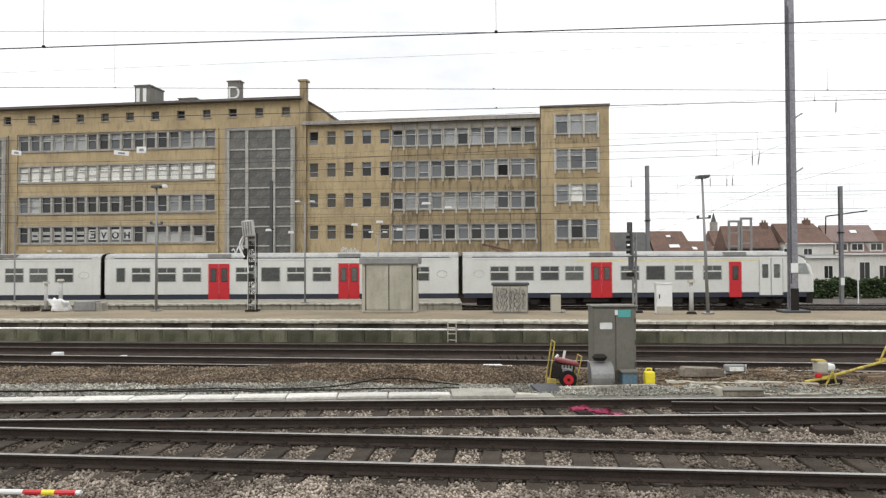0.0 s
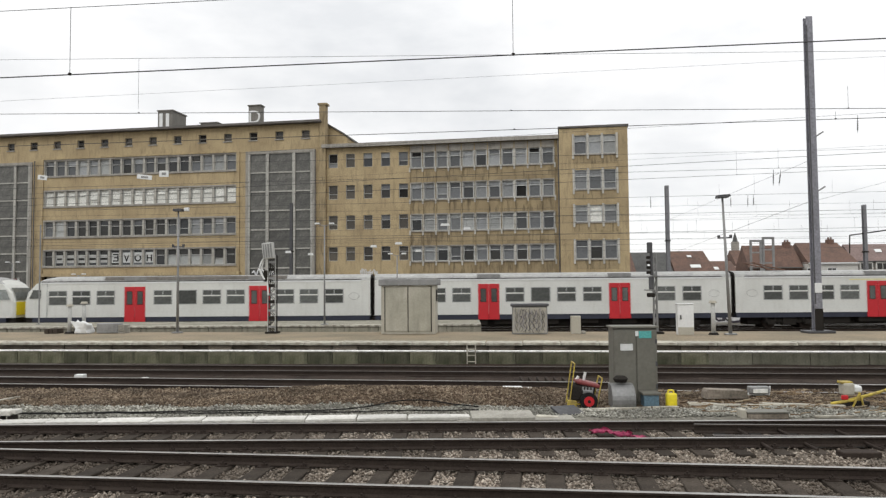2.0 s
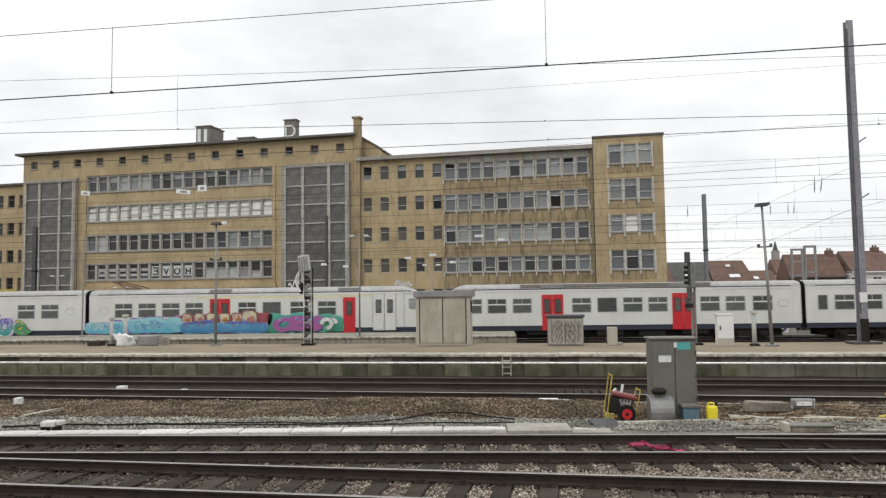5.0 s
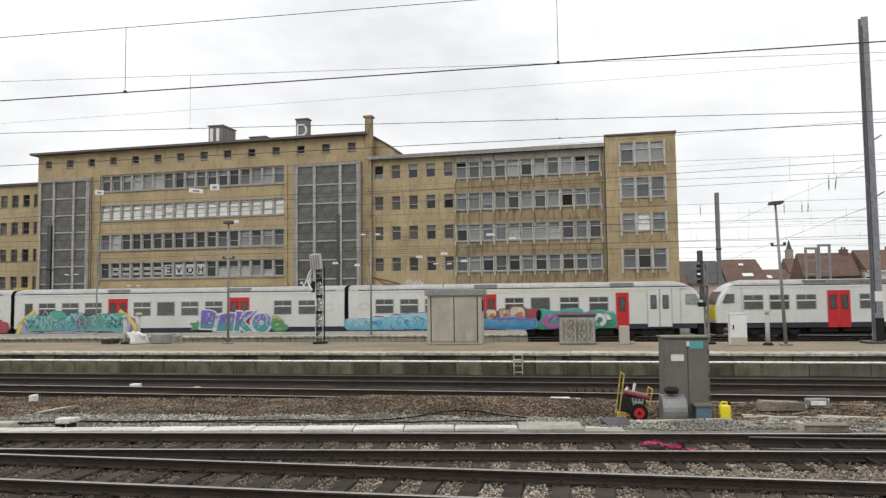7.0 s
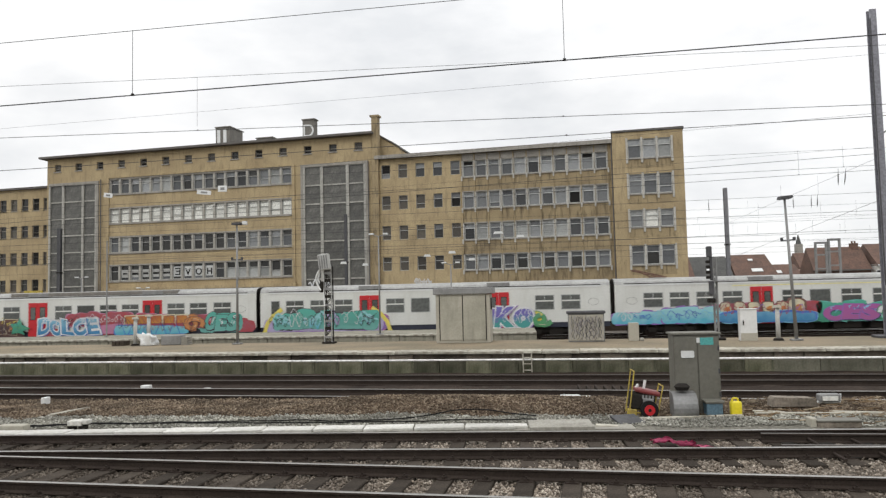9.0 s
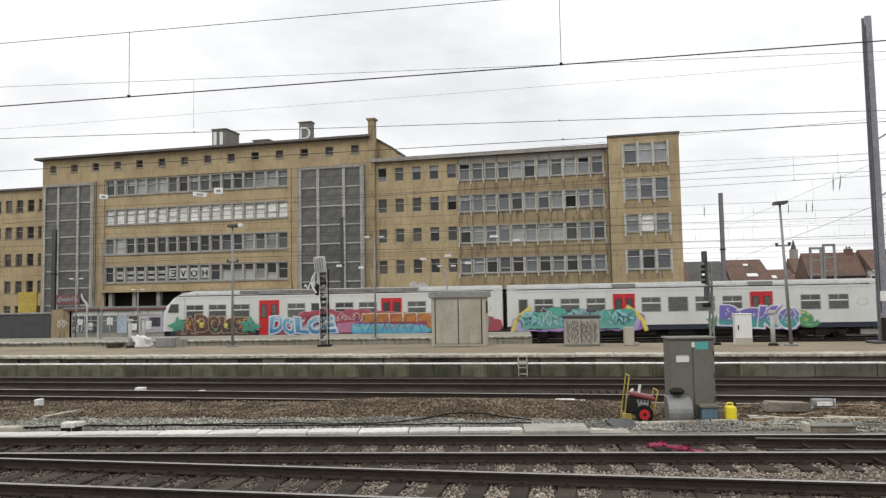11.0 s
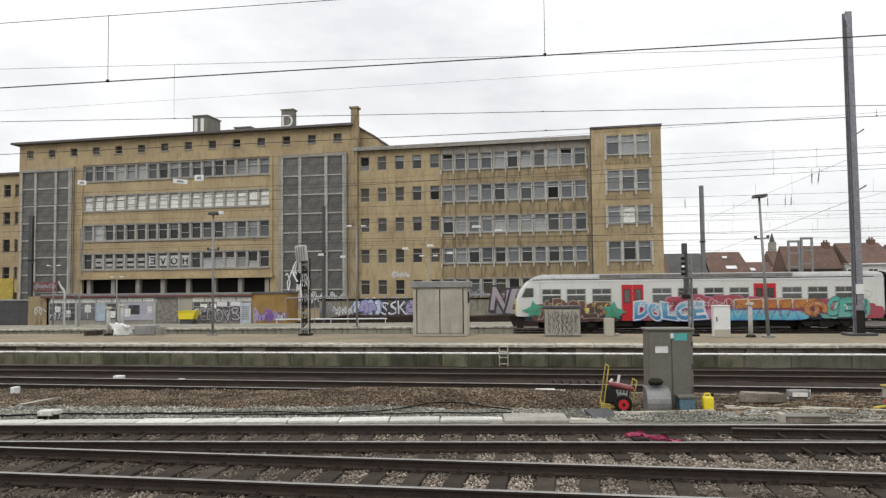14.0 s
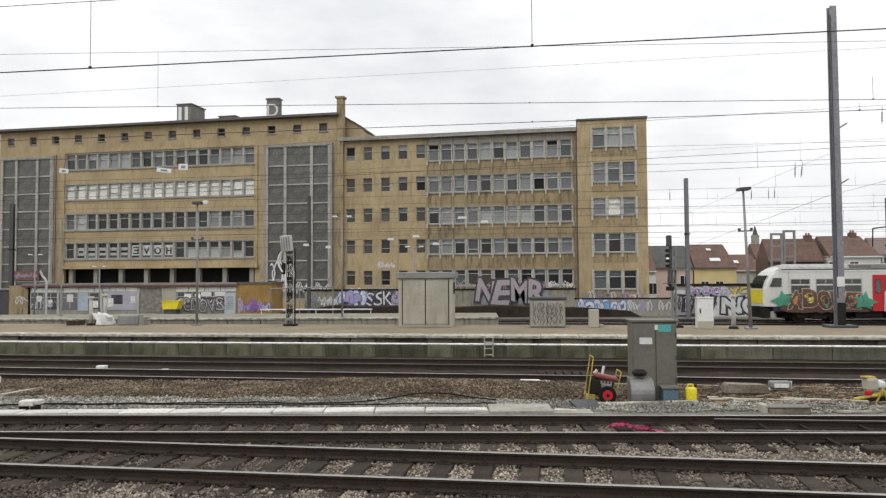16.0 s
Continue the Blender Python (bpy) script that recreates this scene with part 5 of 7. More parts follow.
leaf(fb, 0.45, 1.1, 1.5, 1.2, GY - 0.02, "leafgreen", "pointed green and teal painted leaf")
leaf(fb, 7.65, 0.95, 1.6, 1.25, GY - 0.15, "leafgreen", "pointed green and teal painted leaf", -1)
wash("graffiti", fb, 8.3, 9.4, 0.85, 1.5, GY - 0.01, "red", "red", 62, 0.5)
wash("graffiti", fb, 10.6, 15.2, 1.5, 2.55, GY, "red", "pink", 63, 0.7)
lettering(fb, "DOLCE", 8.2, 12.9, 0.88, 2.12, GY - 0.04, "ice_blue", "white", 64, "blue", "white", 0.045, 0.06, 8)
wash("graffiti", fb, 13.2, 15.3, 0.9, 1.7, GY - 0.02, "pink", "red", 65, 0.6)
wash("graffiti", fb, 14.3, 21.2, 1.25, 2.3, GY, "red", "pink", 66, 0.7)
for i in range(5):
    x = 15.0 + 0.98 * i
    part("graffiti", bbox(x, x + 0.74, GY - 0.035, GY - 0.02, 1.62, 2.16, 0.005, 1), PAINT["amber"], fb, "block of amber paint")
    bm = bmesh.new()
    stroke(bm, [(x - 0.1, 1.58), (x - 0.08, 2.2), (x + 0.82, 2.24), (x + 0.84, 1.66)], 0.075, GY - 0.04, 0)
    part("graffiti", bm, PAINT["cream"], fb, "pale outline")
swirls(fb, 19.4, 20.9, 0.95, 2.2, GY - 0.02, ["orange", "yellow"], "brown", 67, 1, "cream")
wash("graffiti", fb, 14.4, 19.4, 0.82, 1.55, GY - 0.06, "cyan", "blue", 73, 0.75)
bm = bmesh.new()
for i in range(9):
    x = 14.7 + 0.52 * i
    stroke(bm, [(x, 0.86), (x + 0.34, 1.58)] if i % 2 else [(x + 0.3, 0.86), (x, 1.6)], 0.055, GY - 0.085, 0)
part("graffiti", bm, PAINT["blue"], fb, "spiky dark blue lines")
wash("graffiti", fb, 20.95, 23.5, 0.9, 2.2, GY - 0.004, "sea", "sea", 268, 0.6)
lettering(fb, "CES", 21.0, 23.5, 0.95, 2.25, GY - 0.02, "sea", "black", 68, "black", "white", 0.055, 0.022, 3)
tags("graffiti", fb, 1.5, 6.6, 0.85, 2.2, GY - 0.12, ["black", "brown"], 401, 6, "thin overlapping spray lines", 0.035)
tags("graffiti", fb, 10.4, 15.0, 1.5, 2.45, GY - 0.13, ["pink", "black", "white"], 402, 5, "thin overlapping spray lines", 0.03)
tags("graffiti", fb, 14.4, 20.6, 0.9, 2.3, GY - 0.12, ["black", "brown", "red"], 403, 6, "thin overlapping spray lines", 0.03)
wash("graffiti", fb, 23.6, 24.6, 0.9, 1.8, GY - 0.002, "red", "red", 76, 0.4)
# middle car: a long sea-green piece between yellow arcs, then violet letters
wash("graffiti", mb, LC + 0.9, LC + 8.9, 0.82, 1.9, GY, "lilac", "purple", 77, 0.9)
for k, (xa, xb, za, zb) in enumerate(((1.3, 3.1, 0.95, 2.1), (3.2, 4.6, 1.0, 2.35), (4.7, 6.2, 0.95, 2.2), (6.3, 8.5, 0.9, 2.5))):
    wash("graffiti", mb, LC + xa, LC + xb, za, zb, GY - 0.02, "sea", "black", 470 + k, 0.55)
tags("graffiti", mb, LC + 1.1, LC + 8.5, 0.9, 2.4, GY - 0.05, ["lilac", "sea", "cyan", "sea"], 478, 6, "overlapping spray bands", 0.12)
tags("graffiti", mb, LC + 1.0, LC + 8.6, 0.9, 2.5, GY - 0.08, ["black", "black", "white"], 479, 6, "thin overlapping spray lines", 0.035)
wash("graffiti", mb, LC + 7.9, LC + 9.2, 0.85, 1.95, GY - 0.003, "purple", "pink", 68, 0.5)
for xa, sg in ((LC + 0.5, 1), (LC + 9.6, -1)):
    bm = bmesh.new()
    stroke(bm, [(xa, 0.85), (xa + sg * 0.2, 1.45), (xa + sg * 0.6, 1.95), (xa + sg * 1.2, 2.4)], 0.28, GY - 0.02, 0)
    part("graffiti", bm, PAINT["yellow"], mb, "yellow painted arc")
leaf(mb, LC + 15.2, 0.9, 1.6, 0.9, GY, "green", "leafy green painted edge", -1)
swirls(mb, LC + 19.3, LC + 20.9, 0.95, 2.0, GY, ["green", "yellow"], "green", 170, 1, "cream")
lettering(mb, "BiKo", LC + 14.5, LC + 19.7, 0.88, 2.3, GY - 0.03, "violet_teal", "white", 192, "purple", "white", 0.07, 0.055, 12)
tags("graffiti", mb, LC + 14.6, LC + 19.8, 0.95, 2.2, GY - 0.12, ["white", "purple"], 480, 4, "thin overlapping spray lines", 0.03)
# rear car: a pale blue field, round heads over blue, rose letters on teal
wash("graffiti", rb_, LC + LM + 0.2, LC + LM + 3.9, 0.9, 1.85, GY, "cyan", "purple", 70, 0.6)
wash("graffiti", rb_, LC + LM + 3.5, LC + LM + 6.9, 0.9, 2.1, GY - 0.02, "cyan", "purple", 270, 0.65)
tags("graffiti", rb_, LC + LM + 0.4, LC + LM + 6.8, 1.0, 1.95, GY - 0.06, ["sky", "blue", "white"], 481, 6, "thin overlapping spray lines", 0.04)
wash("graffiti", rb_, LC + LM + 7.0, LC + LM + 13.4, 1.4, 2.25, GY, "red", "pink", 271, 1.0)
for i in range(6):
    x = LC + LM + 7.5 + 0.92 * i
    bm = bmesh.new()
    k = random.Random(300 + i)
    big = 1.5 if i == 5 else 1.0
    blob(bm, x, 1.92, 0.86 * big, 0.80 * big, GY - 0.03 - 0.004 * i, k, 1, rag=0.08)
    blob(bm, x, 1.92, 0.70 * big, 0.64 * big, GY - 0.036 - 0.004 * i, k, 0, rag=0.08)
    blob(bm, x + 0.1, 1.80, 0.36 * big, 0.30 * big, GY - 0.045 - 0.004 * i, k, 2, rag=0.3)
    part("graffiti", bm, [PAINT["cream"], PAINT["brown"], PAINT["orange"]], rb_, "round cream and orange painted head")
wash("graffiti", rb_, LC + LM + 7.3, LC + LM + 13.2, 0.88, 1.68, GY - 0.08, "blue", "sky", 71, 0.6)
wash("graffiti", rb_, LC + LM + 7.5, LC + LM + 13.0, 0.95, 1.55, GY - 0.11, "ice_blue", "ice_blue", 171, 0.9)
tags("graffiti", rb_, LC + LM + 7.2, LC + LM + 13.4, 1.2, 2.35, GY - 0.14, ["brown", "purple", "red"], 482, 7, "thin overlapping spray lines", 0.035)
wash("graffiti", rb_, LC + LM + 13.1, LC + LM + 18.6, 0.88, 2.15, GY, "leafgreen", "teal", 80, 0.55)
lettering(rb_, "CES", LC + LM + 13.9, LC + LM + 17.4, 0.95, 2.0, GY - 0.03, "rose", "purple", 81, "black", "sky", 0.06, 0.03, 4)
swirls(rb_, LC + LM + 17.3, LC + LM + 18.6, 1.0, 2.0, GY - 0.02, ["teal", "white"], "green", 82, 1)


# ---- things on and round the middle platform (heights from the deck) ----
def build_hut():
    h = thing("relay_hut", pose(-2.32, 31.7, DECK, 0, 0, -3), "pale concrete equipment hut with grey flat roof and double doors", "hut")
    part("body", bbox(-1.17, 1.17, -0.05, 1.2, 0, 2.08, 0.02), M_HUT, h)
    part("roof", bbox(-1.27, 1.30, -0.16, 1.32, 2.083, 2.36, 0.03), M_GREY, h, "grey overhanging roof slab")
    for x0, x1 in ((-0.98, -0.02), (0.02, 0.98)):
        part("door", bbox(x0, x1, -0.085, -0.053, 0.12, 2.0, 0.01, 1), M_HUTDOOR, h, "beige steel door with mossy stains")
    part("door_gap", boxes((-0.016, 0.016, -0.062, -0.052, 0.1, 2.04), (-1.02, -0.985, -0.07, -0.052, 0.1, 2.05), (0.985, 1.02, -0.07, -0.052, 0.1, 2.05)), M_BLACK, h)
    part("side_vent", boxes((1.173, 1.19, 0.3, 0.9, 1.4, 1.9)), M_BLACK, h)


def build_small_cabinet():
    h = thing("equipment_cabinet", pose(2.83, 31.05, DECK, 0, 0, -4), "grey concrete cabinet scrawled with dark scribbles", "cabinet")
    part("body", bbox(-0.74, 0.74, 0, 0.9, 0, 1.165, 0.02), M_GREY, h)
    part("roof", bbox(-0.80, 0.80, -0.08, 1.0, 1.168, 1.27, 0.02), M_DARKGREY, h)
    for x0, x1 in ((-0.7, -0.015), (0.015, 0.7)):
        part("door", bbox(x0, x1, -0.03, -0.002, 0.06, 1.12, 0.01, 1), M_HUT, h)
    rng = random.Random(77)
    for k in range(22):
        bm = bmesh.new()
        x, ph, am = -0.64 + 1.28 * k / 21, rng.uniform(0, 6.28), rng.uniform(0.025, 0.07)
        z0, z1 = rng.uniform(0.06, 0.2), rng.uniform(0.9, 1.1)
        pts = [(x + am * math.sin(ph + (z0 + (z1 - z0) * i / 24) * rng.uniform(17, 21)), z0 + (z1 - z0) * i / 24) for i in range(25)]
        stroke(bm, pts, 0.02, -0.034 - 0.018 * (k % 3), 0)
        part("scribble", bm, PAINT["black" if k % 3 else "grey"], h, "dark wavy felt-pen scribble")


def build_white_cabinet():
    h = thing("electrical_cabinet", pose(9.07, 30.2, DECK, 0, 0, -4), "clean white electrical cabinet on the platform", "cabinet")
    part("body", bbox(-0.32, 0.32, 0, 0.4, 0.0, 1.22, 0.02), M_WHITE, h)
    part("plinth", boxes((-0.31, 0.31, -0.012, -0.002, 0.0, 0.3)), M_HUT, h)
    part("top", bbox(-0.34, 0.34, -0.03, 0.43, 1.222, 1.26, 0.015), M_WHITE, h)
    part("handle", boxes((-0.22, -0.18, -0.03, -0.002, 0.62, 0.80)), M_BLACK, h, "black handle")


def build_lamp(x, y, h, arms=1, z=DECK, r=0.06, dark=False, head=1.0, lean=0.0):
    m = M_DARKGREY if dark else M_GREY
    t = thing("platform_lamp", pose(x, y, z, 0, lean, 0), "slender grey steel platform lamp post", "lamp post", "platform lamps")
    bm = bmesh.new()
    tube(bm, (0, 0, 0), (0, 0, h), r * 1.2, r * 0.7, 12)
    part("pole", bm, m, t, smooth=True)
    part("base_plate", bbox(-0.2, 0.2, -0.2, 0.2, 0, 0.06, 0.01, 1), m, t)
    if arms == 1:
        bm = bmesh.new()
        prism(bm, [(-0.36 * head, h - 0.02), (0.30 * head, h - 0.02), (0.42 * head, h + 0.06), (0.35 * head, h + 0.16 * head), (-0.30 * head, h + 0.14 * head)], -0.18, 0.18)
        if head < 0.65:
            part("side_lamp", bbox(0.28, 0.48, -0.1, 0.1, h - 0.02, h + 0.14, 0.02), M_WHITE, t, "white lamp box")
        part("lamp_head", bm, M_DARKGREY, t, "flat dark lamp head")
        part("crossarm", boxes((-0.28, 0.28, -0.03, 0.03, h * 0.70, h * 0.70 + 0.05), (-0.28, -0.2, -0.06, 0.06, h * 0.70 + 0.05, h * 0.7 + 0.14), (0.2, 0.28, -0.06, 0.06, h * 0.70 + 0.05, h * 0.7 + 0.14)), M_DARKGREY, t)
    else:
        for s in (-1, 1):
            bm = tubes([((0, 0, h - 0.05), (s * 0.35, 0, h + 0.06))], 0.025)
            part("arm", bm, m, t)
            part("lamp_head", bbox(s * 0.28 - 0.3 * (s < 0), s * 0.28 + 0.3 * (s > 0) + 0.001, -0.12, 0.12, h + 0.05, h + 0.14, 0.03), M_WHITE, t, "white lamp head")
    return t


def build_mast():
    t = thing("catenary_mast", pose(14.62, 30.8, DECK), "tall grey steel catenary mast with white number plate", "mast")
    hh = 13.2
    bm = bmesh.new()
    for s in (-1, 1):
        v = box(bm, -0.165, 0.165, s * 0.125 - 0.02, s * 0.125 + 0.02, 0, hh)
    v = box(bm, -0.02, 0.02, -0.104, 0.104, 0, hh)
    for v in bm.verts:
        if v.co.z > 1:
            v.co.x *= 0.80
    part("column", bm, M_MAST, t)
    # Darker strip down the left edge of the column's face.
    part("dark_edge_strip", boxes((-0.15, -0.10, -0.165, -0.148, 1.2, hh - 0.4)), M_DARKGREY, t)
    part("foot_coat", boxes((-0.17, 0.17, -0.17, -0.166, 0.1, 1.0)), M_BLACK, t, "dark painted foot")
    part("base_plate", bbox(-0.55, 0.55, -0.4, 0.4, 0, 0.10, 0.02), M_DARKGREY, t)
    part("number_plate", bbox(-0.15, 0.15, -0.20, -0.17, 1.65, 2.05, 0.01), M_WHITE, t, "white plate")
    for z in (5.8, 8.1):
        part("bracket", tubes([((0.1, 0, z), (0.5, 0, z + 0.25))], 0.03), M_GREY, t)


def lattice(t, h, w, m):
    bm = bmesh.new()
    for sx in (-1, 1):
        for sy in (-1, 1):
            box(bm, sx * w / 2 - 0.022, sx * w / 2 + 0.022, sy * w / 2 - 0.022, sy * w / 2 + 0.022, 0, h)
    n = max(3, int(h / 0.34))
    for i in range(n):
        z0, z1 = h * i / n, h * (i + 1) / n
        a, b = (-w / 2, w / 2) if i % 2 else (w / 2, -w / 2)
        for y in (-w / 2, w / 2):
            tube(bm, (a, y, z0), (b, y, z1), 0.018, None, 5)
    return part("lattice_column", bm, m, t)


def build_signal(x, y, h, label, heads):
    t = thing("railway_signal", pose(x, y, DECK), label, "signal")
    lattice(t, h, 0.31 if heads != "back" else 0.13, M_BLACK if heads != "back" else M_GREY)
    part("base", bbox(-0.28, 0.28, -0.28, 0.28, 0, 0.08, 0.02), M_BLACK, t)
    if heads == "back":
        part("work_platform", boxes((-0.1, 0.48, -0.3, 0.3, 2.36, 2.40)), M_GREY, t, "small service platform")
    else:
        for i in range(9):
            z = 0.25 + 0.36 * i
            part("batten_plate", boxes((-0.14, 0.14, -0.192, -0.183, z, z + 0.10 + 0.05 * (i % 2))), M_BLACK if i % 2 else M_GREY, t, "steel batten plate")
        for x in (-0.165, 0.165):
            part("stringer", boxes((x - 0.016, x + 0.016, -0.202, -0.193, 0.05, h)), M_FRAME, t, "pale galvanised edge")
    if heads == "back":
        part("signal_head", bbox(-0.34, -0.14, -0.3, -0.1, 3.36, 3.80, 0.03), M_DARKGREY, t, "dark grey upper signal box")
        part("back_plate", boxes((-0.24, -0.12, -0.2, -0.17, 2.42, 3.36)), M_DARKGREY, t)
        for i in range(4):
            part("visor", bbox(-0.40, -0.25, -0.4, -0.2, 2.48 + 0.21 * i, 2.60 + 0.21 * i, 0.02, 1), M_BLACK, t)
        part("lower_head", bbox(-0.29, -0.12, -0.3, -0.1, 1.84, 2.39, 0.03), M_DARKGREY, t, "dark lower signal box")
        part("hood", bbox(-0.38, -0.10, -0.42, -0.1, 1.52, 1.70, 0.04), M_BLACK, t)
        part("arm", tubes([((-0.5, -0.2, 1.82), (0.0, -0.1, 1.80))], 0.025, 6), M_GREY, t)
    else:
        hd = part("signal_head", bbox(-0.25, 0.25, -0.15, 0.15, -0.36, 0.36, 0.04), M_FRAME, t, "pale grey signal head seen from behind", pose(-0.10, -0.36, h + 0.18, 0, -6, 0))
        part("head_ribs", boxes(*[(-0.2 + 0.11 * i, -0.15 + 0.11 * i, -0.175, -0.153, -0.3, 0.3) for i in range(4)]), M_GREY, hd)
        loop = [(-0.30 - 0.22 * math.sin(a * 0.35), -0.25, h - 0.1 - 0.11 * a) for a in range(10)]
        part("cable_loop", cord(bmesh.new(), loop, 0.04), M_WHITE, t, "thick white cable loop")
        part("cable", tubes([((-0.35, -0.2, h - 0.2), (-0.45, -0.2, h - 0.6)), ((-0.45, -0.2, h - 0.6), (-0.2, -0.2, h - 1.0)), ((-0.2, -0.2, h - 1.0), (-0.15, -0.2, h - 1.8))], 0.035, 6), M_WHITE, t)
        part("second_head", bbox(-0.36, -0.18, -0.25, -0.05, h * 0.66, h * 0.66 + 0.5, 0.03), M_BLACK, t)
    return t


build_hut()
build_small_cabinet()
build_white_cabinet()
build_mast()
build_lamp(10.78, 30.0, 5.55, head=0.68, lean=-1.9)
build_lamp(-13.0, 33.4, 5.6, r=0.055, head=0.6)
build_lamp(-8.15, 43.5, 5.9, 2, 0.27, 0.05)
build_lamp(-4.05, 46.0, 4.2, 2, 0.25, 0.05)
build_lamp(-37.5, 60.5, 5.55, 2, -0.88, 0.06)
build_lamp(-31.9, 60.5, 4.5, 2, -0.88, 0.06)
build_signal(-8.5, 32.9, 3.5, "lattice signal mast with a small work platform", "front")
build_signal(8.06, 31.0, 3.36, "lattice signal post with black lamp housing", "back")
for x, y, h in ((10.14, 30.1, 1.28), (-18.1, 33.6, 1.25), (-17.85, 34.4, 1.35)):
    t = thing("bollard_post", pose(x, y, DECK), "grey steel post with a small cap on the platform", "post", "platform posts")
    bm = bmesh.new()
    tube(bm, (0, 0, 0), (0, 0, h), 0.09, 0.08, 12)
    part("pole", bm, M_FRAME, t, smooth=True)
    bm = bmesh.new()
    tube(bm, (0, 0, h), (0, 0, h + 0.1), 0.17, 0.13, 12)
    part("cap", bm, M_HUT, t)
    bm = bmesh.new()
    tube(bm, (0, 0, 0), (0, 0, 0.09), 0.22, 0.16, 12)
    part("foot", bm, M_BLACK, t)
t = thing("cable_pillar", pose(4.77, 31.1, DECK), "low pale grey cable pillar", "cabinet")
part("body", bbox(-0.2, 0.2, 0, 0.3, 0, 0.75, 0.02), M_HUT, t)
part("side_block", bbox(0.22, 0.4, 0, 0.25, 0, 0.12, 0.02), M_CONC, t)


# ---- trackside gear in front ----
def build_big_cabinet():
    h = thing("relay_cabinet", pose(3.89, 16.75, -0.2), "tall grey-green steel relay cabinet beside the track", "cabinet")
    part("body", bbox(-0.49, 0.49, 0, 0.55, 0, 1.74, 0.015), M_CABINET, h)
    part("top", bbox(-0.53, 0.53, -0.05, 0.6, 1.742, 1.79, 0.012), M_CABINET, h)
    for x0, x1 in ((-0.47, 0.01), (0.03, 0.47)):
        part("door", bbox(x0, x1, -0.03, -0.002, 0.1, 1.70, 0.008, 1), M_CABINET, h)
    part("hinge", boxes(*[(0.44, 0.48, -0.045, -0.03, z, z + 0.1) for z in (0.4, 0.9, 1.4)]), M_DARKGREY, h)
    part("white_label", bbox(-0.34, -0.06, -0.042, -0.031, 1.25, 1.40, 0.02), M_WHITE, h, "white enamel label")
    part("teal_sticker", boxes((0.08, 0.36, -0.036, -0.031, 1.52, 1.68)), M_TEAL, h, "teal sticker")
    part("pale_sticker", boxes((0.0, 0.07, -0.041, -0.037, 1.57, 1.68)), M_WHITE, h)
    d = thing("ventilator", pose(3.5, 16.45, -0.2), "grey sheet-steel drum with a dark cap", "drum")
    bm = bmesh.new()
    for x0, x1, k in ((-0.23, 0.23, 1.0), (-0.25, -0.232, 1.05), (0.232, 0.25, 1.05)):
        rim = [(-0.30 * k * math.sin(math.pi * (0.12 + 0.88 * i / 9)) + 0.02, 0.27 - 0.27 * math.cos(math.pi * i / 9)) for i in range(10)] + [(0.2, 0.54), (0.2, 0.0)]
        fr, bk = [[bm.verts.new((x, yy, zz)) for yy, zz in rim] for x in (x0, x1)]
        bm.faces.new(fr)
        bm.faces.new(bk[::-1])
        for i in range(len(rim)):
            bm.faces.new((fr[i], bk[i], bk[(i + 1) % len(rim)], fr[(i + 1) % len(rim)]))
    part("body", bm, M_GREY, d)
    bm = bmesh.new()
    tube(bm, (-0.02, -0.02, 0.58), (-0.02, -0.02, 0.66), 0.12, 0.17, 14)
    tube(bm, (-0.02, -0.02, 0.66), (-0.02, -0.02, 0.72), 0.17, 0.1, 14)
    part("cap", bm, M_BLACK, d)
    b = thing("bin", pose(4.13, 16.5, -0.2), "small faded blue plastic bin", "bin")
    part("body", bbox(-0.17, 0.17, -0.15, 0.15, 0, 0.30, 0.02), M_BLUEBOX, b)
    part("lid", bbox(-0.2, 0.2, -0.18, 0.18, 0.302, 0.36, 0.015), M_CABINET, b)
    j = thing("jerrycan", pose(4.60, 16.5, -0.2), "yellow plastic jerrycan on the ballast", "jerrycan")
    part("body", bbox(-0.115, 0.115, -0.09, 0.09, 0, 0.33, 0.04, 3), M_YELLOW, j, smooth=True)
    part("handle", tubes([((-0.08, 0, 0.33), (-0.06, 0, 0.39)), ((-0.06, 0, 0.39), (0.04, 0, 0.39)), ((0.04, 0, 0.39), (0.06, 0, 0.33))], 0.018), M_YELLOW, j)
    bm = bmesh.new()
    tube(bm, (0.09, 0, 0.33), (0.1, 0, 0.39), 0.03)
    part("spout", bm, M_BLACK, j)


M_DKRED = mat("dark_red_enamel", (0.22, 0.045, 0.045), 0.4, scale=5, fine=20, bump=0.02)


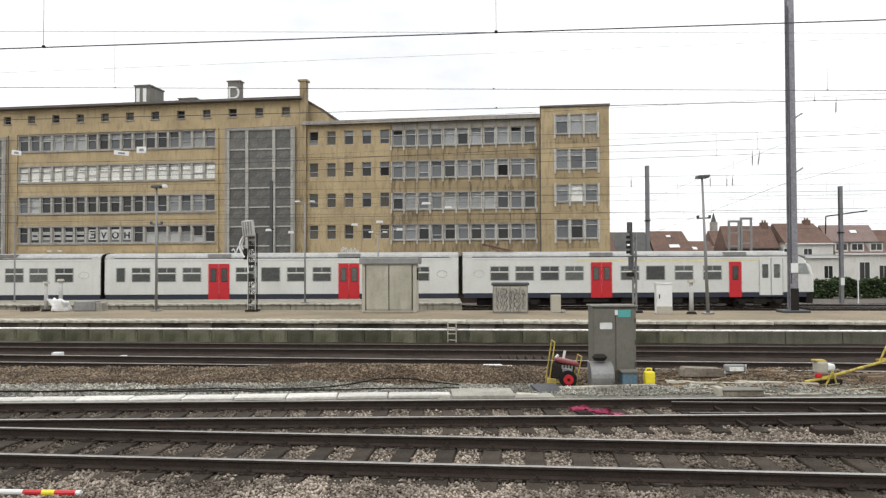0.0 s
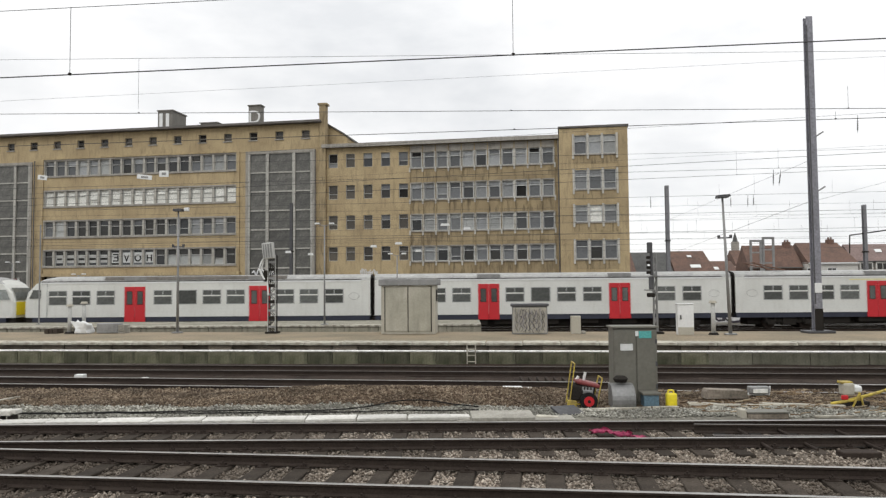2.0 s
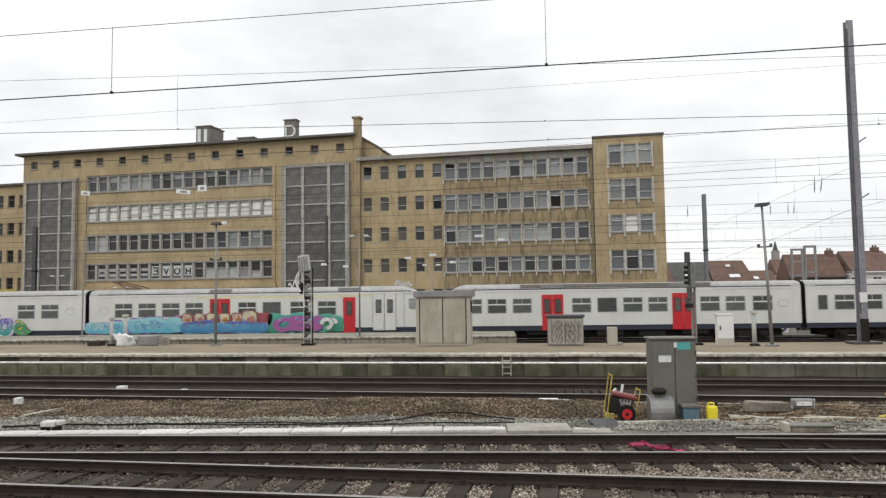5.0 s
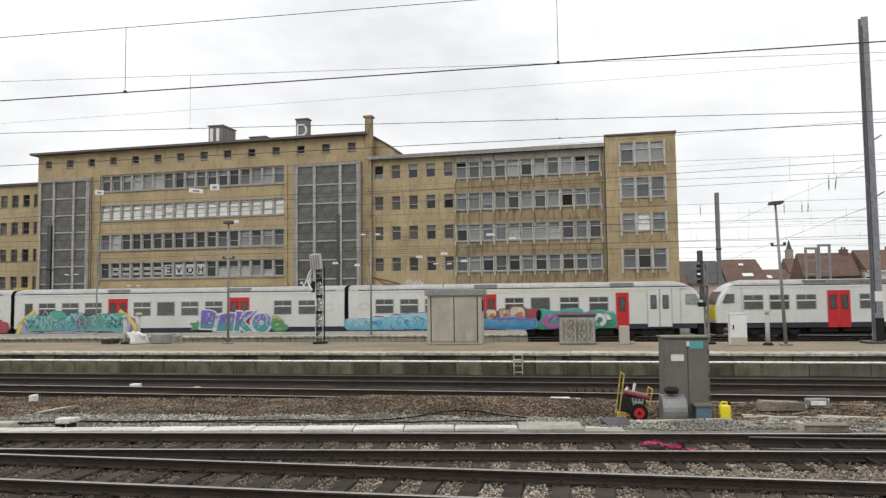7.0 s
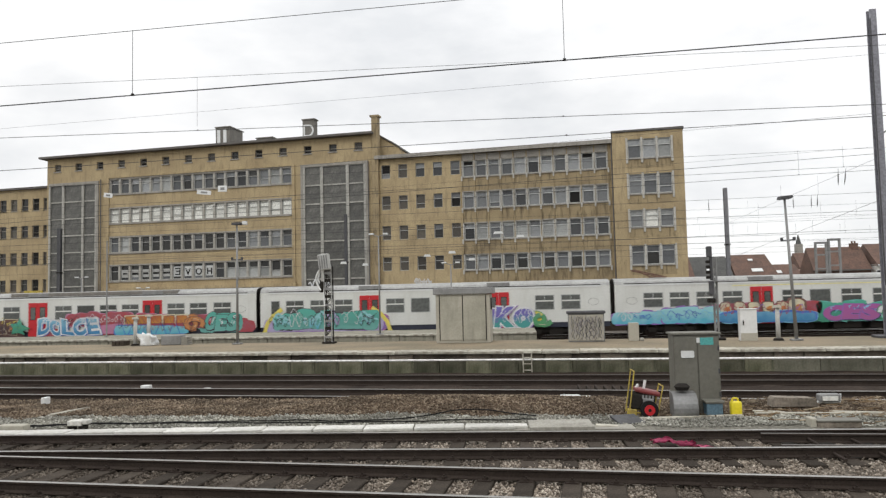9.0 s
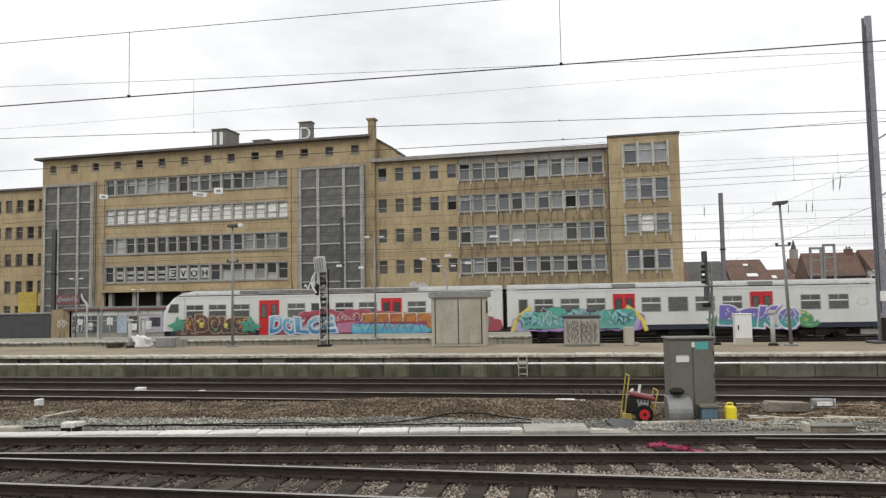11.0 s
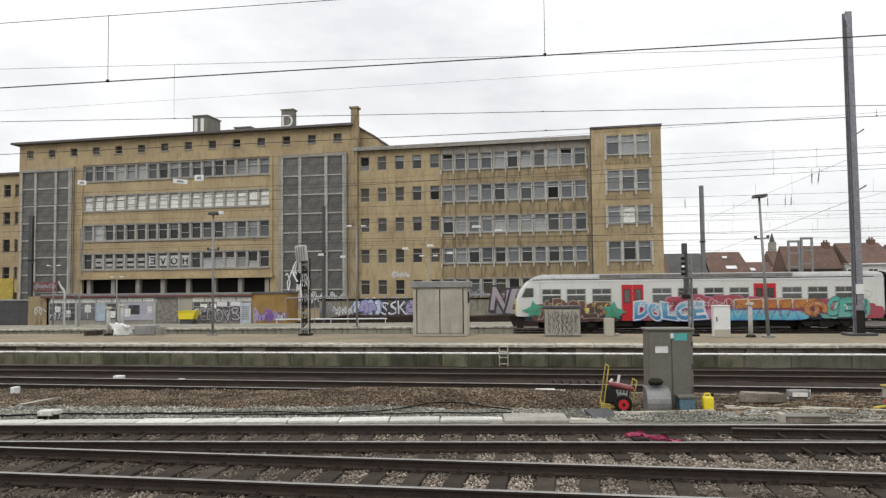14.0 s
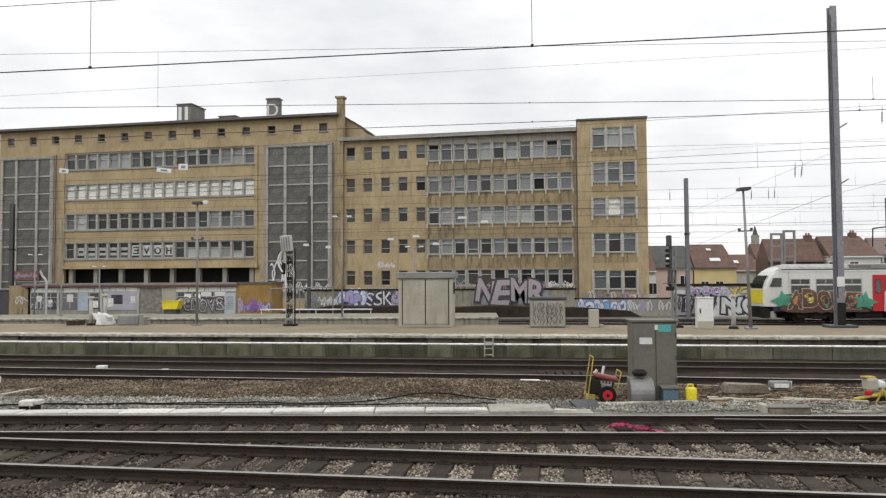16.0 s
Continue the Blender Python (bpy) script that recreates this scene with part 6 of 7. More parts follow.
def build_generator():
    g = thing("generator", pose(2.62, 16.55, -0.185, 0, 5, 0), "portable generator on a yellow tube trolley with one red wheel", "generator")
    part("engine", bbox(-0.27, 0.25, -0.2, 0.2, 0.16, 0.50, 0.04), M_BLACK, g, "black engine block")
    part("tank", bbox(-0.26, 0.28, -0.2, 0.2, 0.503, 0.60, 0.04), M_DKRED, g, "dark red fuel tank", pose(0, 0, 0, 0, 8, 0))
    part("fuel_drip_plate", bbox(-0.34, -0.14, -0.27, -0.2, 0.02, 0.17, 0.02), M_DIRTYYEL, g, "dented yellow plate")
    part("vent_plate", boxes(*[(-0.04 + 0.07 * i, 0.0 + 0.07 * i, -0.212, -0.201, 0.40, 0.48) for i in range(4)]), M_GREY, g)
    part("muffler", bbox(-0.02, 0.2, -0.26, -0.2, 0.32, 0.42, 0.02), M_GREY, g)
    fr = [((-0.30, -0.24, 0.0), (-0.24, -0.24, 0.97)), ((-0.30, 0.24, 0.0), (-0.24, 0.24, 0.97)), ((0.30, -0.24, 0.08), (0.38, -0.24, 0.70)), ((0.30, 0.24, 0.08), (0.38, 0.24, 0.70)), ((-0.24, -0.24, 0.97), (-0.24, 0.24, 0.97)), ((0.38, -0.24, 0.70), (0.38, 0.24, 0.70)), ((-0.3, -0.24, 0.1), (0.32, -0.24, 0.1)), ((-0.3, 0.24, 0.1), (0.32, 0.24, 0.1))]
    part("frame", tubes(fr, 0.014), M_DIRTYYEL, g, "yellow tube frame")
    part("pipe", tubes([((0.02, 0, 0.6), (0.04, 0, 0.78)), ((-0.15, 0.0, 0.6), (-0.10, 0, 0.68))], 0.03), M_WHITE, g)
    bm = bmesh.new()
    tube(bm, (0, -0.05, 0), (0, 0.05, 0), 0.19, None, 24)
    w = part("wheel", bm, M_RUBBER, g, "black tyre", pose(0.11, -0.3, 0.19))
    bm = bmesh.new()
    tube(bm, (0, -0.065, 0), (0, -0.04, 0), 0.11, None, 20)
    part("rim", bm, M_RED, w, "red rim")
    bm = bmesh.new()
    tube(bm, (0, -0.08, 0), (0, -0.06, 0), 0.035, None, 10)
    part("hub", bm, M_BLACK, w)


build_big_cabinet()
build_generator()


def build_trough():
    t = thing("cable_trough", pose(0, 14.75, -0.2, 0, 0, 2.9), "concrete cable trough with pale lids along the track", "cable trough", "", "structure")
    part("channel", boxes((-24, 2.2, -0.24, 0.24, 0, 0.10)), M_CONC, t)
    lid = mesh("trough_lid", bbox(-0.485, 0.485, -0.22, 0.22, 0.0, 0.06, 0.01, 1), M_LID)
    rng = random.Random(6)
    for i in range(24):
        x = -22.6 + i
        if i == 23:
            continue
        piece("trough_lid", lid, t, pose(x, rng.uniform(-0.02, 0.02), 0.105, rng.uniform(-1, 1), rng.uniform(-0.8, 0.8), rng.uniform(-1.5, 1.5)))
    s = solid("concrete_slab", bbox(-0.62, 0.62, -0.42, 0.42, 0, 0.08, 0.015), M_CONC, pose(0.78, 14.87, -0.11, 0, 0, 2), "flat grey concrete slab on the ballast", "slab")
    solid("concrete_slab", bbox(-0.19, 0.19, -0.14, 0.14, 0, 0.06, 0.012), M_LID, pose(-0.06, 14.78, -0.10, 1, 2, 5), "small pale lid lying askew", "slab")
    solid("concrete_slab", bbox(-0.25, 0.25, -0.12, 0.12, 0, 0.06, 0.015), M_COPING, pose(1.72, 14.95, -0.15, 0, 3, -8), "small pale broken slab", "slab")
    solid("steel_plate", bbox(-0.28, 0.28, -0.25, 0.25, 0, 0.05, 0.01), M_DARKGREY, pose(2.2, 15.7, -0.14, 12, 0, 20), "dark steel plate leaning in the ballast", "plate")


build_trough()


# ---- overhead line ----
def wire(y, x0, z0, x1, z1, r, label="thin dark overhead wire", droppers=(), knots=()):
    """A wire through two points of the plane y, drawn on to both sides."""
    k = (z1 - z0) / (x1 - x0)
    f = lambda x: z0 + k * (x - x0)
    xa, xb, n = -75.0, 75.0, 12
    t = thing("overhead_wire", pose(0, y, 0), label, "wire", "overhead wires")
    bm = bmesh.new()
    cord(bm, [(xa + (xb - xa) * i / n, 0, f(xa + (xb - xa) * i / n)) for i in range(n + 1)], r)
    part("wire", bm, M_WIRE, t)
    for x, top in droppers:
        part("dropper", tubes([((x, 0, f(x)), (x, 0, top))], 0.004 + r * 0.15, 5), M_WIRE, t)
    for x in knots:
        part("clamp", bbox(x - r * 2.4, x + r * 2.4, -r * 1.8, r * 1.8, f(x) - r, f(x) + r * 3.2, r * 0.5, 1), M_BLACK, t)
    return f


wire(13.1, -8.84, 6.40, 7.13, 6.86, 0.011, "thick dark feeder cable over the near tracks", droppers=[(-7.13, 7.71), (0.97, 8.4)], knots=(-7.13, 0.97))
wire(13.1, -8.86, 7.64, -5.23, 7.76, 0.006, "carrier wire above the near tracks")
wire(23.0, -15.54, 9.92, -1.09, 9.83, 0.006, "thin grey carrier wire", droppers=[(-10.28, 8.25)])
wire(20.0, -13.49, 7.76, 7.81, 8.52, 0.003, "very thin grey overhead wire")
wire(23.4, -15.77, 8.25, 12.69, 8.03, 0.0095, "contact wire over the middle tracks", droppers=[(12.3, 8.75)], knots=(-10.44, 1.64, 12.3))
wire(38.0, -25.59, 10.04, 20.61, 10.94, 0.017, "dark contact wire behind the platform", droppers=[(19.3, 11.3)], knots=(2.8, 19.3))
wire(38.0, -7.57, 9.76, 20.62, 11.17, 0.007, "thin dark overhead line wire")
wire(40.0, 9.09, 9.27, 21.65, 9.84, 0.005, "thin dark overhead line wire")
wire(41.0, 9.31, 8.75, 22.16, 8.94, 0.010, "dark overhead contact wire", droppers=[(17.6, 10.0)], knots=(17.6,))
wire(41.0, 9.30, 8.34, 22.16, 8.75, 0.011, "dark overhead contact wire", droppers=[(15.3, 9.9), (19.6, 8.9)], knots=(15.3,))
wire(53.0, 12.01, 8.74, 28.60, 8.94, 0.011, "overhead wire above the far track", droppers=[(21.0, 10.2), (18.5, 9.6), (26.5, 9.8)])
wire(53.0, 11.98, 7.04, 28.55, 7.42, 0.006, "thin overhead wire above the far track", droppers=[(12.8 + 2.1 * i + 0.7 * math.sin(i * 3.1), 7.6 + 0.9 * abs(math.sin(i * 2.1))) for i in range(9)])
wire(58.0, 13.09, 6.49, 31.21, 6.49, 0.013, "overhead wire beyond the far track", droppers=[(12.5 + 1.27 * i + 0.5 * math.sin(i * 2.3), 6.9 + 0.7 * abs(math.sin(i * 1.7))) for i in range(18)])
wire(58.0, 13.08, 6.01, 31.19, 5.93, 0.008, "thin overhead wire beyond the far track")
for z, dz, dr in ((9.0, 0.10, (19.0, 24.5)), (8.26, -0.05, ()), (7.78, 0.12, (17.2, 22.0, 27.3)), (6.26, 0.06, (20.3,)), (5.83, -0.04, ()), (5.35, 0.05, ())):
    wire(62.0, 13.0, z, 30.0, z + dz, 0.009, "thin grey overhead wire above the sidings", droppers=[(x, z + 0.6) for x in dr])
g1 = wire(46.0, -30.91, 8.12, -9.17, 9.05, 0.014, "overhead wire crossing before the office building")
# The second of these wires is added to carry the white panels.
g2 = wire(46.0, -27.19, 10.35, -9.17, 10.49, 0.009, "added span wire that carries white panels", droppers=())
g3 = wire(46.0, -12.42, 6.65, 1.86, 6.78, 0.012, "span wire that carries small lamps")
g4 = wire(46.0, -8.81, 5.47, 10.38, 5.71, 0.012, "span wire that carries small lamps")

# Added white panels stand in for pale reflections in a window pane.
for x, z, w, h, g in ((-26.69, 9.61, 0.60, 0.30, g2), (-20.11, 9.56, 0.95, 0.28, g2), (-18.86, 9.76, 0.60, 0.40, g2)):
    t = thing("reflection_panel", pose(x, 46, z, 0, random.uniform(-6, 10), 0), "small white panel standing in for a pale window reflection", "sign", "hanging signs")
    part("panel", bbox(-w / 2, w / 2, -0.03, 0.03, -h / 2, h / 2, 0.01, 1), M_WHITE, t)
    part("print", boxes((-w * 0.22, w * 0.25, -0.036, -0.031, -h * 0.22, h * 0.2)), M_GREY, t, "grey bar across the panel")
    part("cord", tubes([((0, 0, h / 2), (0, 0, g(x) - z))], 0.006, 5), M_WIRE, t)
for x, z, w in ((-10.9, 4.7, 0.36), (-9.49, 4.55, 0.34), (-5.52, 5.01, 0.42), (-3.95, 5.18, 0.46), (-2.71, 4.7, 0.4), (-1.03, 6.32, 0.62), (0.34, 6.06, 0.52)):
    t = thing("hanging_lamp", pose(x, 46, z), "small white lamp hung from a span wire", "lamp", "hanging lamps")
    g = g3 if z > 5.9 else g4
    bm = bmesh.new()
    prism(bm, [(-w / 2, -0.06), (w / 2, -0.06), (w * 0.38, 0.08), (-w * 0.38, 0.08)], -0.12, 0.12)
    part("housing", bm, M_WHITE, t)
    part("cord", tubes([((0, 0, 0.08), (0, 0, g(x) - z))], 0.006, 5), M_WIRE, t)


def insulator(x, y, z, dz=0.55, lean=0.0):
    t = thing("insulator", pose(x, y, z, 0, lean, 0), "dark string insulator on the overhead line", "insulator", "insulators")
    bm = bmesh.new()
    tube(bm, (0, 0, -dz), (0, 0, dz * 1.6), 0.012, None, 5)
    part("rod", bm, M_WIRE, t)
    for i in range(5):
        bm = bmesh.new()
        tube(bm, (0, 0, -0.2 + 0.1 * i), (0, 0, -0.14 + 0.1 * i), 0.042, 0.025, 8)
        part("shed", bm, M_BLACK, t)


for x, y, z, lean in ((17.3, 41.0, 8.25, 2), (17.65, 41.0, 8.26, 8), (20.5, 53, 8.32, 2), (20.9, 53, 8.33, 4), (19.3, 53, 8.3, 0), (20.4, 38.0, 10.55, 2), (13.6, 53, 8.25, 0)):
    insulator(x, y, z, 0.34, lean)


def slant(x0, y0, z0, x1, y1, z1, r=0.02):
    solid("stay_wire", tubes([((x0, y0, z0), (x1, y1, z1))], r, 6), M_WIRE, pose(0, 0, 0), "slanting steel stay of the overhead line", "wire", "stays")


slant(14.5, 30.9, 7.6, 16.6, 60, 7.6, 0.006)
slant(14.5, 30.9, 5.9, 16.6, 60, 4.8, 0.008)
slant(14.6, 30.8, 5.9, 21.5, 36, 7.6, 0.006)


def far_mast(x, y, z1, w=0.28, arm=False, material=M_FARMAST):
    t = thing("catenary_mast", pose(x, y, -0.88), "distant grey steel catenary mast", "mast", "distant masts")
    h = z1 + 0.88
    bm = boxes((-w / 2, w / 2, -0.15, -0.11, 0, h), (-w / 2, w / 2, 0.11, 0.15, 0, h), (-0.02, 0.02, -0.109, 0.109, 0, h))
    part("column", bm, material, t)
    part("collar", boxes((-w / 2 - 0.06, w / 2 + 0.06, -0.2, 0.2, h * 0.6, h * 0.6 + 0.1)), M_BLACK, t)
    if arm:
        part("cross_arm", tubes([((-1.2, 0, h - 2.45), (0, 0, h - 2.3)), ((0, 0, h - 2.3), (2.2, 0, h - 2.0)), ((-1.2, 0, h - 2.45), (-1.25, 0, h - 3.9))], 0.05), M_BLACK, t)
        part("plate", bbox(-0.16, 0.16, -0.2, -0.17, 1.55, 2.15, 0.01, 1), M_WHITE, t)


far_mast(16.7, 60, 10.48)
far_mast(32.45, 60, 8.74, 0.26, True)
far_mast(-41.5, 63.5, 9.4, 0.34, material=M_DARKGREY)
far_mast(-14.8, 63.5, 9.8, 0.24, material=M_DARKGREY)
for yy in (13.1, 20.0, 23.2, 38.0, 40.5, 46.0, 53.0, 58.0, 62.0):
    for xx in (-75, 75):
        far_mast(xx, yy, 13.0 if yy > 30 else 10.5)
for x, y in ((32.15, 78), (30.85, 78)):
    t = thing("portal_frame", pose(x, y, -0.88), "grey steel portal frame standing between the roofs", "mast", "portal frames")
    h = 8.2 if x > 31.5 else 7.9
    part("frame", boxes((-0.62, -0.42, -0.1, 0.1, 0, h), (0.42, 0.62, -0.1, 0.1, 0, h), (-0.419, 0.419, -0.1, 0.1, h - 0.22, h), (-0.419, 0.419, -0.1, 0.1, h - 1.4, h - 1.25), (-0.419, 0.419, -0.1, 0.1, h - 2.8, h - 2.65)), M_GREY, t)
t = thing("slim_pole", pose(-27.1, 46.6, 0.25), "slim grey steel pole on the low platform", "pole")
part("pole", tubes([((0, 0, 0), (0, 0, 6.4))], 0.05), M_GREY, t)
part("foot", boxes((-0.12, 0.12, -0.12, 0.12, 0, 0.05)), M_GREY, t)
t = thing("vent_pipe", pose(-36.9, 61.2, -0.88), "white pipe with a bent head beside the shed", "pipe")
part("pipe", cord(bmesh.new(), [(0, 0, 0), (0, 0, 3.3), (-0.1, 0, 3.55), (-0.35, 0, 3.8), (-0.5, 0, 4.1), (-0.5, 0, 4.35)], 0.09), M_FRAME_PALE, t)
part("foot", boxes((-0.16, 0.16, -0.16, 0.16, 0, 0.05)), M_GREY, t)
t = thing("thin_post", pose(33.8, 60, -0.88), "thin white post before the hedge", "post")
part("pole", tubes([((0, 0, 0), (0, 0, 3.8))], 0.05), M_WHITE, t)


# ---- houses behind ----
def house(x0, x1, y, eave, ridge, wall, roof, label, depth=9.0, wins=(), dormers=(), skylights=(), cut=0.0, chimneys=()):
    """A terraced house: wall, pitched roof with its slope to the tracks, windows, dormers."""
    t = thing("house", pose(0, y, -0.88), label, "house", "houses beyond the tracks")
    Z = 0.88
    part("wall", boxes((x0 + 0.01, x1 - 0.01, 0, depth, 0, eave + Z)), wall, t)
    bm = bmesh.new()
    e, r, d2 = eave + Z, ridge + Z, depth / 2
    v = [bm.verts.new(p) for p in ((x0, -0.35, e - 0.05), (x1, -0.35, e - 0.05), (x1 - cut, d2, r), (x0 + cut * 0.3, d2, r), (x0, depth, e), (x1, depth, e), (x0, -0.35, e - 0.2), (x1, -0.35, e - 0.2), (x0, depth, e - 0.2), (x1, depth, e - 0.2))]
    for f in ((0, 1, 2, 3), (3, 2, 5, 4), (0, 3, 4, 8, 6), (1, 7, 9, 5, 2), (0, 6, 7, 1), (4, 5, 9, 8), (6, 8, 9, 7)):
        bm.faces.new([v[i] for i in f])
    part("roof", bm, roof, t)
    part("gutter", boxes((x0, x1, -0.5, -0.355, e - 0.22, e - 0.04)), M_WHITE if wall is M_PLASTER else M_ROOF, t)
    for x, z, w, h in wins:
        o = part("window", boxes((x - w / 2 - 0.08, x + w / 2 + 0.08, -0.06, -0.003, z + Z - 0.08, z + Z + h + 0.08)), M_WHITE, t)
        part("pane", boxes((x - w / 2, x - 0.03, -0.075, -0.062, z + Z, z + Z + h), (x + 0.03, x + w / 2, -0.075, -0.062, z + Z, z + Z + h)), M_GLASS_DARK, o)
    for x in dormers:
        z = e + 0.25
        o = part("dormer", boxes((x - 1.0, x + 1.0, -0.1, 3.0, z, z + 1.35)), M_PLASTER, t)
        part("dormer_roof", boxes((x - 1.15, x + 1.15, -0.3, 3.2, z + 1.353, z + 1.5)), M_SLATE, o)
        part("pane", boxes((x - 0.8, x - 0.06, -0.13, -0.103, z + 0.25, z + 1.15), (x + 0.06, x + 0.8, -0.13, -0.103, z + 0.25, z + 1.15)), M_GLASS_DARK, o)
    for u, s, w, h in skylights:
        x = x0 + (x1 - x0) * u
        zz, yy = e + (r - e) * s, -0.35 + (d2 + 0.35) * s
        ang = math.degrees(math.atan2(r - e, d2 + 0.35))
        part("skylight", bbox(-w / 2, w / 2, -h / 2, h / 2, 0.01, 0.1, 0.01, 1), M_WHITE, t, "pale roof window", pose(x, yy, zz, ang, 0, 0))
    for u in chimneys:
        x = x0 + (x1 - x0) * u
        part("chimney", boxes((x - 0.5, x + 0.5, d2 - 0.4, d2 + 0.4, r - 1.0, r + 0.5), (x - 0.3, x - 0.1, d2 - 0.1, d2 + 0.1, r + 0.5, r + 0.85), (x + 0.1, x + 0.3, d2 - 0.1, d2 + 0.1, r + 0.5, r + 0.85)), M_TILE, t, "brick chimney")


house(24.0, 26.5, 112, 3.5, 7.5, M_PLASTER, M_TILE, "narrow white house with red tiled roof", wins=((26.0, 0.0, 1.1, 1.6),))
house(26.7, 32.8, 115, 4.05, 7.55, M_PLASTER_PINK, M_SLATE, "pink house with dark slate roof", skylights=((0.5, 0.35, 1.2, 0.7),), wins=((29.5, 1.2, 1.2, 1.5), (31.5, 1.2, 1.2, 1.5)))
house(33.0, 39.4, 115, 4.05, 7.7, M_PLASTER_YEL, M_TILE, "yellow house with brown tiled roof and roof windows", skylights=((0.5, 0.75, 0.7, 0.5), (0.55, 0.3, 1.6, 0.8)), wins=((34.6, 0.6, 1.1, 1.2), (36.8, 0.6, 1.1, 1.2)), cut=0.6)
house(39.6, 45.0, 120, 3.6, 6.2, M_PLASTER, M_TILE, "low house with patched brown roof", skylights=((0.35, 0.5, 1.3, 0.9),))
house(43.4, 51.6, 113, 4.9, 8.3, M_TILE, M_TILE, "brick house with broad red-brown tiled roof", depth=5.0, chimneys=(0.85,), cut=0.3)
house(51.9, 59.4, 112, 5.5, 8.7, M_PLASTER, M_TILE, "white house with bright red-brown tiled roof", chimneys=(0.75,), wins=((52.5, 3.4, 1.2, 1.2), (55.5, 3.4, 1.2, 1.2)), cut=0.8)
house(59.5, 67.4, 112, 3.9, 8.4, M_PLASTER, mat("faded_tiles", (0.22, 0.16, 0.145), 0.9, scale=0.6, fine=5, bump=0.3), "white terraced house with faded tiled roof and dormers", dormers=(60.6, 63.0, 65.9), wins=((60.3, -0.4, 1.3, 2.6), (64.1, -0.4, 1.5, 2.9), (67.0, -0.4, 1.3, 2.4)), skylights=((0.6, 0.75, 1.0, 0.7),))
house(67.5, 78.0, 112, 3.9, 7.6, M_PLASTER, M_TILE, "white terraced house with tiled roof", dormers=(70.0, 74.0), wins=((70.5, -0.4, 1.3, 2.4),))
house(53.0, 58.2, 108, 3.4, 3.7, M_PLASTER, M_GREY, "low white annex with flat grey roof", depth=3.5, wins=((56.5, 0.2, 1.2, 1.8),))
t = thing("church_tower", pose(92, 250, -0.88), "distant pale church tower", "tower")
part("shaft", boxes((-1.7, 1.7, -1.5, 1.5, 0, 13.5), (-1.0, 1.0, -1.0, 1.0, 13.503, 17.2)), M_STONE, t)
bm = bmesh.new()
tube(bm, (0, 0, 17.2), (0, 0, 20.2), 0.95, 0.15, 8)
part("spire", bm, M_SLATE, t)
# far roofs that close the distance
for i, (x0, x1, y, rdg) in enumerate(((70, 120, 190, 11), (-160, -60, 190, 8), (100, 220, 260, 12), (20, 60, 200, 8.5))):
    house(x0, x1, y, rdg - 4, rdg, M_PLASTER_PINK, M_TILE, "distant row of tiled roofs", chimneys=(0.2, 0.5, 0.8))


def build_hedge():
    rng = np.random.RandomState(2)
    n = 9000
    pts = np.stack([rng.uniform(24, 62, n), rng.uniform(69.2, 70.8, n), rng.uniform(-0.85, 0.95, n)], 1)
    pts[:, 2] += 0.12 * np.sin(pts[:, 0] * 1.7) + 0.08 * np.sin(pts[:, 0] * 4.1)
    spots = np.concatenate([pts, np.full((n, 1), 0.13)], 1)
    ob = stone_field("hedge", M_HEDGE, spots, "clipped dark green hedge behind the tracks", 9)
    tagged(ob, category="hedge")


build_hedge()


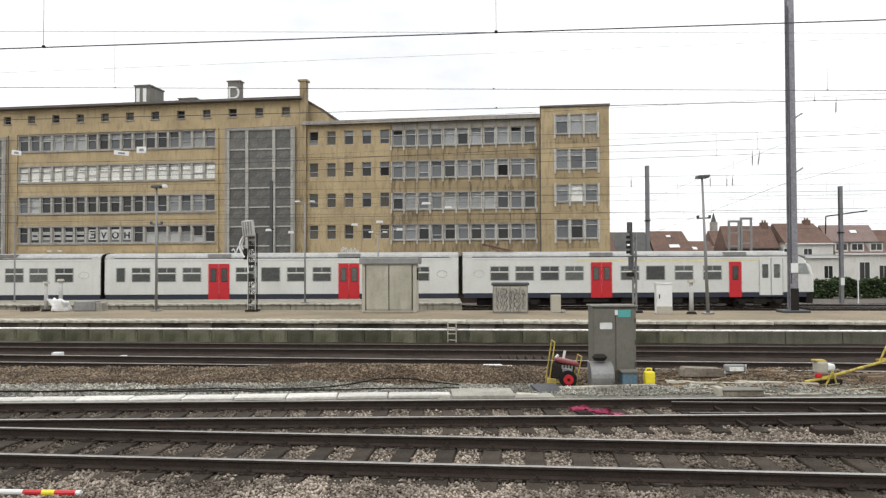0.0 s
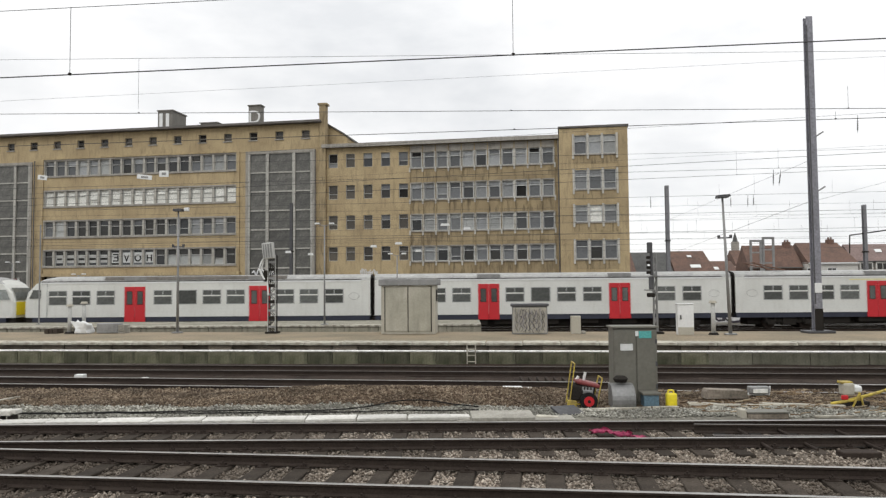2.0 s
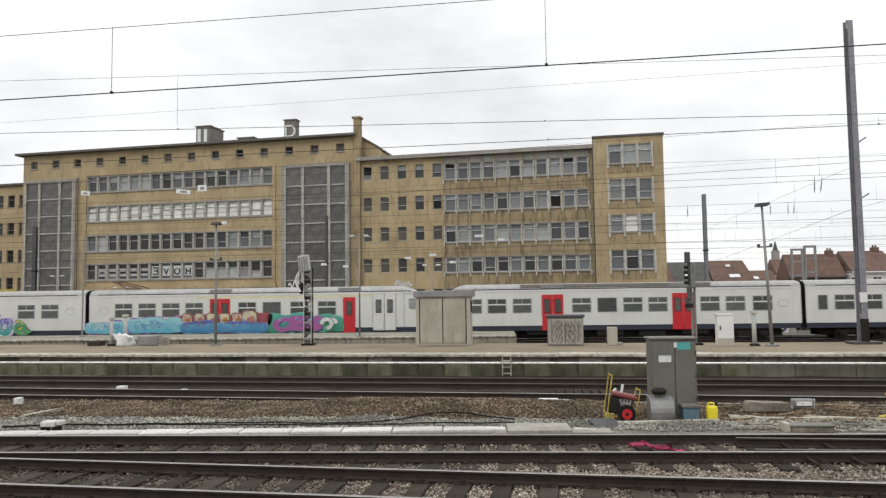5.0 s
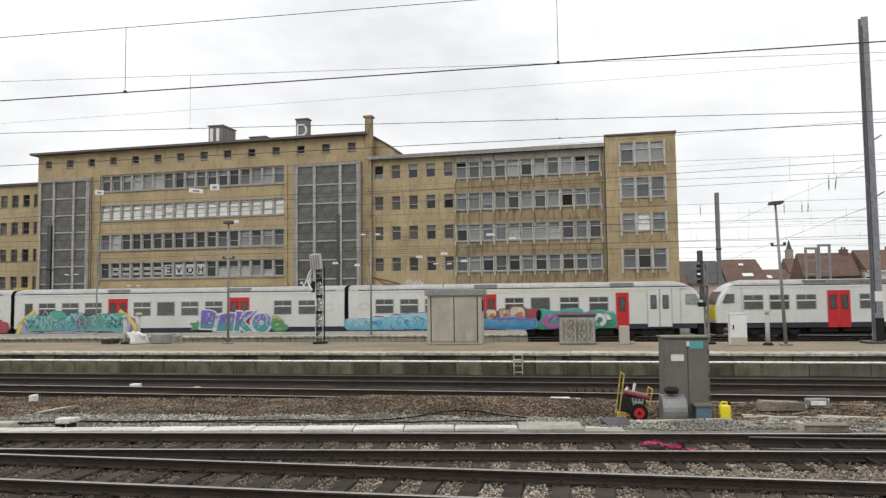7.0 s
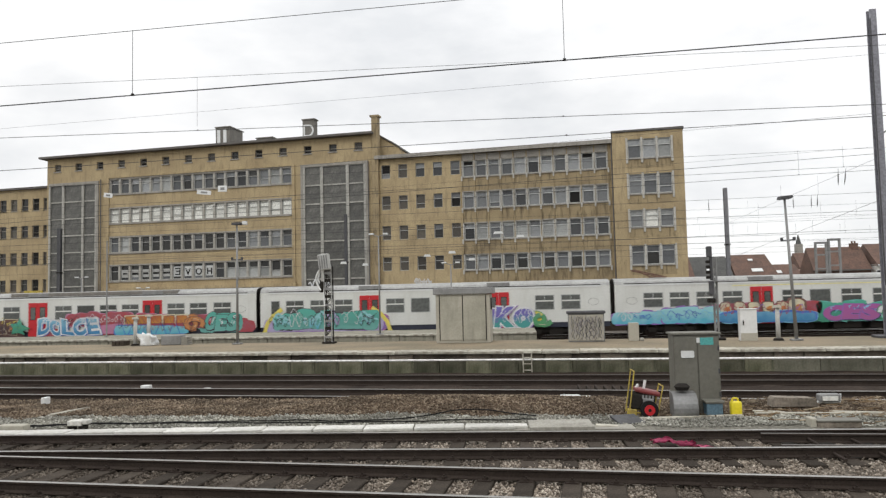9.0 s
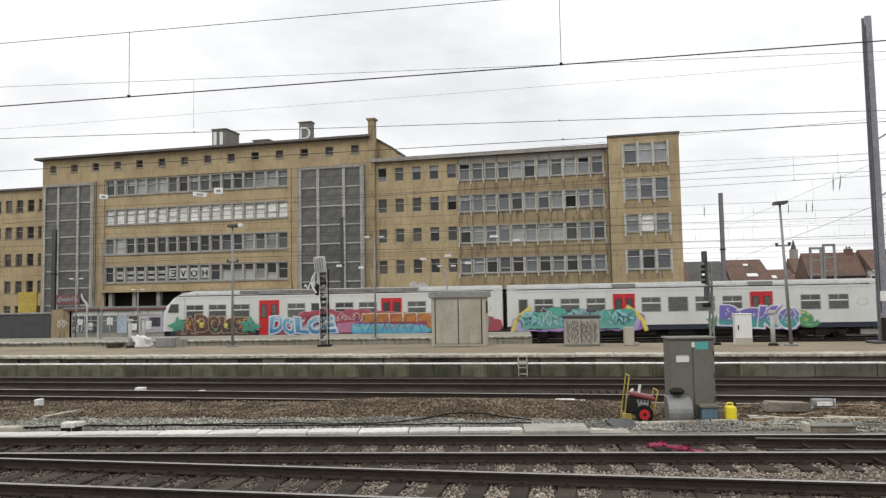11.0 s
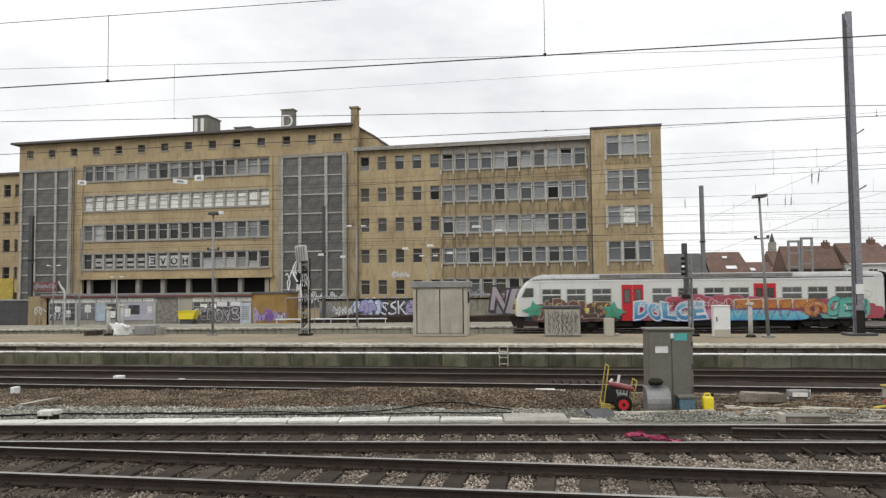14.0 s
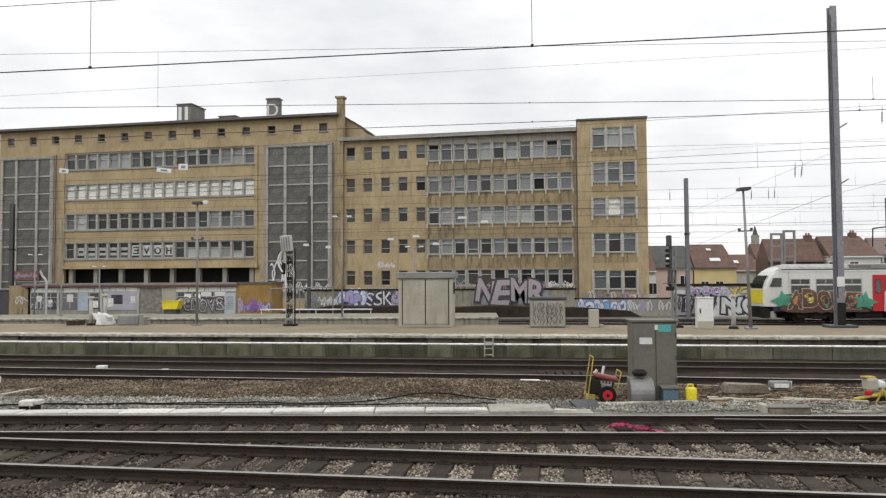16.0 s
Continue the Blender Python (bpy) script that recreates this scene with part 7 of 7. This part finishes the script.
# ---- walls and shed before the office building ----
def build_walls():
    w = thing("graffiti_wall", pose(0, 62, -0.88), "concrete boundary wall covered in graffiti with a dark coping", "wall", "", "structure")
    part("wall", boxes((15.9, 24.2, 0, 0.25, 0, 2.65)), M_CONC, w)
    part("coping", boxes((15.8, 24.3, -0.08, 0.33, 2.653, 2.85)), M_BLACK, w, "dark coping rail")
    part("whitewash", boxes((16.0, 23.6, -0.012, -0.003, 0.15, 2.35)), PAINT["white"], w, "whitewashed ground of the graffiti")
    lettering(w, "LN", 16.3, 19.2, 0.25, 2.0, -0.02, "silver", "black", 81, "black", "white", 0.02, 0.06, 9)
    tags("graffiti", w, 16.3, 19.4, 0.3, 2.1, -0.10, ["black", "lilac"], 281, 4, "hasty dark outlines", 0.08)
    lettering(w, "NO", 20.0, 23.2, 0.25, 1.75, -0.02, "white", "black", 82, "black", "white", 0.03, 0.07, 5)
    swirls(w, 17.0, 20.5, 1.95, 2.6, -0.10, ["purple", "lilac", "purple"], "white", 83, 5, "white", "purple spray-painted forms")
    lettering(w, "VOR", 20.6, 23.0, 1.98, 2.6, -0.10, "yellow", "brown", 84, "brown", "yellow", 0.02, 0.02, 3)
    w = thing("graffiti_wall", pose(0, 66, -0.88), "low grey wall with pale blue graffiti", "wall", "", "structure")
    part("wall", boxes((8.5, 16.9, 0, 0.25, 0, 1.5)), M_CONC, w)
    part("coping", boxes((8.4, 17.0, -0.06, 0.31, 1.503, 1.6)), M_BLACK, w)
    swirls(w, 8.7, 12.9, 0.35, 1.45, -0.02, ["white", "white", "sky"], "blue", 86, 6, "sky")
    tags("graffiti", w, 13.0, 16.8, 0.3, 1.45, -0.03, ["white", "lilac", "grey"], 87, 7)
    w = thing("graffiti_wall", pose(0, 69, -0.88), "long wall with dark coping and bold silver graffiti", "wall", "", "structure")
    part("wall", boxes((-16.5, 8.9, 0, 0.25, 0, 2.3)), M_FARCONC, w)
    part("coping", boxes((-16.6, 9.0, -0.08, 0.33, 2.303, 2.45)), M_BLACK, w)
    part("pale_ground", boxes((-0.4, 6.4, -0.03, -0.004, 0.95, 2.29)), PAINT["grey"], w, "grey painted ground of the letters")
    lettering(w, "NEMR", -0.2, 6.2, 1.0, 3.35, -0.14, "silver", "black", 88, "black", "pink", 0.03, 0.06, 6, "tall silver letters with black outlines")
    tags("graffiti", w, 5.9, 8.6, 2.4, 3.2, -0.2, ["white", "grey"], 189, 6, "thin pale tags", 0.06)
    tags("graffiti", w, -5.6, -0.6, 2.3, 3.3, -0.2, ["white", "grey", "black"], 190, 7, "thin pale tags", 0.07)
    swirls(w, -13.2, -10.6, 0.8, 2.3, -0.10, ["white", "lilac", "white"], "blue", 89, 4, "sky")
    lettering(w, "SSK", -10.6, -8.2, 0.85, 2.2, -0.10, "white", "black", 90, "black", "white", 0.0, 0.09, 8)
    swirls(w, -8.2, -6.0, 0.8, 2.3, -0.10, ["white", "lilac"], "black", 91, 3, "pink")
    tags("graffiti", w, -16.4, -13.2, 0.6, 2.2, -0.05, ["white", "grey"], 92, 5)
    # debris bank and disused track bed in front of it
    bm = bmesh.new()
    prism(bm, [(-20, 0), (14, 0), (13, 0.5), (9, 0.8), (6, 0.75), (2, 1.0), (-2, 0.85), (-6, 1.1), (-9, 0.9), (-13, 1.05), (-18, 0.4)], 0.0, 2.6)
    solid("rubble_bank", bm, M_OILY, pose(0, 64.5, -0.88), "low dark bank of rubble and weeds", "ground", "", "stuff")


build_walls()


def build_shed():
    s = thing("station_shed", pose(0, 62, -0.88), "long low station shed with posters, graffiti and a red-edged roof", "shed")
    Z = 0.88
    part("wall", boxes((-39.0, -20.7, 0, 4, 0, 1.95 + Z)), M_CONC, s)
    part("roof", boxes((-39.4, -20.6, -0.3, 4.4, 2.12 + Z, 2.3 + Z)), M_GREY, s)
    part("fascia", boxes((-39.4, -20.6, -0.32, -0.303, 1.98 + Z, 2.14 + Z)), mat("maroon_fascia", (0.16, 0.06, 0.055), 0.7), s, "maroon roof edge")
    for i in range(13):
        x = -38.6 + i * 1.38
        part("clerestory", boxes((x, x + 1.28, -0.03, -0.003, 1.55 + Z, 1.93 + Z)), M_BLIND, s)
    for x0, x1, z0, z1, m in ((-38.7, -36.4, 0.05, 1.5, M_GLASS_SHED), (-35.9, -34.6, 0.1, 1.5, M_GLASS_SHED), (-34.5, -33.7, -0.05, 1.5, mat("pale_blue_poster", (0.42, 0.50, 0.58), 0.5)), (-33.5, -32.6, 0.1, 1.45, M_GLASS_SHED), (-32.2, -29.3, 0.0, 1.55, mat("pale_lilac_poster", (0.45, 0.44, 0.50), 0.6)), (-27.1, -26.0, 0.8, 1.9, M_HUT), (-25.8, -22.0, 0.4, 1.5, M_GLASS_SHED)):
        o = part("window", boxes((x0, x1, -0.05, -0.004, z0 + Z, z1 + Z)), m, s)
        part("frame", boxes((x0 - 0.06, x0 - 0.002, -0.07, -0.004, z0 + Z, z1 + Z), (x1 + 0.002, x1 + 0.06, -0.07, -0.004, z0 + Z, z1 + Z), (x0 - 0.06, x1 + 0.06, -0.07, -0.004, z1 + Z + 0.003, z1 + Z + 0.06)), M_FRAME, o)
        if m is M_GLASS_SHED:
            k = max(1, round((x1 - x0) / 0.62))
            for i in range(1, k):
                x = x0 + (x1 - x0) * i / k
                part("glazing_bar", boxes((x - 0.03, x + 0.03, -0.062, -0.052, z0 + Z, z1 + Z)), M_FRAME, o)
            part("glazing_bar", boxes((x0, x1, -0.068, -0.063, z1 - 0.42 + Z, z1 - 0.37 + Z)), M_FRAME, o)
    for x, z, w, h in ((-38.2, 0.75, 0.5, 0.5), (-37.2, 0.3, 0.42, 0.6), (-35.5, 0.7, 0.55, 0.65), (-33.2, 0.2, 0.45, 0.6), (-31.9, 0.3, 0.5, 0.7), (-29.9, 0.6, 0.4, 0.6), (-25.2, 0.95, 0.6, 0.4), (-24.3, 0.9, 0.5, 0.45)):
        part("notice", boxes((x, x + w, -0.085, -0.075, z + Z, z + h + Z)), M_BLIND, s, "faded paper notice")
    for x in (-36.3, -32.45, -29.25):
        part("pilaster", boxes((x - 0.09, x + 0.09, -0.09, -0.003, 0.0, 1.95 + Z)), M_FRAME, s, "pale steel pilaster")
    part("stone_panel", boxes((-29.1, -27.2, -0.04, -0.003, -0.2 + Z, 1.9 + Z)), M_PEBBLE, s, "rough pebbled panel")
    part("poster", boxes((-31.6, -30.6, -0.06, -0.052, 0.5 + Z, 1.3 + Z)), PAINT["black"], s)
    lettering(s, "SODOVS", -26.0, -21.75, -0.15 + Z, 1.0 + Z, -0.09, "silver", "black", 95, "grey", "white", 0.0, 0.05, 8)
    tags("graffiti", s, -38.5, -36.5, 0.0 + Z, 1.0 + Z, -0.08, ["grey", "white"], 96, 3)
    for x in (-23.3, -22.1):
        part("notice", boxes((x - 0.45, x + 0.45, -0.08, -0.055, 1.15 + Z, 1.5 + Z)), M_WHITE, s)
    part("notice_board", bbox(-21.7, -20.75, -0.12, -0.02, -0.6 + Z, 1.4 + Z, 0.02, 1), mat("blue_white_board", (0.50, 0.55, 0.60), 0.5), s, "pale blue notice board")
    part("notice_print", boxes(*[(-21.55, -20.9, -0.13, -0.121, 0.0 + Z + 0.17 * i, 0.08 + Z + 0.17 * i) for i in range(7)]), M_GREY, s)
    y = thing("skip", pose(-25.6, 60.4, -0.66), "yellow steel skip by the shed", "skip")
    bm = bmesh.new()
    prism(bm, [(-0.6, 0.78), (0.56, 0.78), (0.78, 1.42), (-0.7, 1.42)], -0.5, 0.5)
    part("body", bm, M_YELLOW, y)
    part("rim", boxes((-0.74, 0.82, -0.55, 0.55, 1.423, 1.48)), M_YELLOW, y)
    part("base", boxes((-0.55, 0.5, -0.4, 0.4, -0.22, 0.777)), M_DARKGREY, y)
    o = thing("switch_house", pose(-19.2, 62, -0.88), "ochre rendered cubicle with purple graffiti", "hut")
    part("wall", boxes((-1.5, 1.55, 0, 3.5, 0, 3.05)), M_OCHRE, o)
    part("roof", boxes((-1.6, 1.65, -0.1, 3.6, 3.053, 3.2)), M_ROOF, o)
    tags("graffiti", o, -1.4, 1.5, 0.4, 1.9, -0.02, ["purple", "lilac", "purple", "blue"], 97, 6, "overlapping purple tags", 0.09)
    tags("graffiti", o, -1.3, 1.4, 0.5, 1.7, -0.06, ["purple", "white", "lilac"], 197, 5, "overlapping purple tags", 0.06)
    l = thing("brick_hut", pose(-40.4, 62.0, -0.88), "small derelict brick hut with white tag", "hut")
    part("wall", boxes((-0.3, 1.6, 0, 3, 0, 3.0)), M_BRICK_DIRTY, l)
    tags("graffiti", l, 0.2, 1.2, 1.2, 2.2, -0.02, ["white"], 98, 1)
    k = thing("goods_van", pose(-44.0, 62.3, -0.88), "dark derelict shelter with a flat lid", "shelter")
    part("body", bbox(-3, 3.2, 0, 2.5, 0.5, 2.6, 0.05), M_DARKGREY, k)
    part("roof", bbox(-3.1, 3.3, -0.1, 2.6, 2.603, 2.75, 0.02), M_GREY, k)
    part("base", boxes((-2.8, 3.0, 0.1, 2.4, 0, 0.497)), M_GREY, k)
    # safety railing and a long pale pipe on the far platform
    r = thing("railing", pose(0, 61.0, -0.88), "grey steel tube railing", "railing")
    part("rails", tubes([((-17.5, 0, 2.65), (-12.2, 0, 2.75)), ((-17.5, 0, 0), (-17.5, 0, 2.65)), ((-12.2, 0, 0), (-12.2, 0, 2.75)), ((-12.2, 0, 2.75), (-11.7, 0, 3.5)), ((-15, 0, 0), (-15, 0, 2.7))], 0.05), M_GREY, r)
    p = thing("handrail", pose(0, 56.2, -0.88), "long white handrail beyond the far track", "railing")
    part("rail", tubes([((-16.9, 0, 1.09), (-8.2, 0, 1.09))], 0.05), M_WHITE, p)
    for i in range(5):
        part("post", tubes([((-16.8 + 2.12 * i, 0, 0), (-16.8 + 2.12 * i, 0, 1.09))], 0.03), M_WHITE, p)


build_shed()


# ---- clutter along the tracks ----
def build_clutter():
    G = -0.19
    t = thing("concrete_trough_section", pose(6.12, 17.5, G + 0.06), "long weathered concrete channel lying in the ballast", "channel")
    bm = bmesh.new()
    prism(bm, [(-0.5, 0), (0.5, 0), (0.46, 0.13), (0.4, 0.18), (-0.44, 0.21), (-0.48, 0.15)], -0.17, 0.17)
    part("body", bm, M_OLDCONC, t)
    t = thing("floodlight", pose(7.02, 17.8, G + 0.06), "tipped-over white and silver work lamp", "lamp")
    part("housing", bbox(-0.24, 0.24, -0.1, 0.1, 0.05, 0.22, 0.03), M_GREY, t)
    part("glass", bbox(-0.17, 0.17, -0.13, -0.101, 0.07, 0.17, 0.01), M_BLIND, t)
    part("stand", tubes([((-0.25, 0, 0.02), (-0.2, 0, 0.1)), ((0.25, 0, 0.02), (0.27, 0, 0.22)), ((-0.25, 0, 0.02), (0.25, 0, 0.02))], 0.02), M_WHITE, t)
    t = thing("cable_joint_box", pose(6.12, 15.15, G), "low grey concrete joint box with lid", "box")
    part("body", bbox(-0.42, 0.40, -0.14, 0.18, 0, 0.12, 0.02), M_OLDCONC, t)
    part("lid", bbox(-0.44, 0.42, -0.16, 0.2, 0.122, 0.155, 0.012), M_CABINET, t)
    part("end_block", bbox(-0.54, -0.425, -0.12, 0.16, 0, 0.19, 0.02), M_HUT, t)
    for x0, y0, x1, y1, w, lab, m in ((2.2, 16.0, 4.7, 16.35, 0.13, "pale timber board at the cabinet's foot", M_COPING), (5.0, 16.55, 7.1, 16.43, 0.10, "weathered grey timber plank in ballast", M_HUT), (6.6, 16.75, 8.3, 16.35, 0.12, "weathered grey timber plank in ballast", M_HUT), (5.1, 17.0, 5.7, 16.75, 0.10, "short pale timber offcut", M_COPING), (7.1, 15.2, 7.9, 15.15, 0.06, "thin pale timber batten", M_COPING), (-11.05, 16.59, -10.76, 17.71, 0.11, "pale plank lying in the gravel", M_COPING)):
        d = Vector((x1 - x0, y1 - y0, 0))
        solid("plank", bbox(-d.length / 2, d.length / 2, -w / 2, w / 2, 0, 0.05, 0.008, 1), m, pose((x0 + x1) / 2, (y0 + y1) / 2, G + 0.012 + swell((x0 + x1) / 2, (y0 + y1) / 2), 0, 0, math.degrees(math.atan2(d.y, d.x))), lab, "plank", "loose planks")
    # splintered wood and leaves strewn on the ballast
    rng = random.Random(17)
    bm = bmesh.new()
    for _ in range(260):
        x, y = rng.uniform(4.8, 10.5), rng.uniform(15.3, 18.6)
        d = rng.uniform(0.05, 0.32)
        a = rng.uniform(-0.6, 0.6)
        z = -0.135 + swell(x, y)
        tube(bm, (x, y, z), (x + d * math.cos(a), y + d * math.sin(a), z + rng.uniform(-0.02, 0.04)), rng.uniform(0.006, 0.016), None, 5)
    ob = new("wood_debris", mesh("wood_debris", bm, island_mat("splintered_wood", (0.10, 0.06, 0.035), (0.27, 0.19, 0.11), (0.45, 0.38, 0.27))))
    tagged(ob, "splintered pale and brown wood strewn on the ballast", "debris", kind="stuff")
    # tamping machine with yellow arm
    t = thing("track_machine", pose(8.55, 16.6, G), "small yellow rail-working machine with engine and long arm", "machine")
    part("base", bbox(-0.35, 0.35, -0.15, 0.15, 0.02, 0.12, 0.02), M_BLACK, t)
    part("engine", bbox(-0.2, 0.05, -0.14, 0.14, 0.24, 0.52, 0.05), M_HUT, t, "pale engine block")
    part("tank", bbox(0.02, 0.22, -0.12, 0.12, 0.30, 0.46, 0.05), M_WHITE, t)
    part("cover", bbox(-0.24, 0.02, -0.1, 0.1, 0.5, 0.55, 0.02), M_DIRTYYEL, t)
    part("red_cap", bbox(-0.26, -0.12, -0.17, -0.1, 0.16, 0.26, 0.02), M_RED, t)
    part("arm", tubes([((-0.1, -0.1, 0.14), (0.35, -0.05, 0.24)), ((0.35, -0.05, 0.24), (2.0, 0.6, 0.50)), ((-0.5, -0.15, 0.08), (0.2, -0.12, 0.18))], 0.034), M_DIRTYYEL, t, "yellow tube arm")
    part("frame", tubes([((-0.05, -0.18, 0), (0.12, -0.18, 0.32)), ((0.2, -0.18, 0), (0.1, -0.18, 0.32)), ((2.0, 0.6, 0.5), (1.45, 0.45, 0.48)), ((1.5, 0.4, 0.45), (1.8, 0.5, 0.95)), ((1.9, 0.6, 0.5), (2.35, 0.6, 1.0)), ((1.8, 0.5, 0.95), (2.35, 0.6, 1.0))], 0.022), M_DIRTYYEL, t)
    part("arm_block", bbox(1.85, 2.2, 0.45, 0.75, 0.4, 0.68, 0.03), M_DIRTYYEL, t)
    part("far_leg", tubes([((2.1, 0.6, 0.45), (2.15, 0.6, 0.02))], 0.05), M_BLACK, t)
    # pink sheet between the rails
    rng = random.Random(4)
    bm = bmesh.new()
    n, m = 12, 7
    gx = [[bm.verts.new((-0.30 + 0.72 * i / (n - 1) + rng.uniform(-0.02, 0.02), -0.14 + 0.3 * j / (m - 1) + rng.uniform(-0.02, 0.02), 0.05 + 0.16 * abs(noise.noise((i * 0.6, j * 0.8, 2))) + 0.06 * (i < 6))) for i in range(n)] for j in range(m)]
    for j in range(m - 1):
        for i in range(n - 1):
            bm.faces.new((gx[j][i], gx[j][i + 1], gx[j + 1][i + 1], gx[j + 1][i]))
    bmesh.ops.solidify(bm, geom=bm.faces[:], thickness=0.01)
    me = mesh("crumpled_sheet", bm, M_PINK, True)
    for x, y, a in ((2.55, 13.25, 0), (3.05, 13.05, 120)):
        o = new("crumpled_sheet", me)
        o.matrix_basis = pose(x, y, G, 0, 0, a)
        o.scale = (1, 1, 1) if a == 0 else (0.7, 0.6, 0.6)
        tagged(o, "crumpled bright pink plastic sheet on the sleepers", "sheet", "pink sheets")
    # balise boxes between the rails and other white boxes
    for x, y, z, w, h, lab in ((-11.75, 22.5, -0.3, 0.28, 0.2, "small white box between the rails"), (-9.6, 22.1, -0.3, 0.2, 0.14, "small white box between the rails"), (1.6, 19.0, -0.21, 0.36, 0.13, "white concrete block at the track"), (1.3, 19.5, -0.25, 0.5, 0.13, "white bar at the track"), (-12.78, 19.0, -0.2, 0.13, 0.22, "short white marker post")):
        t = thing("track_box", pose(x, y, z), lab, "box", "white track boxes")
        part("body", bbox(-w / 2, w / 2, -0.12, 0.12, 0, h, 0.02), M_WHITE, t)
        part("foot", boxes((-w / 2 - 0.04, w / 2 + 0.04, -0.14, 0.14, -0.03, -0.002)), M_BLACK, t)
    t = thing("track_magnet", pose(-9.2, 14.75, -0.10), "pale concrete signal box on dark feet on the trough", "box")
    part("body", bbox(-0.17, 0.14, -0.12, 0.12, 0.10, 0.21, 0.02), M_LID, t)
    part("end_cap", bbox(0.143, 0.26, -0.10, 0.10, 0.13, 0.22, 0.02), M_LID, t)
    for x in (-0.12, 0.12):
        part("foot", boxes((x - 0.06, x + 0.06, -0.08, 0.08, 0, 0.097)), M_BLACK, t)
    t = thing("track_magnet", pose(-10.6, 14.7, -0.10), "pale concrete signal box lying on the trough", "box")
    part("body", bbox(-0.3, 0.3, -0.12, 0.12, 0.0, 0.13, 0.02), M_HUT, t)
    # red and white marker pole
    t = thing("marker_pole", pose(-4.75, 8.80, -0.15, 0, 90, -4), "red and white striped marker pole lying on the ballast", "pole")
    cols = [M_WHITE, M_RED, M_YELLOW, M_RED, M_WHITE]
    zs = (-0.62, -0.25, -0.02, 0.14, 0.40, 0.46)
    for m, a, b in zip(cols, zs, zs[1:]):
        bm = bmesh.new()
        tube(bm, (0, 0, a), (0, 0, b), 0.035, None, 10)
        part("band", bm, m, t)
    # rack of loose rail feet between the far rails
    for i in range(6):
        solid("point_rod", bbox(-0.03, 0.03, -0.5, 0.5, 0, 0.13, 0.01, 1), M_RAIL, pose(1.7 + i * 0.24, 21.4 - i * 0.05, -0.28), "rusty steel rod across the track", "rod", "point rods")
    # black cables along the trough
    for seed, y0, am in ((1, 15.75, 0.10), (2, 15.6, 0.06)):
        pts = []
        for i in range(60):
            x = -15 + i * 0.26
            bulge = 0.85 * math.exp(-((x + 1.1) / 1.1) ** 2) if seed == 1 else 0
            y = y0 + 0.03 * (x + 5) + am * math.sin(x * 0.9 + seed) + bulge
            pts.append((x, y, -0.145 + swell(x, y) + 0.02))
        solid("cable", cord(bmesh.new(), pts, 0.014), M_RUBBER, pose(0, 0, 0), "black cable lying along the trough", "cable", "loose cables")
    # things on the platform
    t = thing("rubble_bag", pose(-17.4, 33.6, DECK), "white rubble bag on the platform", "bag")
    bm = bbox(-0.36, 0.30, -0.35, 0.35, 0, 0.46, 0.08, 2)
    bmesh.ops.subdivide_edges(bm, edges=bm.edges[:], cuts=2, use_grid_fill=True)
    for v in bm.verts:
        k = max(0.0, v.co.z / 0.46)
        v.co += Vector((-0.10 * k * k + 0.14 * noise.noise(v.co * 3.1), 0.10 * noise.noise(v.co * 2.7 + Vector((5, 0, 0))), k * (0.22 * noise.noise((v.co.x * 4, v.co.y * 4, 3)) + 0.10 * (v.co.x < -0.1))))
    part("body", bm, M_WHITE, t)
    t = thing("pallet_stack", pose(-16.3, 33.8, DECK), "grey covered stack of slabs on the platform", "stack")
    part("body", bbox(-0.5, 0.5, -0.3, 0.3, 0, 0.46, 0.04), M_GREY, t)
    part("side_slabs", boxes(*[(0.52, 0.8, -0.3, 0.3, 0.0 + 0.1 * i, 0.08 + 0.1 * i) for i in range(4)]), M_CONC, t)
    t = thing("pallet_stack", pose(-19.1, 33.8, DECK), "low dark stack of sleepers", "stack")
    part("body", boxes(*[(-0.12 + 0.2 * i, 0.05 + 0.2 * i, -0.3, 0.3, 0.0, 0.22) for i in range(3)]), M_SLEEPER, t)


build_clutter()


# ---- movement ----
def motions():
    """Both units roll steadily along the far track."""
    drift = ((0.0, 0.2), (1.5, -0.15), (3.5, -0.35), (7.0, 0.0), (9.0, 0.0), (12.5, 0.0), (14.5, -0.1), (16.0, -0.12))
    for tr, off in ((train_a, 0.25), (train_b, -2 * LC - LM - 0.25)):
        walk(tr, [(t, pose(22.8 + 9.02 * (t - 8) + d + off, TY, FAR_RAIL)) for t, d in drift])


motions()
